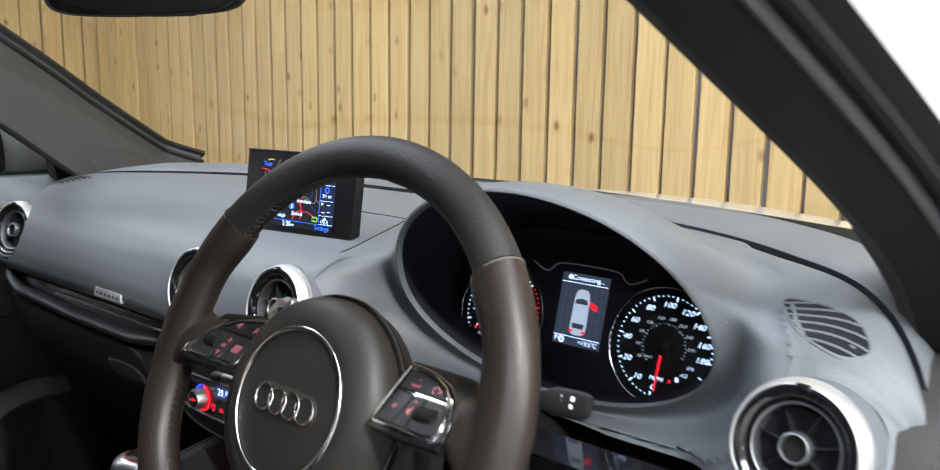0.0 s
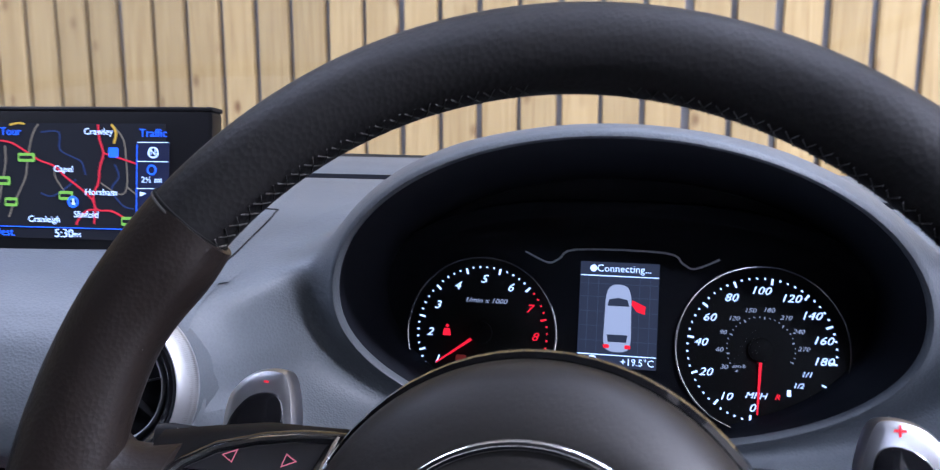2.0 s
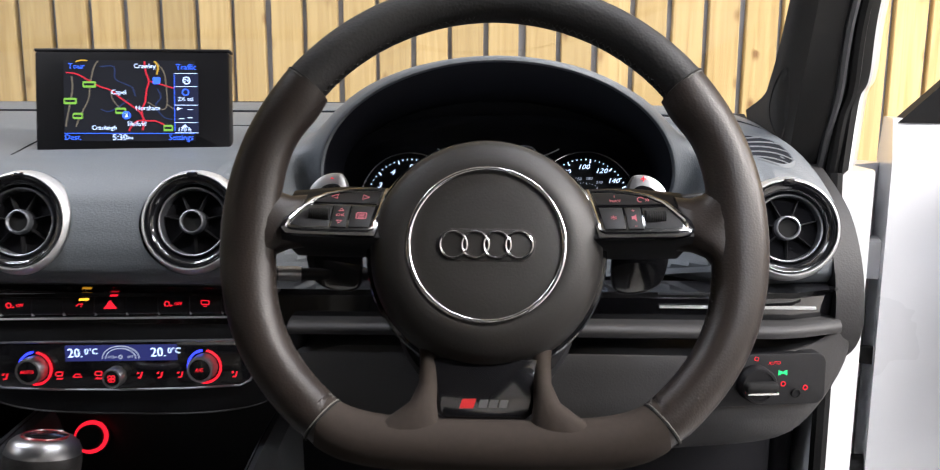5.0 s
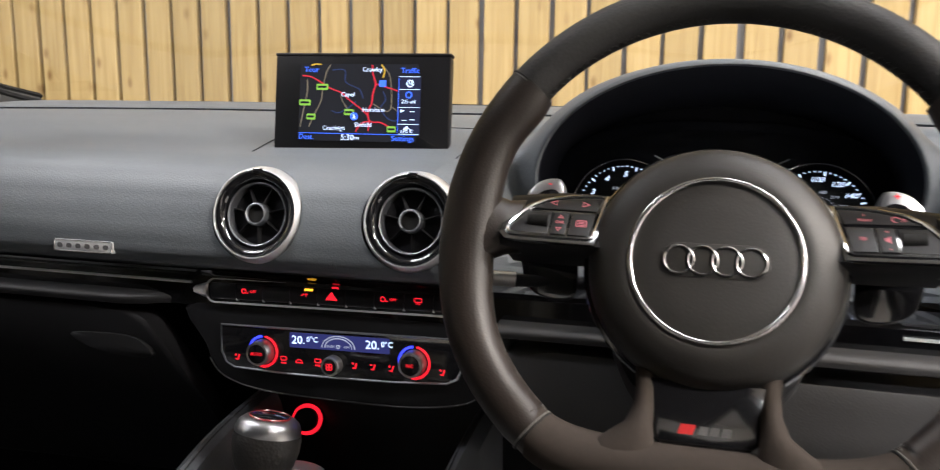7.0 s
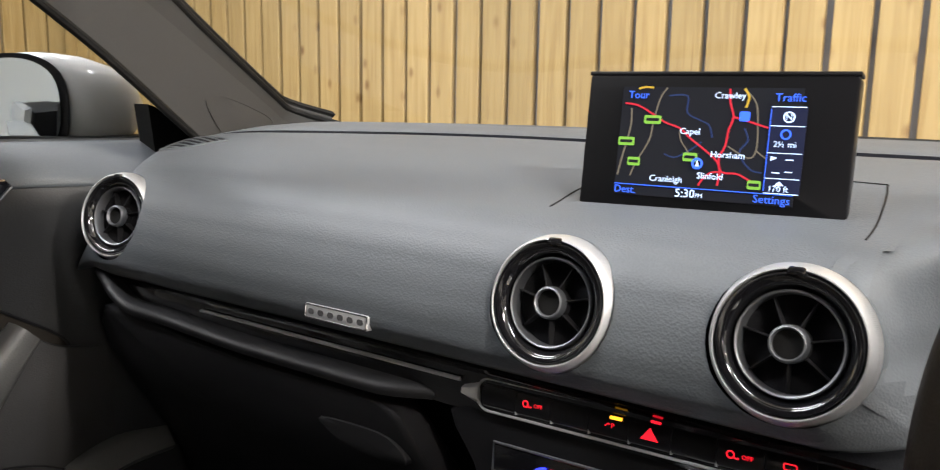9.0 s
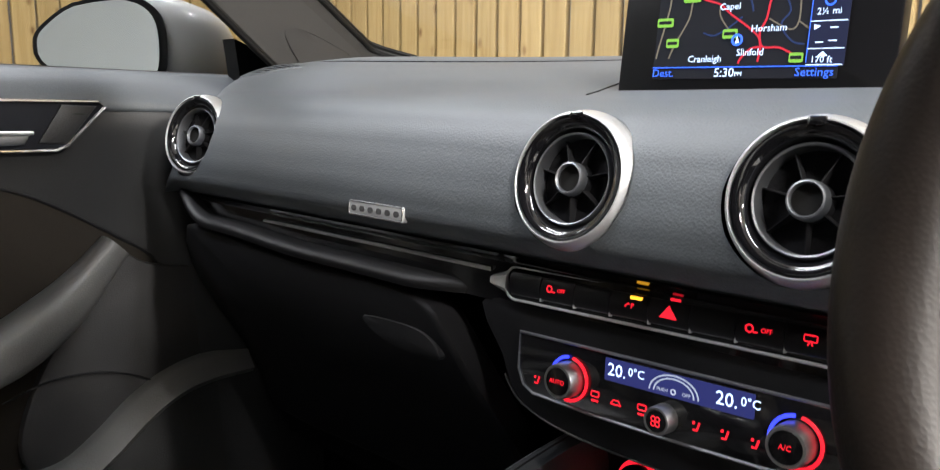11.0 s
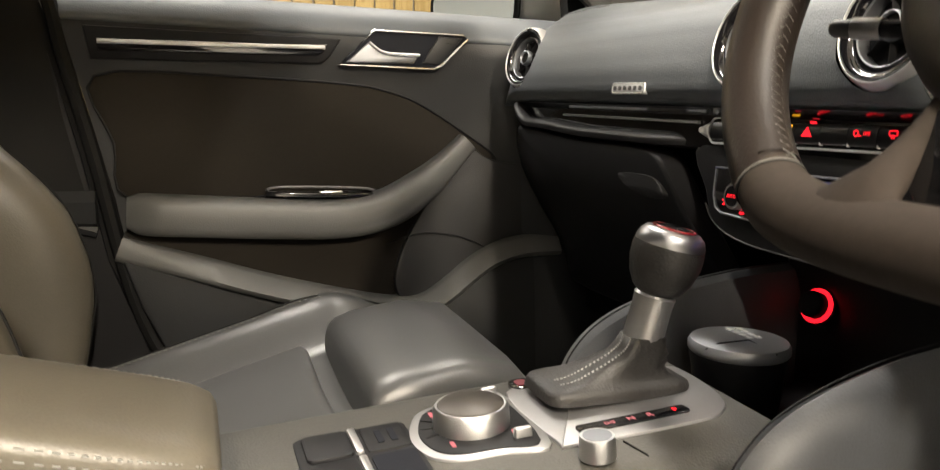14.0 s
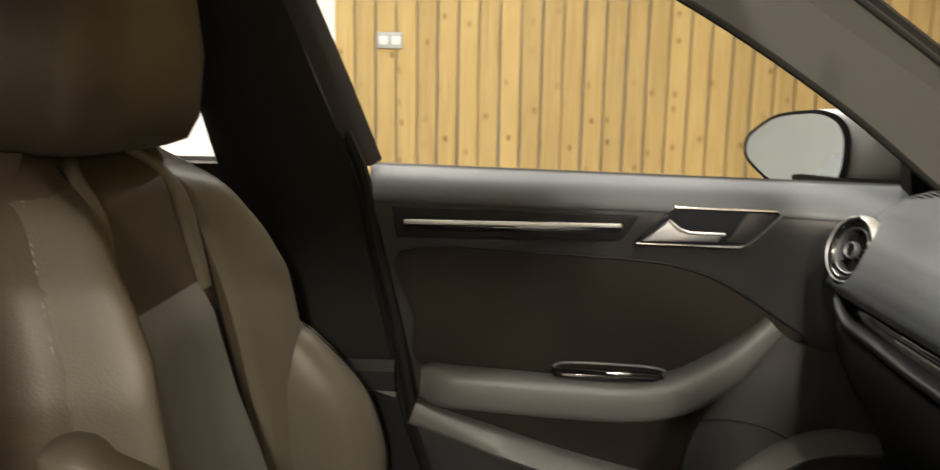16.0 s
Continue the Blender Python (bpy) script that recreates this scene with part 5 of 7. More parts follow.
def rim_piece(bm, a0, a1, grow=0.0):
    pts = [rim_at(a0 + (a1 - a0) * i / 60) for i in range(61)]
    rings = []
    for a, p in pts:
        deg = math.degrees(a) - 90
        side = min(abs(deg % 360 - 90), abs(deg % 360 - 270))
        hump = min(abs(deg % 360 - 57), abs(deg % 360 - 303))
        inward = 0.0030 * math.exp(-(side / 22) ** 2) + 0.0022 * math.exp(-(hump / 7) ** 2) * (1 if grow else 0)
        w = TR + grow + inward
        th = (TR + grow) * (0.96 + 0.05 * math.exp(-(hump / 9) ** 2))
        out = Vector((math.cos(a), math.sin(a), 0))
        if p.y < -0.125:
            out = (out * 0.4 + Vector((0, -1, 0)) * 0.6).normalized()
        rings.append([p - out * inward + out * (w * math.cos(2 * math.pi * k / 24)) + Vector((0, 0, th * math.sin(2 * math.pi * k / 24))) for k in range(24)])
    loft(bm, rings)


part("rim_top", made(rim_piece, -52, 52), WHEELTOP, wheel, "smooth leather rim")
part("rim_side", made(rim_piece, 52, 140, 0.0006), WHEEL, wheel, "worn leather grip")
part("rim_side", made(rim_piece, 220, 308, 0.0006), WHEEL, wheel, "worn leather grip")
part("rim_bottom", made(rim_piece, 140, 220, 0.0012), SUEDE, wheel, "flat suede-like lower rim")
for deg in (52, 140, 220, 308):
    a, p = rim_at(deg)
    out = Vector((math.cos(a), math.sin(a), 0))
    for shift, r, mat in ((0.0, 0.0006, BLACK), (0.0014, 0.0005, DULL)):
        tan = Vector((-out.y, out.x, 0)) * shift * (1 if deg in (52, 220) else -1)
        line = [p + tan + out * ((TR + 0.0005) * math.cos(2 * math.pi * k / 24)) + Vector((0, 0, (TR + 0.0003) * math.sin(2 * math.pi * k / 24))) for k in range(24)]
        part("rim_seam", made(tube, line, r, 6, True), mat, wheel)


def stitches(bm, a0, a1, step=2.1):
    d = a0
    while d < a1:
        a, p = rim_at(d)
        out = Vector((math.cos(a), math.sin(a), 0))
        tan = Vector((-out.y, out.x, 0))
        deep = 0.006 * math.exp(-((min(abs(d - 90), abs(d - 270))) / 22) ** 2)
        for s in (-1, 1):
            line = []
            for u, h in ((-0.0020, 0.0015 + 0.0036 * s), (0.0, 0.0015), (0.0020, 0.0015 + 0.0030 * s)):
                g = h / TR
                line.append(p - out * ((TR + 0.0004) * math.cos(g) + deep) + tan * u + Vector((0, 0, (TR + 0.0003) * math.sin(g))))
            tube(bm, line, 0.0003, 4)
        d += step


for a0, a1 in ((6, 52), (52, 70), (102, 138), (222, 258), (290, 308), (308, 354)):
    part("stitching", made(stitches, a0, a1), DARKTHREAD if a0 in (6, 308) else DULL, wheel, "grey zigzag stitching along the inner rim")

# airbag cushion
hub_prof = [(0.0775, -0.034), (0.0795, -0.016), (0.0788, -0.006), (0.0760, 0.002), (0.0700, 0.0078), (0.061, 0.0112), (0.0545, 0.0132), (0.0530, 0.0126), (0.0500, 0.0118), (0.0485, 0.0122), (0.03, 0.0133), (0.0004, 0.0138)]
part("airbag_cover", made(lathe, hub_prof, 88, (HX, HY, 0)), HUB, wheel, "round dark airbag cover", 50)
part("cover_edge", made(tube, [(HX + 0.0800 * math.cos(a), HY + 0.0800 * math.sin(a), -0.0165) for a in (2 * math.pi * i / 64 for i in range(64))], 0.0030, 8, True), GLOSS, wheel, "gloss black edge of the cover")
part("chrome_ring", made(ring, 0.0513, 0.0019, 88, 10, (HX, HY + 0.001, 0.0128)), CHROME, wheel, "thin chrome ring")
emblem = part("emblem_recess", made(prism, rrect(0.0645, 0.0215, 0.0105, 8, HX, HY), 0.0125, 0.0141, 0.0004), HUB, wheel, "shallow emblem field")
for i in range(4):
    part("emblem_groove", made(ring, 0.0090, 0.0016, 40, 6, (HX - 0.02145 + 0.0143 * i, HY, 0.0137), 0.4), BLACK, emblem)
    part("emblem_ring", made(ring, 0.0088, 0.0009, 40, 8, (HX - 0.02145 + 0.0143 * i, HY, 0.0146)), CHROME, emblem, "chrome ring of the emblem")


# spokes with buttons: the button field leans back towards its upper edge
def pod_n(u, v):
    return 0.006 - 0.8 * (v + 0.004) + 0.10 * (abs(u - HX) - 0.082)


def pod_prism(bm, outline, s, n0, n1, bevel=0.0):
    prism(bm, [(HX + s * u, v) for u, v in outline], n0, n1, bevel, lambda x, y, z: (x, y, pod_n(x, y) + z))


def pod_bar(bm, s, u, v, w, h, n0, n1):
    pod_prism(bm, rrect(w, h, min(w, h) * 0.2, 2, u, v), s, n0, n1)


def pod_line(bm, s, pts, r, n, closed=False):
    tube(bm, [(HX + s * u, v, pod_n(HX + s * u, v) + n) for u, v in pts], r, 6, closed)


def spoke(bm, s):
    rings = []
    for u in (0.066, 0.080, 0.10, 0.12, 0.136):
        t = smooth(0.10, 0.14, u)
        top, low = 0.0355 - 0.006 * t, -0.0125 + 0.001 * t
        f = [(top - 0.001, -0.052 + 0.02 * t), (top, pod_n(u, top) - 0.003), (top - 0.004, pod_n(u, top - 0.004) - 0.0015)]
        f += [(v, pod_n(u, v) - 0.0015) for v in (0.024, 0.014, 0.004, -0.004)]
        f += [(low + 0.003, pod_n(u, low + 0.003) - 0.003), (low, pod_n(u, low) - 0.010), (low - 0.001, -0.04)]
        rings.append([(HX + s * u, v, n) for v, n in f])
    loft(bm, rings)


def thumb_grip(bm, s):
    """Leather web where a spoke runs out into the rim."""
    rings = []
    for u, v0, v1, n0, n1 in ((0.128, -0.0125, 0.027, -0.034, 0.001), (0.138, -0.0150, 0.0245, -0.028, 0.006), (0.146, -0.0200, 0.0255, -0.020, 0.0095), (0.152, -0.0300, 0.034, -0.015, 0.0110), (0.158, -0.044, 0.050, -0.0125, 0.0120), (0.165, -0.056, 0.062, -0.010, 0.0110)):
        c, h, nc, nh = (v0 + v1) / 2, (v1 - v0) / 2, (n0 + n1) / 2, (n1 - n0) / 2
        ring_pts = []
        for i in range(28):
            a = 2 * math.pi * i / 28
            ca, sa = math.cos(a), math.sin(a)
            v = c + h * math.copysign(abs(ca) ** 0.75, ca)
            lean = -0.35 * (v - c) * (1 - smooth(0.138, 0.156, u))
            ring_pts.append((HX * 0.5 + s * u, v, nc + nh * math.copysign(abs(sa) ** 0.75, sa) + lean))
        rings.append(ring_pts)
    loft(bm, rings)


FRAME = [(0.0715, 0.0320), (0.0850, 0.0315), (0.0980, 0.0295), (0.1110, 0.0258), (0.1200, 0.0200), (0.1270, 0.0110), (0.1315, 0.0035), (0.1326, -0.0015), (0.1300, -0.0044), (0.1248, -0.0052), (0.1000, -0.0053), (0.0790, -0.0050), (0.0763, -0.0035), (0.0745, 0.0060), (0.0725, 0.0200)]
EDGE = [(0.0680, 0.0345), (0.0850, 0.0342), (0.0990, 0.0322), (0.1135, 0.0282), (0.1240, 0.0215), (0.1318, 0.0118), (0.1370, 0.0035), (0.1372, -0.0040), (0.1325, -0.0090), (0.1240, -0.0100), (0.1000, -0.0100), (0.0740, -0.0098)]
PADDLE = catmull([(0.1020, 0.020), (0.1045, 0.040), (0.1085, 0.0530), (0.1140, 0.0562), (0.1235, 0.0548), (0.1310, 0.0495), (0.1355, 0.0400), (0.1350, 0.012), (0.128, -0.024), (0.110, -0.034), (0.094, -0.030), (0.094, -0.005)], 5, True)
INLAY = catmull([(0.1060, 0.018), (0.1090, 0.0405), (0.1140, 0.0462), (0.1220, 0.0452), (0.1275, 0.0405), (0.1315, 0.0330), (0.1362, 0.012), (0.1292, -0.0245), (0.110, -0.0352), (0.0930, -0.0310), (0.0930, -0.005), (0.1010, 0.012)], 5, True)
for s in (-1, 1):
    part("spoke", made(spoke, s), HARD, wheel, "dark wheel spoke", 50)
    part("thumb_grip", made(thumb_grip, s), WHEEL, wheel, "leather web between spoke and rim", 70)
    pod = part("button_pod", made(pod_prism, EDGE, s, -0.008, 0.0018, 0.0016), GLOSS, wheel, "gloss black button pod")
    part("pod_frame", made(pod_line, s, FRAME, 0.0012, 0.0026, True), CHROME, pod, "chrome pod frame")
    keys = {"rocker": [(0.0738, 0.0300), (0.0860, 0.0297), (0.0985, 0.0275), (0.1105, 0.0240), (0.1195, 0.0183), (0.0765, 0.0183)],
            "menu_key": [(0.0768, 0.0160), (0.0925, 0.0158), (0.0925, -0.0030), (0.0788, -0.0030)],
            "ok_key": [(0.0940, 0.0158), (0.1045, 0.0157), (0.1040, -0.0030), (0.0940, -0.0030)],
            "end_panel": [(0.1057, 0.0157), (0.1220, 0.0157), (0.1272, 0.0075), (0.1300, 0.0015), (0.1296, -0.0020), (0.1240, -0.0030), (0.1053, -0.0030)]}
    for nm, o in keys.items():
        part(nm, made(pod_prism, o, s, -0.002, 0.0030 if nm != "end_panel" else 0.0022, 0.0008), SATINBLACK, pod, "satin black key")
    roller = bmesh.new()
    for i in range(9):
        tube(roller, [(HX + s * (0.1065 + 0.0015 * i), 0.0068, pod_n(0.112, 0.0068) + 0.0012), (HX + s * (0.1077 + 0.0015 * i), 0.0068, pod_n(0.112, 0.0068) + 0.0012)], 0.0052, 20)
    part("roller", roller, BLACK, pod, "black ribbed roller")
    pad = part("shift_paddle", made(prism, [(HX + s * u, v) for u, v in PADDLE], -0.066, -0.056, 0.0045), PADDLEMETAL, wheel, "satin metal shift paddle")
    part("paddle_inlay", made(prism, [(HX + s * u, v) for u, v in INLAY], -0.060, -0.0545, 0.0010), GLOSS, pad, "black paddle inlay")
    letters("paddle_mark", "+" if s > 0 else "-", 0.0085, HX + s * 0.1175, 0.0512, -0.0556, RED_LIT, pad)
    if s < 0:
        for u, d in ((0.1055, 1), (0.0845, -1)):
            part("arrow_mark", made(pod_line, s, [(u + d * 0.0024, 0.0237), (u - d * 0.0018, 0.0257), (u - d * 0.0018, 0.0217)], 0.00035, 0.0031, True), PINK_LIT, pod)
        ok = letters("button_text", "OK", 0.0040, 0, 0, 0, PINK_LIT, pod)
        ok.matrix_basis = pose(HX - 0.0990, 0.0068, pod_n(0.099, 0.0068) + 0.0033, -38)
        for d in (-1, 1):
            part("arrow_mark", made(pod_line, s, [(0.0990, 0.0065 + d * 0.0066), (0.0974, 0.0065 + d * 0.0042), (0.1006, 0.0065 + d * 0.0042)], 0.00035, 0.0031, True), PINK_LIT, pod)
        part("list_mark", made(pod_line, s, rrect(0.0066, 0.0050, 0.0008, 2, 0.0850, 0.0070), 0.00035, 0.0031, True), PINK_LIT, pod)
        for d in (-0.0013, 0, 0.0013):
            part("list_line", made(pod_bar, s, 0.0850, 0.0070 + d, 0.0042, 0.0006, 0.0028, 0.0033), PINK_LIT, pod)
    else:
        for text, size, u, v in (("NAV", 0.0038, 0.0885, 0.0215), ("i", 0.0040, 0.0885, 0.0258), ("*", 0.0100, 0.0855, 0.0052), ("+", 0.0046, 0.0992, 0.0125), ("-", 0.0046, 0.0992, -0.0005)):
            tx = letters("button_text", text, size, 0, 0, 0, PINK_LIT, pod)
            tx.matrix_basis = pose(HX + u, v, pod_n(u, v) + 0.0033, -38)
        part("voice_mark", made(pod_line, s, [(0.1060 + 0.0022 * math.cos(a), 0.0225 + 0.0022 * math.sin(a)) for a in (0.3 + i * 0.45 for i in range(11))], 0.00035, 0.0031), PINK_LIT, pod)
        for d in (0.0, 0.0014):
            part("voice_wave", made(pod_line, s, [(0.1092 + d, 0.0210), (0.1099 + d, 0.0222), (0.1092 + d, 0.0234)], 0.0003, 0.0031), PINK_LIT, pod)
        part("mute_mark", made(pod_prism, [(0.0975, 0.0052), (0.0990, 0.0052), (0.1006, 0.0034), (0.1006, 0.0096), (0.0990, 0.0078), (0.0975, 0.0078)], s, 0.0028, 0.0033), PINK_LIT, pod)


def lower_leg(bm, s):
    rings = []
    for u, v, w, n in ((0.0370, -0.070, 0.0085, -0.016), (0.0365, -0.090, 0.0068, -0.009), (0.0370, -0.104, 0.0062, -0.003), (0.0395, -0.116, 0.0085, 0.002), (0.0455, -0.126, 0.016, 0.0045), (0.055, -0.136, 0.028, 0.0045)):
        rings.append([(HX + s * (u + w * math.cos(a)), v, n + 0.0095 * math.sin(a)) for a in (2 * math.pi * i / 16 for i in range(16))])
    loft(bm, rings)


for s in (-1, 1):
    part("lower_spoke", made(lower_leg, s), SUEDE, wheel, "dark lower wheel spoke", 70)
ins = part("lower_inlay", made(prism, [(HX + u, v) for u, v in ((-0.034, -0.088), (0.034, -0.088), (0.031, -0.1225), (0.026, -0.1265), (-0.026, -0.1265), (-0.031, -0.1225))], -0.014, 0.0, 0.002), GLOSS, wheel, "gloss black lower inlay with a badge")
part("badge_red", made(prism, [(HX - 0.0165, -0.1200), (HX - 0.0075, -0.1200), (HX - 0.0055, -0.1140), (HX - 0.0145, -0.1140)], -0.001, 0.0012), material("badge_red_paint", (0.42, 0.02, 0.022), 0.35), ins, "red badge block")
for x in (-0.0010, 0.0055, 0.0120):
    part("badge_bar", made(prism, [(HX + x - 0.0035, -0.1195), (HX + x + 0.0020, -0.1195), (HX + x + 0.0034, -0.1145), (HX + x - 0.0020, -0.1145)], -0.001, 0.0008), MIDGREY, ins)
part("column_shroud", made(lathe, [(0.062, -0.030), (0.066, -0.06), (0.070, -0.20), (0.07, -0.30)], 36, (HX, HY - 0.035, 0)), HARD, wheel, "dark steering column shroud")


# stalks behind the wheel: flat-ended levers with pale marks
def stalk_lever(bm, s):
    rings = []
    for u, v, n, h, d in ((0.045, 0.020, -0.095, 0.0070, 0.0070), (0.100, 0.030, -0.086, 0.0052, 0.0052), (0.138, 0.0345, -0.078, 0.0052, 0.0048), (0.146, 0.0355, -0.0765, 0.0066, 0.0048), (0.170, 0.0372, -0.072, 0.0062, 0.0044), (0.1755, 0.0378, -0.071, 0.0046, 0.0030)):
        if s < 0:
            v -= 0.013
        else:
            h *= 1.0 + 0.5 * smooth(0.13, 0.15, u)
        rings.append([(s * u, v + h * math.copysign(abs(math.cos(a)) ** 0.6, math.cos(a)), n + d * math.copysign(abs(math.sin(a)) ** 0.6, math.sin(a))) for a in (2 * math.pi * i / 20 for i in range(20))])
    loft(bm, rings)


for s, lab in ((-1, "black indicator stalk behind the wheel"), (1, "black wiper stalk behind the wheel")):
    st = thing("column_stalk", WHEEL_POSE, lab, "stalk")
    part("lever", made(stalk_lever, s), SATINBLACK, st, "dark flat-ended lever", 60)
    for u, v, w, h in ((0.1490, 0.0395, 0.0028, 0.0012), (0.1490, 0.0360, 0.0028, 0.0012), (0.1560, 0.0400, 0.0050, 0.0014), (0.1560, 0.0362, 0.0044, 0.0030), (0.1640, 0.0398, 0.0040, 0.0032), (0.1640, 0.0350, 0.0040, 0.0028)):
        part("stalk_mark", made(prism, rrect(w, h, 0.0004, 2, s * u, v if s > 0 else v - 0.013), -0.0740, -0.0735 + 0.22 * (u - 0.149) + 0.0016), SHUTTER, st)
cruise = thing("column_stalk", WHEEL_POSE, "short control stalk with a satin end under the wheel", "stalk")
part("lever", made(tube, [(-0.05, -0.015, -0.085), (-0.10, -0.022, -0.065), (-0.142, -0.0245, -0.050)], 0.0046, 12), HARD, cruise)
part("sleeve", made(tube, [(-0.140, -0.0242, -0.051), (-0.1555, -0.0250, -0.0465)], 0.0056, 16), PLATEMETAL, cruise, "satin metal sleeve")
part("tip", made(tube, [(-0.155, -0.0250, -0.0468), (-0.166, -0.0255, -0.0440), (-0.168, -0.0256, -0.0435)], lambda t: 0.0052 - 0.0016 * t * t, 14), SATIN, cruise, "dark stalk tip")

# ---- the centre console ----
CON = pose(0, 0.30, 0.597, 4.5)
console = thing("centre_console", CON, "dark grey centre console between the seats", "console")


def console_body(bm):
    rings = []
    for y in (-0.26, -0.20, -0.10, 0.0, 0.08, 0.12, 0.145):
        w = 0.112
        rings.append([(x, y, z) for x, z in ((-w, -0.30), (-w, -0.03), (-w + 0.004, -0.014), (-w + 0.014, -0.004), (-w + 0.026, 0.0), (w - 0.026, 0.0), (w - 0.014, -0.004), (w - 0.004, -0.014), (w, -0.03), (w, -0.30))])
    loft(bm, rings)


part("body", made(console_body), CONSOLE, console, "dark grey console top and sides", 50)
part("front_tray", made(box, -0.10, 0.10, 0.165, 0.36, -0.30, -0.055, 0.01), HARD, console, "dark tray in front of the lever")
part("joint_line", made(tube, [(0.060, 0.03, 0.0006), (0.085, 0.034, 0.0004), (0.110, 0.04, -0.02)], 0.0008, 5), BLACK, console)
part("button_surround", made(prism, rrect(0.100, 0.086, 0.008, 5, 0.004, -0.150), -0.004, 0.0016, 0.001), HARD, console, "dark panel with two switches")
for x, lab in ((-0.021, "dark switch with a red mark"), (0.028, "dark switch with a red mark")):
    b = part("switch", made(prism, rrect(0.044, 0.034, 0.006, 5, x, -0.170), 0.0, 0.0042, 0.0015), HARD, console, lab)
    part("switch_edge", made(prism, rrect(0.043, 0.006, 0.002, 3, x, -0.1490), 0.0, 0.0048, 0.001), PLATEMETAL, console, "satin metal switch edge")
letters("switch_mark", "P", 0.008, 0.028, -0.170, 0.0044, PINK_LIT, console, spin=90)
part("socket_well", made(prism, rrect(0.040, 0.032, 0.003, 4, 0.028, -0.127), -0.002, 0.0028), HOODIN, console, "dark open slot")
part("socket_plate", made(prism, rrect(0.044, 0.032, 0.003, 4, -0.021, -0.127), -0.002, 0.003, 0.001), HARD, console, "socket plate")
for y in (-0.131, -0.121):
    part("socket_slot", made(prism, rrect(0.022, 0.005, 0.001, 2, -0.021, y), 0.0, 0.0036), HOODIN, console)
# control knob plate
MMI = catmull([(-0.062, -0.075), (-0.048, -0.097), (-0.010, -0.110), (0.022, -0.106), (0.038, -0.090), (0.042, -0.055), (0.042, -0.018), (-0.064, -0.018), (-0.068, -0.045)], 5, True)
mmi = part("control_plate", made(prism, MMI, -0.003, 0.0022, 0.0012), PLATEMETAL, console, "brushed metal control plate")
part("control_field", made(prism, [(-0.012 + (p.x + 0.012) * 0.88, -0.060 + (p.y + 0.060) * 0.86) for p in MMI], 0.001, 0.0036, 0.0012), HARD, mmi, "dark key field")
k = knob(console, -0.011, -0.061, 0.0290, 0.017, KNURL, "control_knob", "large knurled metal control knob")
part("knob_top", made(lathe, [(0.0262, 0.014), (0.0255, 0.0172), (0.0240, 0.0182), (0.0004, 0.0186)], 48), KNOBTOP, k, "smooth dark satin knob top")
for a in range(4):
    ang = radians(45 + 90 * a)
    c, s = math.cos(ang), math.sin(ang)
    part("key_mark", made(prism, rrect(0.009, 0.003, 0.0008, 2, -0.011 + 0.041 * c, -0.061 + 0.034 * s), 0.003, 0.0043), PINK_LIT, mmi)
for x, y in ((0.026, -0.034), (-0.058, -0.030)):
    part("toggle", made(box, x - 0.003, x + 0.003, y - 0.007, y + 0.007, 0.002, 0.011, 0.002), PLATEMETAL, mmi, "small metal toggle")
for t in (-30, -8, 14):
    a = radians(t)
    part("key_joint", made(tube, [(-0.011 + 0.030 * math.sin(a), -0.061 - 0.030 * math.cos(a), 0.0038), (-0.011 + 0.044 * math.sin(a), -0.061 - 0.040 * math.cos(a), 0.0038)], 0.0005, 4), BLACK, mmi)
k = knob(console, 0.078, 0.000, 0.0125, 0.016, KNURL, "volume_knob", "small knurled metal volume knob")
part("knob_top", made(lathe, [(0.0105, 0.013), (0.0100, 0.0163), (0.0004, 0.0166)], 32), SATINMETAL, k)
part("knob_mark", made(prism, rrect(0.005, 0.002, 0.0006, 2, 0.093, -0.016), -0.001, 0.0008), PINK_LIT, console)
# gear gate
gate = part("gear_plate", made(prism, catmull([(-0.062, -0.013), (0.040, -0.014), (0.052, -0.004), (0.055, 0.095), (0.048, 0.122), (0.022, 0.138), (-0.034, 0.143), (-0.056, 0.130), (-0.065, 0.05)], 5, True), -0.003, 0.0026, 0.0015), PLATEMETAL, console, "brushed metal gear lever plate")
disp2 = part("gear_display", made(prism, rrect(0.0145, 0.094, 0.005, 5, 0.0335, 0.053), 0.001, 0.0036, 0.0006), GLOSS, gate, "gear letters in a dark window")
for t, y, mt in (("P", 0.088, RED_LIT), ("R", 0.066, PINK_LIT), ("N", 0.050, PINK_LIT), ("D/S", 0.032, PINK_LIT)):
    letters("gear_letter", t, 0.0085 if len(t) == 1 else 0.006, 0.0335, y + 0.001, 0.0038, mt, disp2, spin=90)
part("start_button", made(prism, rrect(0.022, 0.020, 0.008, 5, -0.072, 0.004), 0.0, 0.004, 0.0015), GLOSS, console, "start button with a dull red mark")
part("start_mark", made(prism, rrect(0.013, 0.010, 0.004, 4, -0.072, 0.004), 0.003, 0.0046), glow("lit_dull_pink", (0.55, 0.10, 0.12), 0.35), console)
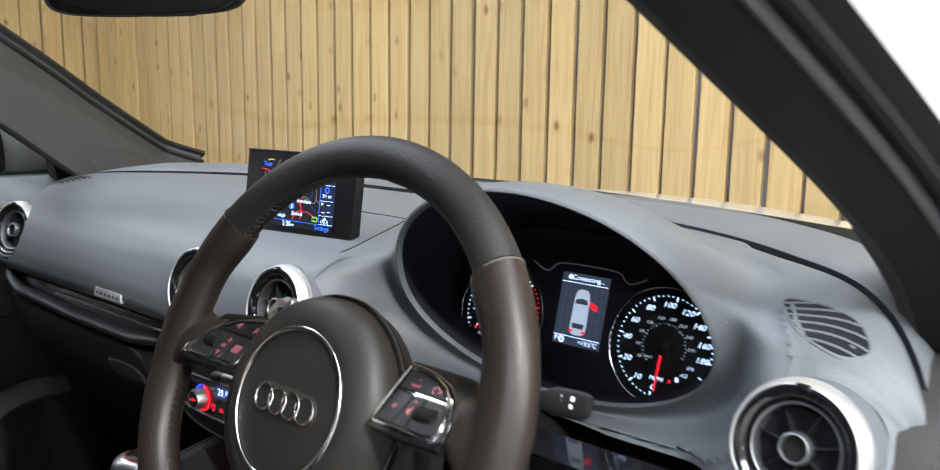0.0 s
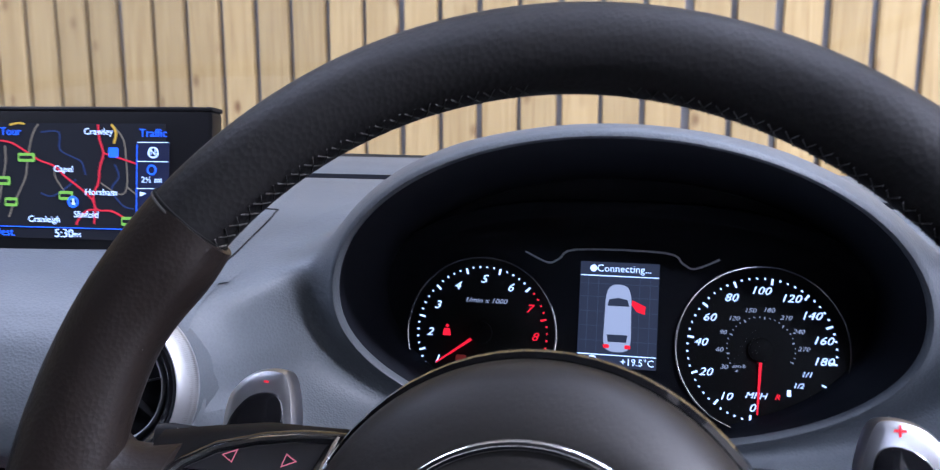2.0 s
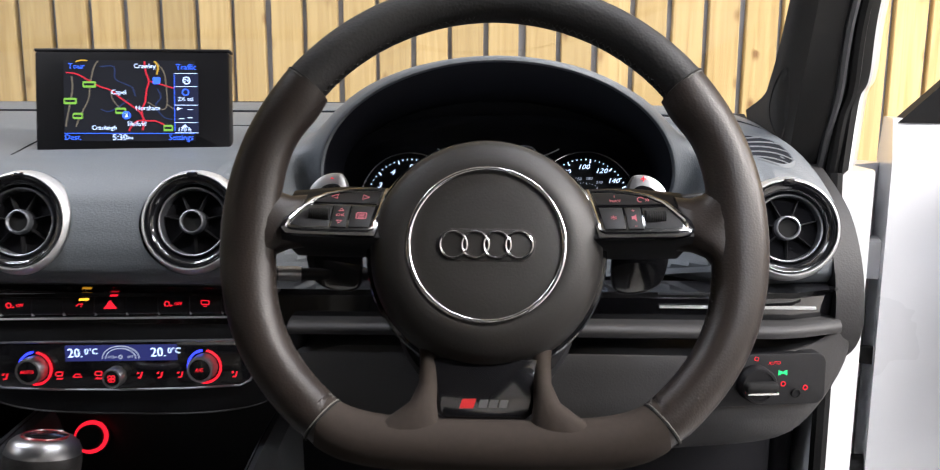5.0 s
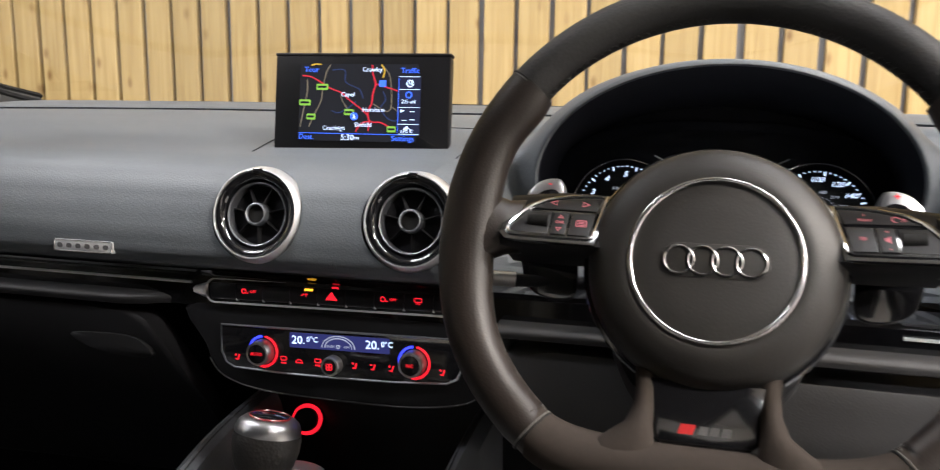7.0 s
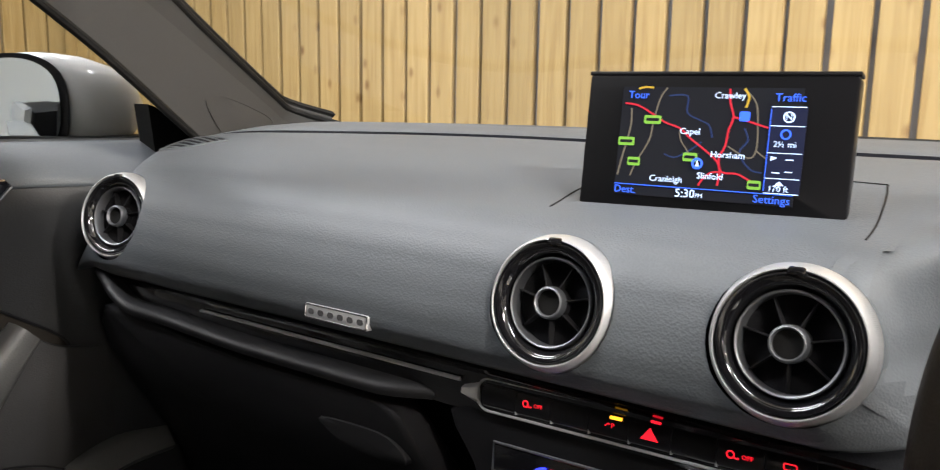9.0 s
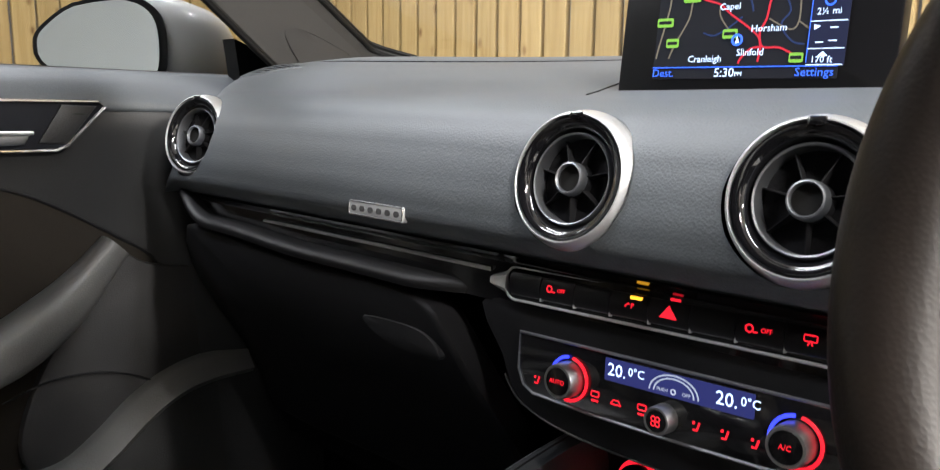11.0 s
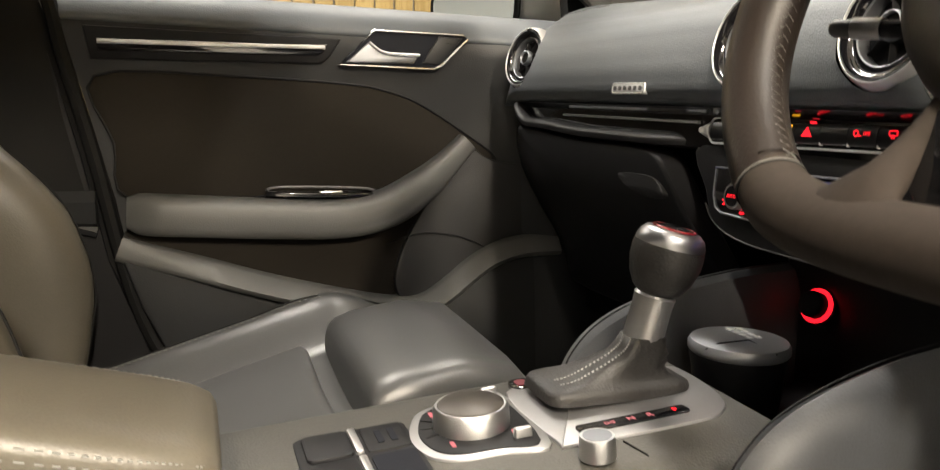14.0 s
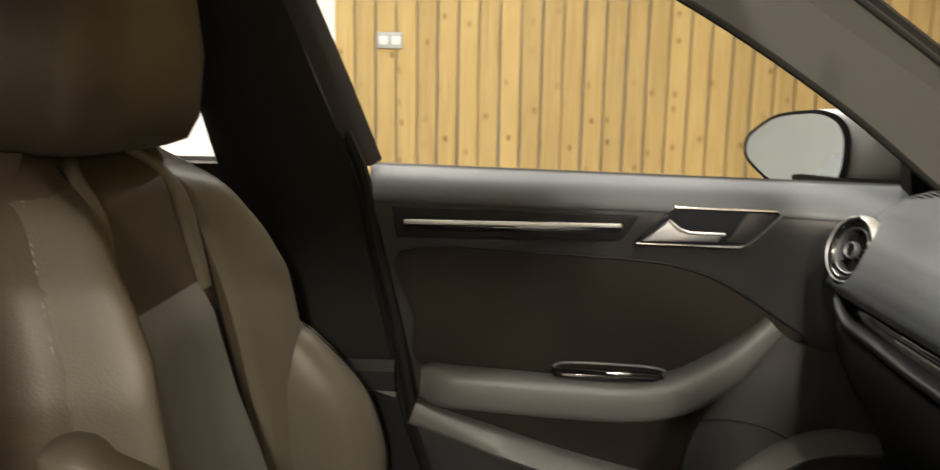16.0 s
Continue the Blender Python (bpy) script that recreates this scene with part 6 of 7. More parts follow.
# knee pads
for s in (-1, 1):
    rings = []
    line = catmull([(0.362, 0.575), (0.376, 0.605), (0.400, 0.630), (0.440, 0.650), (0.500, 0.667), (0.560, 0.676), (0.62, 0.68)], 5)
    bm = bmesh.new()
    for p in line:
        rings.append([(s * x, p[0] + d, z) for x, d, z in ((0.150, 0.012, 0.42), (0.146, 0.010, p[1] - 0.03), (0.141, 0.004, p[1] - 0.008), (0.130, 0.0, p[1]), (0.119, 0.002, p[1] - 0.006), (0.112, 0.008, p[1] - 0.03), (0.110, 0.012, 0.42))])
    loft(bm, rings)
    pad = solo("knee_pad", bm, KNEE, "black padded knee rest beside the console", "knee pad", "knee pads")
    seam = part("seam", made(tube, [(s * 0.1245, p[0] + 0.001, p[1] + 0.0006) for p in line], 0.0008, 5), HARD, pad)
# lighter with glowing ring
lighter = thing("lighter_socket", pose(-0.078, 0.620, 0.645, 70, 0, 12), "socket with a glowing red ring under the dash", "socket")
part("ring_lamp", made(ring, 0.0152, 0.0022, 48, 10, (0, 0, 0.006)), RED_LIT, lighter, "glowing red ring")
part("plug", made(lathe, [(0.0185, -0.02), (0.0185, 0.003), (0.0132, 0.006), (0.0130, 0.016), (0.0115, 0.0185), (0.0004, 0.0192)], 36), BLACK, lighter)
# ashtray pot
pot = thing("ashtray_pot", pose(-0.050, 0.507, 0.559), "black pot with a satin metal lid in the console", "ashtray")
part("pot", made(lathe, [(0.036, -0.02), (0.041, 0.045), (0.0435, 0.056), (0.0435, 0.060), (0.0004, 0.060)], 48), HARD, pot)
lid = part("lid", made(lathe, [(0.0435, 0.060), (0.0450, 0.062), (0.0450, 0.067), (0.043, 0.0705), (0.036, 0.0725), (0.0004, 0.0735)], 56), LIDMETAL, pot, "satin metal lid")
part("lid_split", made(tube, [(0.012, -0.044, 0.0685), (0.0125, -0.03, 0.0732), (0.013, 0.0, 0.0738), (0.044, 0.006, 0.069)], 0.0006, 5), BLACK, lid)
for i in range(4):
    for j in range(2):
        part("lid_bar", made(prism, rrect(0.007, 0.005, 0.0015, 3, -0.022 + i * 0.0095, 0.006 + j * 0.009), 0.0715, 0.0739), SHUTTER, lid)
part("tray_block", made(box, 0.02, 0.10, 0.20, 0.25, -0.06, -0.02, 0.004), HARD, console)

# ---- the gear lever ----
lever = thing("gear_lever", pose(-0.010, 0.372, 0.609, 0), "gear lever with black knob and satin metal cap", "gear lever")
K0, K1 = Vector((-0.007, 0.004, 0.0)), Vector((0.005, 0.030, 0.127))


def along(t, r):
    return K0.lerp(K1, t), r


def boot_shape(bm):
    rings = []
    for t, w, d in ((-0.02, 0.0355, 0.063), (0.025, 0.0355, 0.063), (0.050, 0.0345, 0.061), (0.068, 0.0320, 0.056), (0.080, 0.0295, 0.049), (0.100, 0.0268, 0.0415), (0.14, 0.0235, 0.034), (0.19, 0.0205, 0.0275), (0.25, 0.0185, 0.0225), (0.30, 0.0170, 0.019), (0.36, 0.0160, 0.0172)):
        c = K0.lerp(K1, t)
        ring_pts = []
        for i in range(36):
            a = 2 * math.pi * i / 36
            fold = 1 + (0.07 * math.sin(9 * a + 26 * t) * math.cos(3 * a) ** 2 + 0.06 * math.sin(5 * a + 42 * t)) * math.sin(math.pi * min(1, max(0, t - 0.07) / 0.29))
            q = 0.30 + 0.35 * smooth(0.05, 0.20, t)
            shift = max(0, 1 - max(0, t - 0.06) / 0.22) ** 1.2
            ca, sa = math.cos(a), math.sin(a)
            ring_pts.append((c.x - 0.012 * shift + w * fold * math.copysign(abs(ca) ** q, ca), c.y - 0.014 * shift + d * fold * math.copysign(abs(sa) ** q, sa), c.z))
        rings.append(ring_pts)
    loft(bm, rings)


part("boot", made(boot_shape), DARKLEATHER, lever, "stitched black leather boot", 70)
for sx_, in ((0.006,), (-0.006,)):
    pts = []
    for t, w, d in ((0.080, 0.034, 0.056), (0.085, 0.0265, 0.043), (0.13, 0.0235, 0.037), (0.19, 0.0205, 0.0300), (0.25, 0.0185, 0.0245), (0.30, 0.0170, 0.0205), (0.36, 0.0160, 0.0185)):
        c, shift = K0.lerp(K1, t), max(0, 1 - max(0, t - 0.06) / 0.22) ** 1.2
        pts.append((c.x - 0.012 * shift + sx_ + w * 0.35, c.y - 0.014 * shift - d * 0.97, c.z + 0.0012))
    bm = bmesh.new()
    line = catmull(pts, 8)
    for a, b in list(zip(line, line[1:]))[::2]:
        tube(bm, [a, b], 0.0007, 4)
    part("boot_stitching", bm, THREAD, lever, "grey stitching on the boot")


def turned(bm, prof, n=40):
    axis = (K1 - K0).normalized()
    u = axis.orthogonal().normalized()
    v = axis.cross(u)
    loft(bm, [[K1 + axis * z + r * (math.cos(2 * math.pi * i / n) * u + math.sin(2 * math.pi * i / n) * v) for i in range(n)] for r, z in prof])


part("collar", made(turned, [(0.0160, -0.088), (0.0165, -0.082), (0.0160, -0.058), (0.0168, -0.050), (0.014, -0.046)]), PLATEMETAL, lever, "satin metal collar")
part("knob", made(turned, [(0.0150, -0.048), (0.0200, -0.044), (0.0255, -0.034), (0.0285, -0.022), (0.0288, -0.012), (0.0278, -0.007)]), DARKLEATHER, lever, "black leather knob")
cap = part("cap", made(turned, [(0.0279, -0.0075), (0.0276, -0.004), (0.0255, 0.001), (0.0215, 0.0045), (0.017, 0.0055)]), PADDLEMETAL, lever, "bright metal cap")
part("cap_badge", made(turned, [(0.0172, 0.0045), (0.0165, 0.0064), (0.010, 0.0078), (0.0004, 0.0084)]), GLOSS, lever, "black knob badge")
part("cap_ring", made(turned, [(0.0176, 0.0046), (0.0175, 0.0062), (0.0166, 0.0070), (0.0160, 0.0064)]), material("cap_red_paint", (0.22, 0.014, 0.018), 0.25, coat=0.4), lever, "thin red ring round the badge")

# ---- armrest ----
arm = thing("armrest", pose(0, -0.12, 0.56), "black leather armrest with grey stitching on the console", "armrest")


def arm_z(y):
    """Middle height of the pad, rising to the rear."""
    return 0.054 + 0.26 * (0.17 - y)


def armrest_pad(bm):
    rings = []
    for y, sx_, sz in ((-0.24, 0.86, 0.7), (-0.22, 0.98, 0.95), (-0.1, 1.0, 1.0), (0.08, 1.0, 1.0), (0.13, 0.99, 1.0), (0.158, 0.96, 0.97), (0.170, 0.88, 0.88), (0.174, 0.74, 0.72)):
        ring_pts = []
        for i in range(32):
            a = 2 * math.pi * i / 32
            c, s = math.cos(a), math.sin(a)
            ring_pts.append((0.028 + 0.068 * sx_ * math.copysign(abs(c) ** 0.45, c), y, arm_z(y) + 0.030 * sz * math.copysign(abs(s) ** 0.5, s)))
        rings.append(ring_pts)
    loft(bm, rings)


part("pad", made(armrest_pad), PADLEATHER, arm, "", 70)
for d, far in ((0.0175, 1), (0.0105, 1), (0.0245, -1)):
    bm = bmesh.new()
    e = 0.028 + far * 0.068 * (1 - (d / 0.030) ** 4) ** 0.225
    line = catmull([(e, y, arm_z(y) + d) for y in (-0.22, -0.15, -0.08, 0.0, 0.08, 0.125)] + [(e - far * 0.003, 0.152, arm_z(0.152) + d), (e - far * 0.012, 0.1675, arm_z(0.1675) + d * 0.9), (0.03, 0.1735, arm_z(0.1735) + d * 0.85)], 14)
    for a, b in list(zip(line, line[1:]))[::2]:
        tube(bm, [a, b], 0.0008, 4)
    part("stitching", bm, THREAD, arm, "grey stitched seam")
part("base", made(box, -0.055, 0.098, -0.24, 0.150, -0.20, 0.040, 0.01), CONSOLE, arm, "dark armrest base")
part("hinge_block", made(box, -0.088, 0.088, 0.14, 0.215, -0.10, 0.016, 0.016), CONSOLE, arm, "dark block in front of the armrest")

# ---- the passenger seat ----
SX = -0.365
seat = thing("passenger_seat", pose(SX, 0.05, 0.30), "black leather sports seat with raised side bolsters", "seat")


def cushion_z(u, y):
    a = abs(u) / 0.262
    z = 0.44 + 0.30 * y
    z += 0.056 * smooth(0.52, 0.86, a) * (1 - 0.55 * smooth(0.22, 0.38, y)) - 0.07 * smooth(0.86, 1.0, a) ** 2
    z -= 0.012 * math.cos(u * 9) * (1 - smooth(0.5, 0.7, a)) + 0.055 * smooth(0.20, 0.36, y) * smooth(0.5, 0.75, a)
    return z


def cushion_patch(bm, u0, u1, y0, y1, lift, drop, nu=18, ny=24, round_=0.02):
    top, grid = [], []
    for j in range(ny + 1):
        y = y0 + (y1 - y0) * j / ny
        row = []
        for i in range(nu + 1):
            u = u0 + (u1 - u0) * i / nu
            e = min((u - u0), (u1 - u), (y - y0), (y1 - y))
            rnd = -lift * (1 - smooth(0, round_, e)) * 1.0
            row.append((u, y - 0.05, cushion_z(u, y) + lift + rnd - 0.30))
        grid.append(row + [(p[0], p[1], p[2] - drop) for p in row[::-1]])
    loft(bm, grid)


part("cushion", made(cushion_patch, -0.262, 0.262, -0.26, 0.36, 0.006, 0.13, 40, 30), LEATHER, seat, "padded leather seat base with side bolsters", 70)
part("cushion_insert", made(cushion_patch, -0.145, 0.145, -0.24, 0.186, 0.032, 0.04, 46, 56, 0.012), LEATHER, seat, "smooth leather seat insert", 70)


def thigh(bm):
    rings = []
    for y, top, low in ((0.204, 0.000, 0.05), (0.2045, 0.034, 0.055), (0.208, 0.046, 0.06), (0.216, 0.051, 0.065), (0.235, 0.053, 0.07), (0.30, 0.044, 0.09), (0.36, 0.018, 0.10), (0.395, -0.022, 0.11), (0.408, -0.07, 0.12), (0.400, -0.11, 0.13)):
        ring_pts = []
        for i in range(36):
            a = 2 * math.pi * i / 36
            c, s = math.cos(a), math.sin(a)
            mid = 0.44 + 0.30 * min(y, 0.36) + (top - low) / 2
            ring_pts.append((0.152 * math.copysign(abs(c) ** 0.14, c), y - 0.05, mid + (top + low) / 2 * math.copysign(abs(s) ** 0.2, s) - 0.006 * (c * 2) ** 2 * (s > 0) * 0.4 - 0.30))
        rings.append(ring_pts)
    loft(bm, rings)


part("thigh_support", made(thigh), LEATHER, seat, "padded leather front thigh support", 70)
part("seat_base", made(box, -0.24, 0.24, -0.28, 0.28, -0.015, 0.09, 0.02), HARD, seat, "dark plastic seat base")


def back_w(z):
    return lerp([(0.36, 0.235), (0.5, 0.262), (0.62, 0.262), (0.74, 0.235), (0.84, 0.228), (0.93, 0.205), (1.0, 0.172), (1.035, 0.14)], z)


def back_y(u, z, w):
    a = abs(u) / w
    y = -0.195 - 0.20 * (z - 0.42)
    amp = lerp([(0.36, 0.05), (0.5, 0.055), (0.7, 0.062), (0.80, 0.070), (0.87, 0.072), (0.92, 0.058), (0.97, 0.034), (1.03, 0.0)], z)
    amp *= 1.0 if u < 0 else 0.92
    y += amp * smooth(0.50, 0.90, a) - (0.05 + amp * 0.5) * smooth(0.86, 1.0, a) ** 2
    y += 0.018 * math.exp(-((z - 0.62) / 0.12) ** 2) * (1 - smooth(0.3, 0.6, a)) - 0.03 * smooth(0.98, 1.035, z)
    return y


def backrest_shape(bm):
    rings = []
    for j in range(81):
        z = 0.37 + 0.665 * j / 80
        w = back_w(z)
        row = [(w * (-1 + 2 * i / 96), back_y(w * (-1 + 2 * i / 96), z, w) - 0.05, z - 0.30) for i in range(97)]
        yb = -0.195 - 0.20 * (z - 0.42) - 0.115 + 0.06 * smooth(0.9, 1.035, z)
        back = [(w * 0.96 * (1 - 2 * i / 12), yb - 0.05 + 0.03 * abs(1 - 2 * i / 12) ** 3, z - 0.30) for i in range(13)]
        rings.append(row + back)
    loft(bm, rings)


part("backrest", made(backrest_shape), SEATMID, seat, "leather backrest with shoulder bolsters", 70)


def back_line(pts, lift=0.003):
    out = []
    for a, z in pts:
        w = back_w(z)
        out.append((a * w, back_y(a * w, z, w) - 0.05 + lift, z - 0.30))
    return out


def back_panel(bm, pts, lift, nu=14):
    """A padded panel on the backrest: rows of (z, a0, a1)."""
    rings = []
    m = len(pts) - 1
    for j, (z, a0, a1) in enumerate(pts):
        w = back_w(z)
        row, rear = [], []
        for i in range(nu + 1):
            t = i / nu
            u = w * (a0 + (a1 - a0) * t)
            e = lift * min(1, smooth(0, 0.14, t), smooth(0, 0.14, 1 - t), smooth(0, 0.12, j / m), smooth(0, 0.12, 1 - j / m))
            row.append((u, back_y(u, z, w) - 0.0535 + e, z - 0.30))
            rear.append((u, back_y(u, z, w) - 0.07, z - 0.30))
        rings.append(row + rear[::-1])
    loft(bm, rings)


# insert and bolsters coloured lighter than the backrest for the light they catch
part("back_insert", made(back_panel, [(0.40 + 0.485 * j / 40, -0.515, 0.515) for j in range(41)], 0.020, 28), INSERTLEATHER, seat, "smooth black leather back insert in a lighter, lit tone", 70)
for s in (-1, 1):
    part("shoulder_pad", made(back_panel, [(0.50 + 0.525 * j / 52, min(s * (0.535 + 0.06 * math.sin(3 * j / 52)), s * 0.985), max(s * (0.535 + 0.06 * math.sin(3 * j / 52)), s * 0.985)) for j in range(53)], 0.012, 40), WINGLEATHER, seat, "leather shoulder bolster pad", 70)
    part("seam_gap", made(tube, catmull(back_line([(s * 0.53, 0.42), (s * 0.535, 0.6), (s * 0.555, 0.8), (s * 0.58, 0.95), (s * 0.60, 1.02)], 0.001), 8), 0.0026, 6), BLACK, seat, "dark seam gap")
    bm = bmesh.new()
    line = catmull(back_line([(s * 0.97, 0.44), (s * 0.97, 0.6), (s * 0.97, 0.75), (s * 0.97, 0.9), (s * 0.95, 1.0)], 0.004), 30)
    for a, b in list(zip(line, line[1:]))[::2]:
        tube(bm, [a, b], 0.0007, 4)
    part("stitching", bm, THREAD, seat, "grey stitching on the bolster")


# rolled edge above the insert
for s in (-1, 1):
    part("back_roll", made(tube, catmull(back_line([(s * 0.49, 0.86), (s * 0.50, 0.92), (s * 0.51, 0.97), (s * 0.51, 1.005), (s * 0.40, 1.026)], 0.0), 8), lambda t: 0.013 * (0.55 + 0.45 * math.sin(math.pi * min(1, 0.15 + t))), 12), WINGLEATHER, seat, "rolled leather edge beside the upper back", 70)


def headrest_shape(bm):
    rings = []
    for z, w, d, y in ((1.030, 0.110, 0.034, -0.335), (1.036, 0.134, 0.050, -0.335), (1.06, 0.146, 0.060, -0.333), (1.13, 0.150, 0.062, -0.328), (1.19, 0.140, 0.058, -0.328), (1.23, 0.118, 0.046, -0.331), (1.25, 0.08, 0.025, -0.336)):
        rings.append([(w * math.copysign(abs(math.cos(a)) ** 0.5, math.cos(a)), y + d * math.copysign(abs(math.sin(a)) ** 0.6, math.sin(a)) - 0.05, z - 0.30) for a in (2 * math.pi * i / 40 for i in range(40))])
    loft(bm, rings)


def side_bolster(bm, s):
    """Lower side cushion of the backrest, standing forward of it."""
    rings = []
    for j in range(15):
        z = 0.40 + 0.405 * j / 14
        front = lerp([(0.40, -0.115), (0.50, -0.092), (0.586, -0.080), (0.624, -0.084), (0.687, -0.104), (0.736, -0.140), (0.78, -0.184), (0.805, -0.235)], z)
        rear = -0.255 - 0.20 * (z - 0.62)
        mid, d = (front + rear) / 2, (front - rear) / 2
        h = 0.044 * (1 - 0.35 * smooth(0.70, 0.805, z))
        ring_pts = []
        for i in range(28):
            a = 2 * math.pi * i / 28
            c, e = math.cos(a), math.sin(a)
            ring_pts.append((s * 0.222 + h * math.copysign(abs(c) ** 0.75, c), mid + d * math.copysign(abs(e) ** 0.8, e) - 0.05, z - 0.30))
        rings.append(ring_pts)
    tip = sum((Vector(p) for p in rings[-1]), Vector()) / 28
    for k, up in ((0.80, 0.008), (0.50, 0.014), (0.10, 0.017)):
        rings.append([tip.lerp(Vector(p), k) + Vector((0, 0, up)) for p in rings[14]])
    loft(bm, rings)


for s in (-1, 1):
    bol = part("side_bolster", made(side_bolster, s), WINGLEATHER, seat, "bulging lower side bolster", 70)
    part("seam", made(tube, catmull([(s * 0.225, -0.05 + f - 0.001, z - 0.30) for z, f in ((0.45, -0.102), (0.52, -0.088), (0.586, -0.079), (0.64, -0.0865), (0.70, -0.110), (0.75, -0.152), (0.785, -0.192))], 6), 0.0012, 5), BLACK, bol)
    part("piping", made(tube, catmull([(s * 0.222, y - 0.05, cushion_z(s * 0.222, y) + 0.0062 - 0.30) for y in (-0.20, -0.1, 0.0, 0.1, 0.2, 0.28, 0.33)], 6), 0.0013, 5), BLACK, seat, "dark seam on the cushion bolster")
    bm = bmesh.new()
    line = catmull([(s * 0.216, y - 0.05, cushion_z(s * 0.216, y) + 0.0064 - 0.30) for y in (-0.20, -0.1, 0.0, 0.1, 0.2, 0.28, 0.33)], 26)
    for a, b in list(zip(line, line[1:]))[::2]:
        tube(bm, [a, b], 0.0006, 4)
    part("stitching", bm, THREAD, seat, "grey stitching on the cushion bolster")

part("headrest", made(headrest_shape), SEATMID, seat, "rounded leather headrest", 70)
for u in (-0.06, 0.06):
    part("headrest_post", made(tube, [(u, -0.40, 0.70), (u, -0.385, 0.79)], 0.006, 12), CHROME, seat, "chrome headrest post")

# ---- the passenger door ----
DX = -0.70
door = thing("passenger_door", pose(DX, 0.3, 0.30), "closed front passenger door with dark trim panel", "car door")


def on_door(y, z, x):
    return (x, y - 0.3, z - 0.30)


def dprism(bm, outline, x0, x1, bevel=0.0):
    """Panel on the door: outline in (y, z), from depth x0 to x1 into the car."""
    prism(bm, outline, x0, x1, bevel, lambda a, b, c: on_door(a, b, c))


def upper_x(y, z):
    """Inner face of the upper door: shoulder, then hollow below."""
    top = 0.985 - 0.02 * (y + 0.12)
    d = top - z
    x = lerp([(-0.002, -0.055), (0.0, -0.040), (0.006, -0.026), (0.018, -0.010), (0.035, 0.0), (0.055, 0.006), (0.075, 0.004), (0.12, -0.002), (0.17, -0.006), (0.6, -0.012)], d)
    return x - 0.012 + 0.04 * smooth(0.45, 0.66, y) * smooth(0.0, 0.06, d)


def rear_edge(z):
    return lerp([(0.30, 0.06), (0.42, 0.02), (0.471, -0.002), (0.53, -0.034), (0.69, -0.061), (0.94, -0.119), (0.99, -0.128)], z)


def upper_skin(bm):
    rows = []
    for j in range(41):
        t = j / 40
        row = []
        for z in [0.30 + 0.69 * k / 46 for k in range(47)] + [0.9955]:
            y0 = rear_edge(z)
            y = y0 + (0.735 - y0) * t
            top = 0.985 - 0.02 * (y + 0.12)
            zz = min(z, top + 0.002) if z < 0.992 else top
            row.append(on_door(y, zz, upper_x(y, zz)))
        rows.append(row)
    loft(bm, rows, closed=False)


part("panel", made(upper_skin), DOORSKIN, door, "dark grey soft door trim", 70)


# strip just proud of the panel, lighter grey to paint ceiling light on the sill
def top_roll(bm):
    rows = []
    for j in range(41):
        t = j / 40
        row = []
        for d in (0.000, 0.004, 0.010, 0.018, 0.028, 0.036, 0.043, 0.048):
            y0 = rear_edge(0.985 - d)
            y = y0 + (0.735 - y0) * t
            zz = 0.985 - 0.02 * (y + 0.12) - d
            row.append(on_door(y, zz, upper_x(y, zz) + (0.0035 if d < 0.046 else 0.0)))
        rows.append(row + [(p[0] - 0.02, p[1], p[2] - 0.004) for p in row[::-1]])
    loft(bm, rows)


part("top_roll", made(top_roll), SOFT, door, "door top in a lighter grey for the ceiling light on it", 70)
part("core", made(dprism, [(-0.120, 0.97), (0.72, 0.955), (0.72, 0.30), (0.07, 0.30), (0.005, 0.48)], -0.10, -0.045), BLACK, door, "dark door shell")
part("outer_skin", made(dprism, [(-0.13, 0.965), (0.78, 0.945), (0.80, 0.28), (0.07, 0.28), (0.0, 0.48)], -0.19, -0.14, 0.02), PAINT, door, "white painted outer door skin")
INSERT = catmull([(-0.080, 0.862), (0.10, 0.866), (0.275, 0.858), (0.335, 0.848), (0.385, 0.830), (0.455, 0.788), (0.515, 0.742), (0.47, 0.715), (0.36, 0.70), (0.15, 0.69), (-0.040, 0.69), (-0.058, 0.77)], 4, True)
part("insert", made(dprism, INSERT, -0.03, -0.0085, 0.004), CLOTHIN, door, "dark suede door insert")
part("insert_edge", made(tube, [on_door(p.x, p.y, -0.009) for p in INSERT], 0.0018, 8, True), HARD, door)
CHAN = [(-0.090, 0.930), (0.262, 0.924), (0.245, 0.897), (0.232, 0.887), (-0.082, 0.885)]
part("trim_channel", made(dprism, CHAN, -0.02, -0.0015, 0.003), HARD, door, "dark channel in the door")
part("trim_inlay", made(dprism, [(-0.074, 0.914), (0.243, 0.915), (0.235, 0.903), (0.226, 0.898), (-0.072, 0.896)], -0.01, 0.0015, 0.002), GLOSS, door, "gloss black trim inlay")
part("trim_bar", made(dprism, [(-0.072, 0.9125), (0.238, 0.9135), (0.238, 0.9075), (-0.072, 0.9055)], 0.000, 0.0045, 0.002), ALU, door, "long satin metal trim bar")
HB = [(0.258, 0.886), (0.312, 0.938), (0.452, 0.936), (0.459, 0.930), (0.416, 0.888), (0.405, 0.884)]
hz = part("handle_recess", made(dprism, HB, -0.02, 0.0015, 0.002), HOODIN, door, "dark door handle recess")
part("handle_frame", made(tube, [on_door(y, z, 0.003) for y, z in HB], 0.0022, 8, True), CHROME, hz, "chrome handle frame")
pull = part("handle", made(dprism, [(0.268, 0.8895), (0.372, 0.8905), (0.380, 0.9030), (0.334, 0.9040), (0.320, 0.9085), (0.304, 0.9215)], -0.004, 0.0075, 0.003), SATINMETAL, hz, "satin metal pull handle")
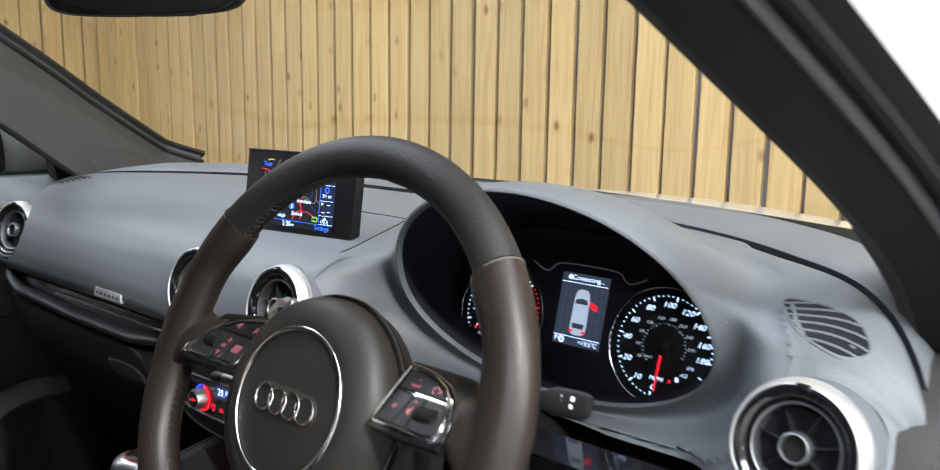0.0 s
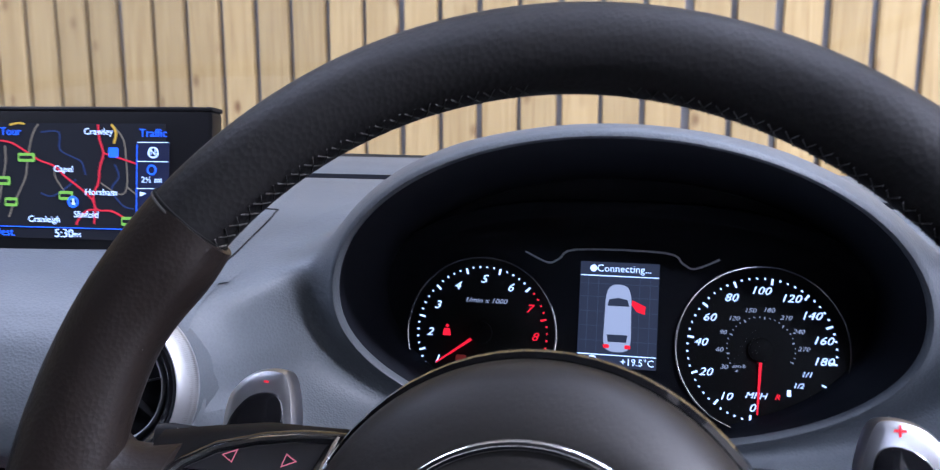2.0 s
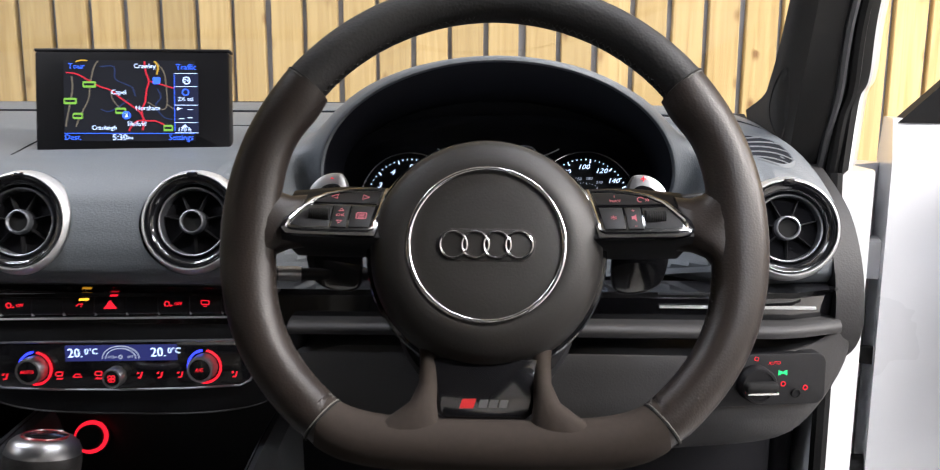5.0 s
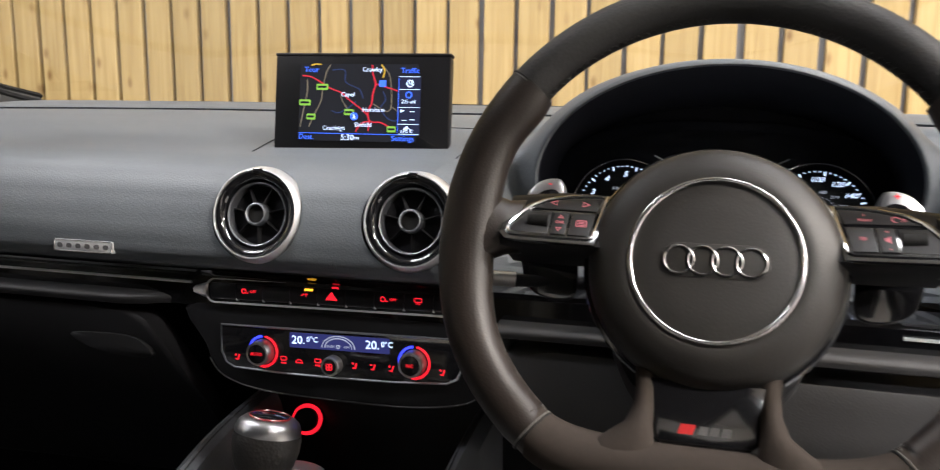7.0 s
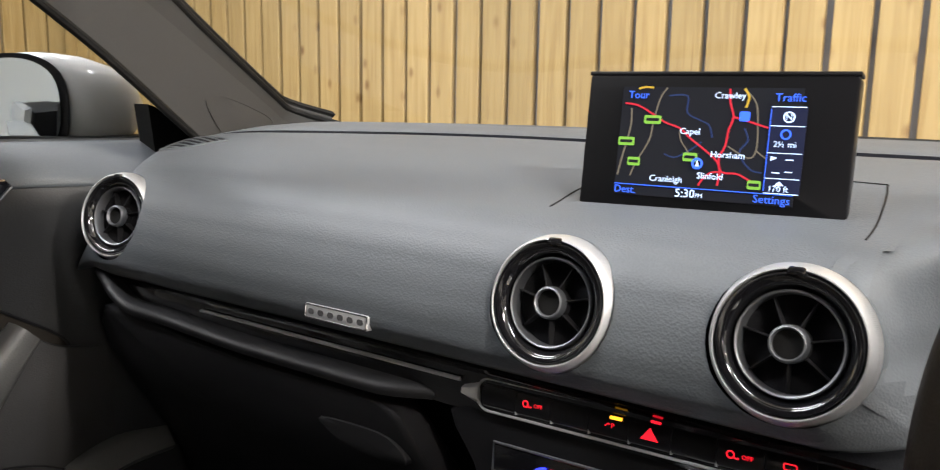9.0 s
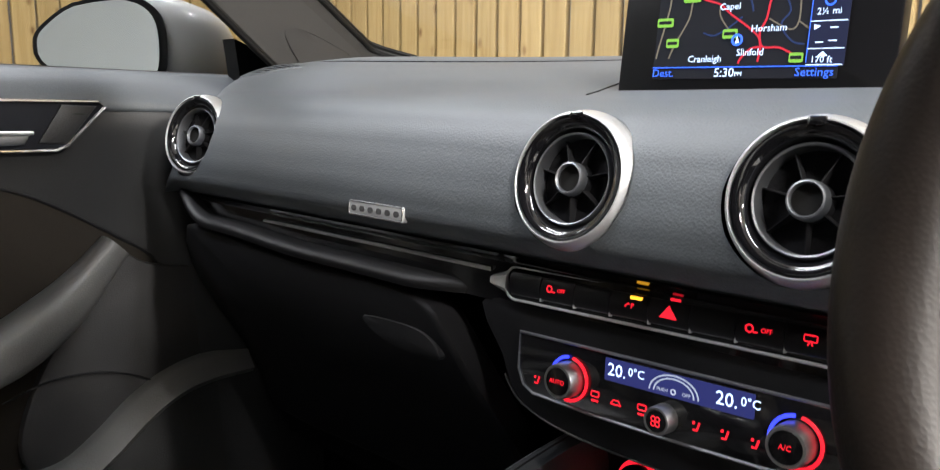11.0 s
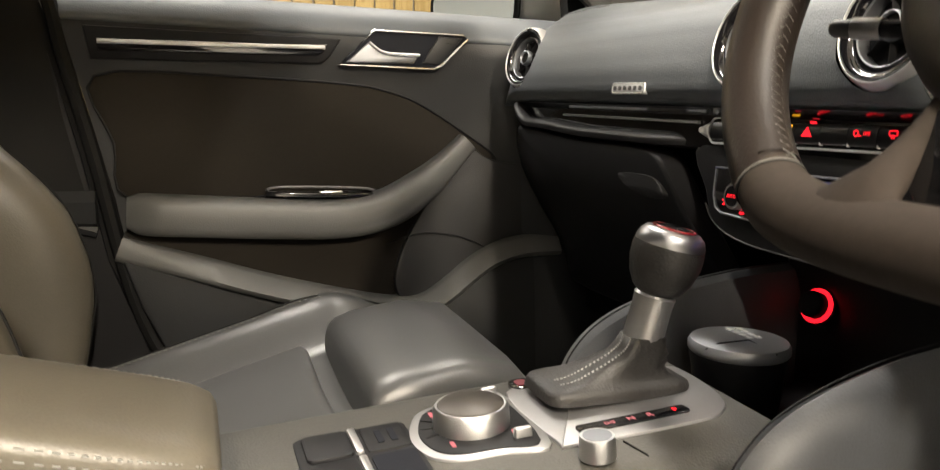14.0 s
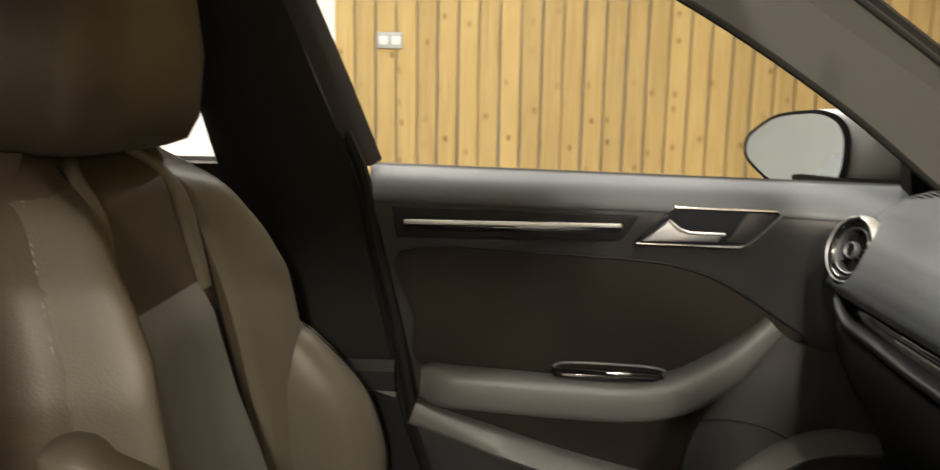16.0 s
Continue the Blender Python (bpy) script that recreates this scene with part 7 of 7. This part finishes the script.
part("handle_ridge", made(tube, [on_door(y, z, x) for y, z, x in ((0.303, 0.9205, 0.0075), (0.318, 0.9085, 0.0095), (0.332, 0.9045, 0.0115), (0.356, 0.9040, 0.0125), (0.380, 0.9035, 0.0115))], 0.0022, 8), ALU, pull, "bright upper edge of the handle")
lock = part("lock_button", made(dprism, [(0.386, 0.8915), (0.417, 0.8905), (0.451, 0.9315), (0.413, 0.9335)], -0.002, 0.004, 0.0025), DOORSKIN, hz, "dark lock switch")
part("lock_mark", made(dprism, [(0.424, 0.9235), (0.436, 0.9230), (0.436, 0.9220), (0.424, 0.9225)], 0.003, 0.0044), BLACK, lock)


def armrest_bar(bm):
    line = catmull([(-0.045, 0.672), (0.02, 0.668), (0.15, 0.660), (0.26, 0.657), (0.33, 0.672), (0.385, 0.705), (0.425, 0.738), (0.460, 0.772)], 6)
    rings = []
    m = len(line) - 1
    for i, p in enumerate(line):
        t = i / m
        d = (line[min(i + 1, m)] - line[max(i - 1, 0)]).normalized()
        nrm = Vector((-d.y, d.x))
        h = 0.030 * (1 - 0.45 * smooth(0.55, 1.0, t)) * (0.75 + 0.25 * smooth(0, 0.06, t))
        depth = 0.055 * (0.55 + 0.45 * smooth(0, 0.12, t)) * (1 - 0.35 * smooth(0.7, 1.0, t))
        ring_pts = []
        for k in range(20):
            a = 2 * math.pi * k / 20
            c, s = math.cos(a), math.sin(a)
            q = p + nrm * h * math.copysign(abs(s) ** 0.6, s)
            ring_pts.append(on_door(q.x, q.y, -0.012 + depth * (0.5 + 0.5 * math.copysign(abs(c) ** 0.6, c))))
        rings.append(ring_pts)
    loft(bm, rings)


part("armrest", made(armrest_bar), PADGREY, door, "grey padded door armrest sweeping up to a grab handle", 60)
sw = part("switch_tray", made(prism, catmull([(0.150, 0.028), (0.160, 0.040), (0.29, 0.040), (0.306, 0.030), (0.29, 0.012), (0.16, 0.012)], 4, True), 0.0, 0.006, 0.002, lambda a, b, c: on_door(a, 0.694 + c - 0.03 * (a - 0.15), b - 0.012)), GLOSS, door, "gloss black switch tray")
part("window_switch", made(box, 0.225 - 0.3, 0.262 - 0.3, 0, 0.01, 0, 0.006, 0.002), CHROME, sw, "window switch")
sub(sw.children[0], pose(0.020, -0.002, 0.394, 0, 0, 90))
part("tray_lip", made(tube, catmull([on_door(0.148, 0.700, 0.004), on_door(0.165, 0.7035, -0.006), on_door(0.23, 0.7025, -0.008), on_door(0.298, 0.6995, -0.006), on_door(0.315, 0.694, 0.004)], 6), 0.0022, 8), MIDGREY, sw, "satin lip of the tray")
POCKET = [(-0.058, 0.622), (-0.03, 0.612), (0.05, 0.588), (0.16, 0.553), (0.28, 0.522), (0.345, 0.510), (0.390, 0.513), (0.430, 0.536), (0.475, 0.571), (0.515, 0.592), (0.56, 0.602), (0.62, 0.603)]


def pocket_edge(bm):
    line = catmull(POCKET, 5)
    rings = []
    for i, p in enumerate(line):
        d = (line[min(i + 1, len(line) - 1)] - line[max(i - 1, 0)]).normalized()
        nrm = Vector((-d.y, d.x))
        w, g = 0.016, smooth(-0.06, 0.12, p.x)
        rings.append([on_door(p.x + nrm.x * w * a, p.y + nrm.y * w * a, x) for a, x in ((1, -0.02), (1, 0.002 + 0.004 * g), (0.75, 0.004 + 0.012 * g), (-0.6, 0.008 + 0.024 * g), (-1, 0.006 + 0.022 * g), (-1.3, 0.01 * g), (-1.3, -0.02))])
    loft(bm, rings)


part("pocket_edge", made(pocket_edge), PADGREY, door, "pale-lit ledge of the door pocket", 60)
part("pocket_wall", made(dprism, [(y, z - 0.006) for y, z in POCKET] + [(0.66, 0.60), (0.68, 0.30), (0.07, 0.30), (0.022, 0.42), (-0.030, 0.53)], -0.02, 0.006, 0.004), DOORSKIN, door, "dark lower door pocket")
# the greyer plastic paints in the light on this corner of the door
part("front_lower", made(dprism, catmull([(0.455, 0.765), (0.50, 0.745), (0.56, 0.735), (0.70, 0.74), (0.71, 0.60), (0.58, 0.594), (0.51, 0.585), (0.46, 0.560), (0.41, 0.525), (0.36, 0.518), (0.345, 0.56), (0.37, 0.63), (0.415, 0.70)], 4, True), -0.02, 0.001, 0.004), LOWER, door, "black lower front of the door trim")
part("crease", made(tube, catmull([on_door(y, z, 0.0035) for y, z in ((0.33, 0.612), (0.38, 0.626), (0.43, 0.624), (0.47, 0.612), (0.503, 0.594))], 6), 0.0013, 8), HARD, door, "moulded crease over the speaker")
part("mid_panel", made(dprism, catmull([(-0.045, 0.645), (0.05, 0.632), (0.20, 0.628), (0.33, 0.64), (0.38, 0.67), (0.42, 0.665), (0.42, 0.60), (0.36, 0.53), (0.28, 0.53), (0.16, 0.562), (0.05, 0.597), (-0.03, 0.62)], 4, True), -0.03, -0.010, 0.003), CLOTHIN, door, "dark lower door insert")
part("door_seal", made(tube, catmull([on_door(rear_edge(z) - 0.010, z, -0.012) for z in (0.32, 0.42, 0.50, 0.60, 0.75, 0.88, 0.985)] + [on_door(-0.193, 1.10, -0.03), on_door(-0.230, 1.22, -0.085), on_door(-0.252, 1.30, -0.12)], 5), 0.010, 8), BLACK, door, "black rubber door seal")
part("window_frame", made(strip_between, [(0.715, -0.146, 0.985), (0.685, -0.188, 1.10), (0.645, -0.228, 1.21), (0.60, -0.256, 1.30)], [(0.735, -0.122, 0.985), (0.705, -0.163, 1.10), (0.665, -0.203, 1.21), (0.62, -0.231, 1.30)], 0.004, 0.02, -1), CLOTH, body, "grey door window frame")
wp = part("window_pane", made(loft, [[on_door(y, z, x) for y, z in ((-0.12, 0.95), (0.70, 0.95), (0.68, 1.01), (0.40, 1.215), (0.18, 1.30), (-0.23, 1.30))] for x in (-0.060, -0.063)]), GLASS, door, "clear side window")
wp.visible_shadow = False
# lean the pane with the pillars
for v in wp.data.vertices:
    v.co.x += max(0.0, v.co.z - 0.66) * 0.22

# rear trim behind the shut line
rear = thing("rear_side_trim", pose(-0.735, -0.3, 0.30), "dark trim behind the passenger door with an armrest end", "side trim")


def rear_panel(bm):
    rows = []
    for z in (0.30, 0.45, 0.60, 0.75, 0.9, 0.985):
        y0 = rear_edge(z) - 0.022
        rows.append([(x, y + 0.3, z - 0.30) for y, x in ((y0, 0.0), (y0 - 0.006, 0.022), (-0.30, 0.026), (-0.9, 0.026), (-0.9, -0.02), (y0, -0.02))])
    loft(bm, rows)


part("panel", made(rear_panel), HARD, rear)
part("armrest_end", made(loft, [[(x, y + 0.3, z - 0.30) for x, z in ((0.02, 0.70 + d), (0.045, 0.705 + d), (0.055, 0.690 + d), (0.05, 0.660 + d), (0.02, 0.645 + d))] for y, d in ((-0.084, 0), (-0.11, 0.0), (-0.15, 0.0), (-0.165, -0.01))]), DOORSKIN, rear, "end of the rear armrest")
part("trim_ledge", made(tube, catmull([(0.03, 0.215, 0.345), (0.03, 0.17, 0.36), (0.03, 0.13, 0.38), (0.028, 0.10, 0.42)], 5), 0.010, 8), DOORSKIN, rear, "pale ledge on the rear trim")

# ---- door mirror ----
mir = thing("door_mirror", pose(-0.785, 0.638, 0.944), "white door mirror outside the passenger window", "door mirror")


def mirror_house(bm):
    rings = []
    for t, s in ((0.0, 0.93), (0.06, 0.99), (0.18, 1.0), (0.40, 0.95), (0.65, 0.80), (0.85, 0.55), (0.97, 0.25)):
        a = Vector((-0.225, -0.150, 0.0)).lerp(Vector((-0.12, 0.06, 0.0)), t)
        b = Vector((-0.045, -0.030, 0.0)).lerp(Vector((0.0, 0.075, 0.0)), t)
        c, h = (a + b) / 2, (b - a) / 2
        ring_pts = []
        for i in range(36):
            an = 2 * math.pi * i / 36
            ca, sa = math.cos(an), math.sin(an)
            p = c + h * s * math.copysign(abs(ca) ** 0.6, ca)
            ring_pts.append((p.x, p.y, 0.064 + 0.071 * s * (0.50 + 0.50 * smooth(-1.05, 0.30, ca)) * math.copysign(abs(sa) ** 0.68, sa)))
        rings.append(ring_pts)
    loft(bm, rings)


part("housing", made(mirror_house), PAINT, mir, "white painted mirror housing", 60)
part("lower_shell", made(prism, catmull([(-0.20, -0.120), (-0.045, -0.050), (-0.01, 0.05), (-0.05, 0.065), (-0.13, 0.03), (-0.19, -0.06)], 5, True), -0.006, 0.028, 0.004), HARD, mir, "grey lower mirror shell")


def mirror_face(bm, s, off):
    a, b = Vector((-0.225, -0.150, 0.0)), Vector((-0.045, -0.034, 0.0))
    c, h = (a + b) / 2, (b - a) / 2
    n = Vector((h.y, -h.x, 0)).normalized()
    rings = []
    for k, g in ((0.0, 0.99), (off, 1.0), (off, 0.2)):
        row = []
        for i in range(36):
            an = 2 * math.pi * i / 36
            ca, sa = math.cos(an), math.sin(an)
            p = c + h * s * g * math.copysign(abs(ca) ** 0.6, ca) + n * k
            row.append((p.x, p.y, 0.064 + 0.071 * s * g * (0.50 + 0.50 * smooth(-1.05, 0.30, ca)) * math.copysign(abs(sa) ** 0.68, sa)))
        rings.append(row)
    loft(bm, rings)


part("mirror_rim", made(mirror_face, 0.97, 0.004), HARD, mir, "dark rim of the mirror")
part("mirror_glass", made(mirror_face, 0.88, 0.007), MIRROR, mir, "mirror glass")
part("foot", made(loft, [[(x, y, z) for y, z in ((-0.02, 0.012), (0.05, 0.012), (0.05, -0.02), (-0.02, -0.02))] for x in (0.02, -0.08)]), BLACK, mir, "black mirror foot")

# rear-view mirror
rv = thing("rear_view_mirror", pose(0.0, 0.425, 1.225, 90, 0, 22), "black rear-view mirror under the windscreen", "mirror")


def mirror_shell(bm):
    """A rounded housing, deepest in the middle."""
    line = catmull([(-0.118, -0.006), (-0.112, 0.024), (-0.06, 0.033), (0.06, 0.033), (0.112, 0.024), (0.118, -0.006), (0.104, -0.026), (0.05, -0.032), (-0.05, -0.032), (-0.104, -0.026)], 6, True)
    loft(bm, [[(p.x * k, p.y * k, z) for p in line] for k, z in ((0.30, -0.046), (0.62, -0.041), (0.84, -0.029), (0.96, -0.014), (1.0, -0.002), (0.995, 0.003), (0.975, 0.005), (0.955, 0.0035))])


part("shell", made(mirror_shell), BLACK, rv, "rounded black housing", 70)
part("glass", made(prism, catmull([(-0.112, -0.005), (-0.107, 0.021), (-0.06, 0.0305), (0.06, 0.0305), (0.107, 0.021), (0.112, -0.005), (0.099, -0.0235), (0.05, -0.0295), (-0.05, -0.0295), (-0.099, -0.0235)], 6, True), 0.003, 0.0045), MIRROR, rv, "mirror glass")
part("stem", made(tube, [(0, 0.02, -0.02), (0, 0.05, -0.04), (0, 0.09, -0.055)], 0.010, 10), BLACK, rv)
part("sensor_foot", made(box, -0.03, 0.03, -0.028, -0.010, -0.05, -0.025, 0.006), BLACK, rv)

# ---- the open driver's door and its hinge side ----
part("jamb", made(loft, [[(x, y, z) for x, y in ((0.706, 0.668), (0.752, 0.672), (0.762, 0.70), (0.765, 0.76), (0.82, 0.80), (0.80, 0.84), (0.715, 0.80), (0.704, 0.70))] for z in (0.25, 0.930)]), PAINT, body, "white painted door jamb")
part("jamb_seal", made(tube, catmull([(0.702, 0.640, 0.30), (0.702, 0.640, 0.62), (0.702, 0.645, 0.80), (0.702, 0.655, 0.93)], 6), 0.009, 8), BLACK, body, "black rubber door seal")
dd = thing("driver_door", pose(0.803, 0.765, 0.28, 0, 0, -18), "white driver's door standing wide open", "car door")


def door_leaf(bm):
    rings = []
    for x in (0.0, 0.02, 0.3, 0.8, 1.05):
        rings.append([(x, y, z) for y, z in ((-0.06, 0.04), (-0.075, 0.3), (-0.07, 0.66), (-0.045, 0.705), (0.03, 0.705), (0.075, 0.62), (0.085, 0.3), (0.05, 0.02))])
    loft(bm, rings)


part("leaf", made(door_leaf), PAINT, dd, "white painted door edge")
part("trim", made(box, 0.10, 1.0, -0.11, -0.07, 0.06, 0.70, 0.02), SOFT, dd, "dark inner door trim")
part("mirror_triangle", made(loft, [[(x, y, z) for x, z in ((0.005, 0.70), (0.16, 0.70), (0.10, 0.80))] for y in (-0.05, 0.0)]), BLACK, dd, "black window corner")
for z, nm in ((0.545, "upper"), (0.18, "lower")):
    hg = part("hinge", made(box, -0.085, 0.02, -0.045, 0.0, z - 0.022, z + 0.022, 0.005), PAINT, dd, "white painted hinge")
    part("hinge_bolt", made(lathe, [(0.008, -0.004), (0.008, 0.004), (0.0004, 0.005)], 16, (0, 0, 0)), BLACK, hg)
    sub(hg.children[0], pose(-0.045, -0.047, z, 90))
part("check_strap", made(box, -0.13, 0.02, -0.055, -0.045, 0.425, 0.445, 0.002), BLACK, dd, "black check strap")


def cable_boot(bm):
    line = catmull([(-0.105, -0.03, 0.42), (-0.10, -0.045, 0.36), (-0.07, -0.055, 0.315), (-0.03, -0.055, 0.30), (0.01, -0.05, 0.30)], 12)
    tube(bm, line, lambda t: 0.0135 + 0.0025 * math.sin(t * 24 * 2 * math.pi), 12)


part("cable_boot", made(cable_boot), BLACK, dd, "black corrugated cable boot")

# ---- pedals ----
for x, w, h, z in ((0.27, 0.075, 0.05, 0.45), (0.40, 0.045, 0.11, 0.42)):
    pd = thing("pedal", pose(x, 0.80, 0.30), "dark metal pedal in the footwell", "pedal", "pedals")
    part("arm", made(tube, [(0, 0.08, 0.36), (0, 0.03, 0.22), (0, 0.0, z - 0.30)], 0.009, 8), HARD, pd)
    part("pad", made(box, -w / 2, w / 2, -0.02, -0.008, z - 0.30 - h / 2, z - 0.30 + h / 2, 0.004), ALU, pd, "metal pedal pad")

# ---- the boards ----
def plank_mesh(seed, half):
    rnd = random.Random(seed)
    bm = bmesh.new()
    rings = []
    ph, ph2 = rnd.random() * 6, rnd.random() * 6
    n = 12
    for i in range(n + 1):
        z = CEILING * i / n
        w = half + 0.0018 * math.sin(2.1 * z + ph) * rnd.uniform(0.4, 1.0)
        sh = 0.002 * math.sin(1.3 * z + ph2)
        rings.append([(sh - w, 0.026, z), (sh - w, 0.004, z), (sh - w + 0.003, 0.0, z), (sh + w - 0.003, 0.0, z), (sh + w, 0.004, z), (sh + w, 0.026, z)])
    loft(bm, rings)
    return finish("plank", bm, WOOD, 30)


PLANKS = [plank_mesh(s, 0.0486) for s in range(7)]
SIDE_PLANKS = [plank_mesh(s + 20, 0.0536) for s in range(7)]
rnd = random.Random(5)
PHASE_X, PHASE_Y = 0.03, 0.02
i = 0
x = SIDE_X + PHASE_X + PITCH / 2
while x < XR:
    p = new("plank", PLANKS[rnd.randrange(7)])
    p.parent = wall_front
    p.location = (x, FENCE_Y + rnd.uniform(-0.002, 0.002), 0)
    x += PITCH
SIDE_PITCH = 0.1177
y = FENCE_Y - 0.0126
while y > -0.88:
    p = new("plank", SIDE_PLANKS[rnd.randrange(7)])
    p.parent = wall_side
    p.matrix_basis = pose(SIDE_X + rnd.uniform(-0.002, 0.002), y, 0, 0, 0, 90)
    y -= SIDE_PITCH
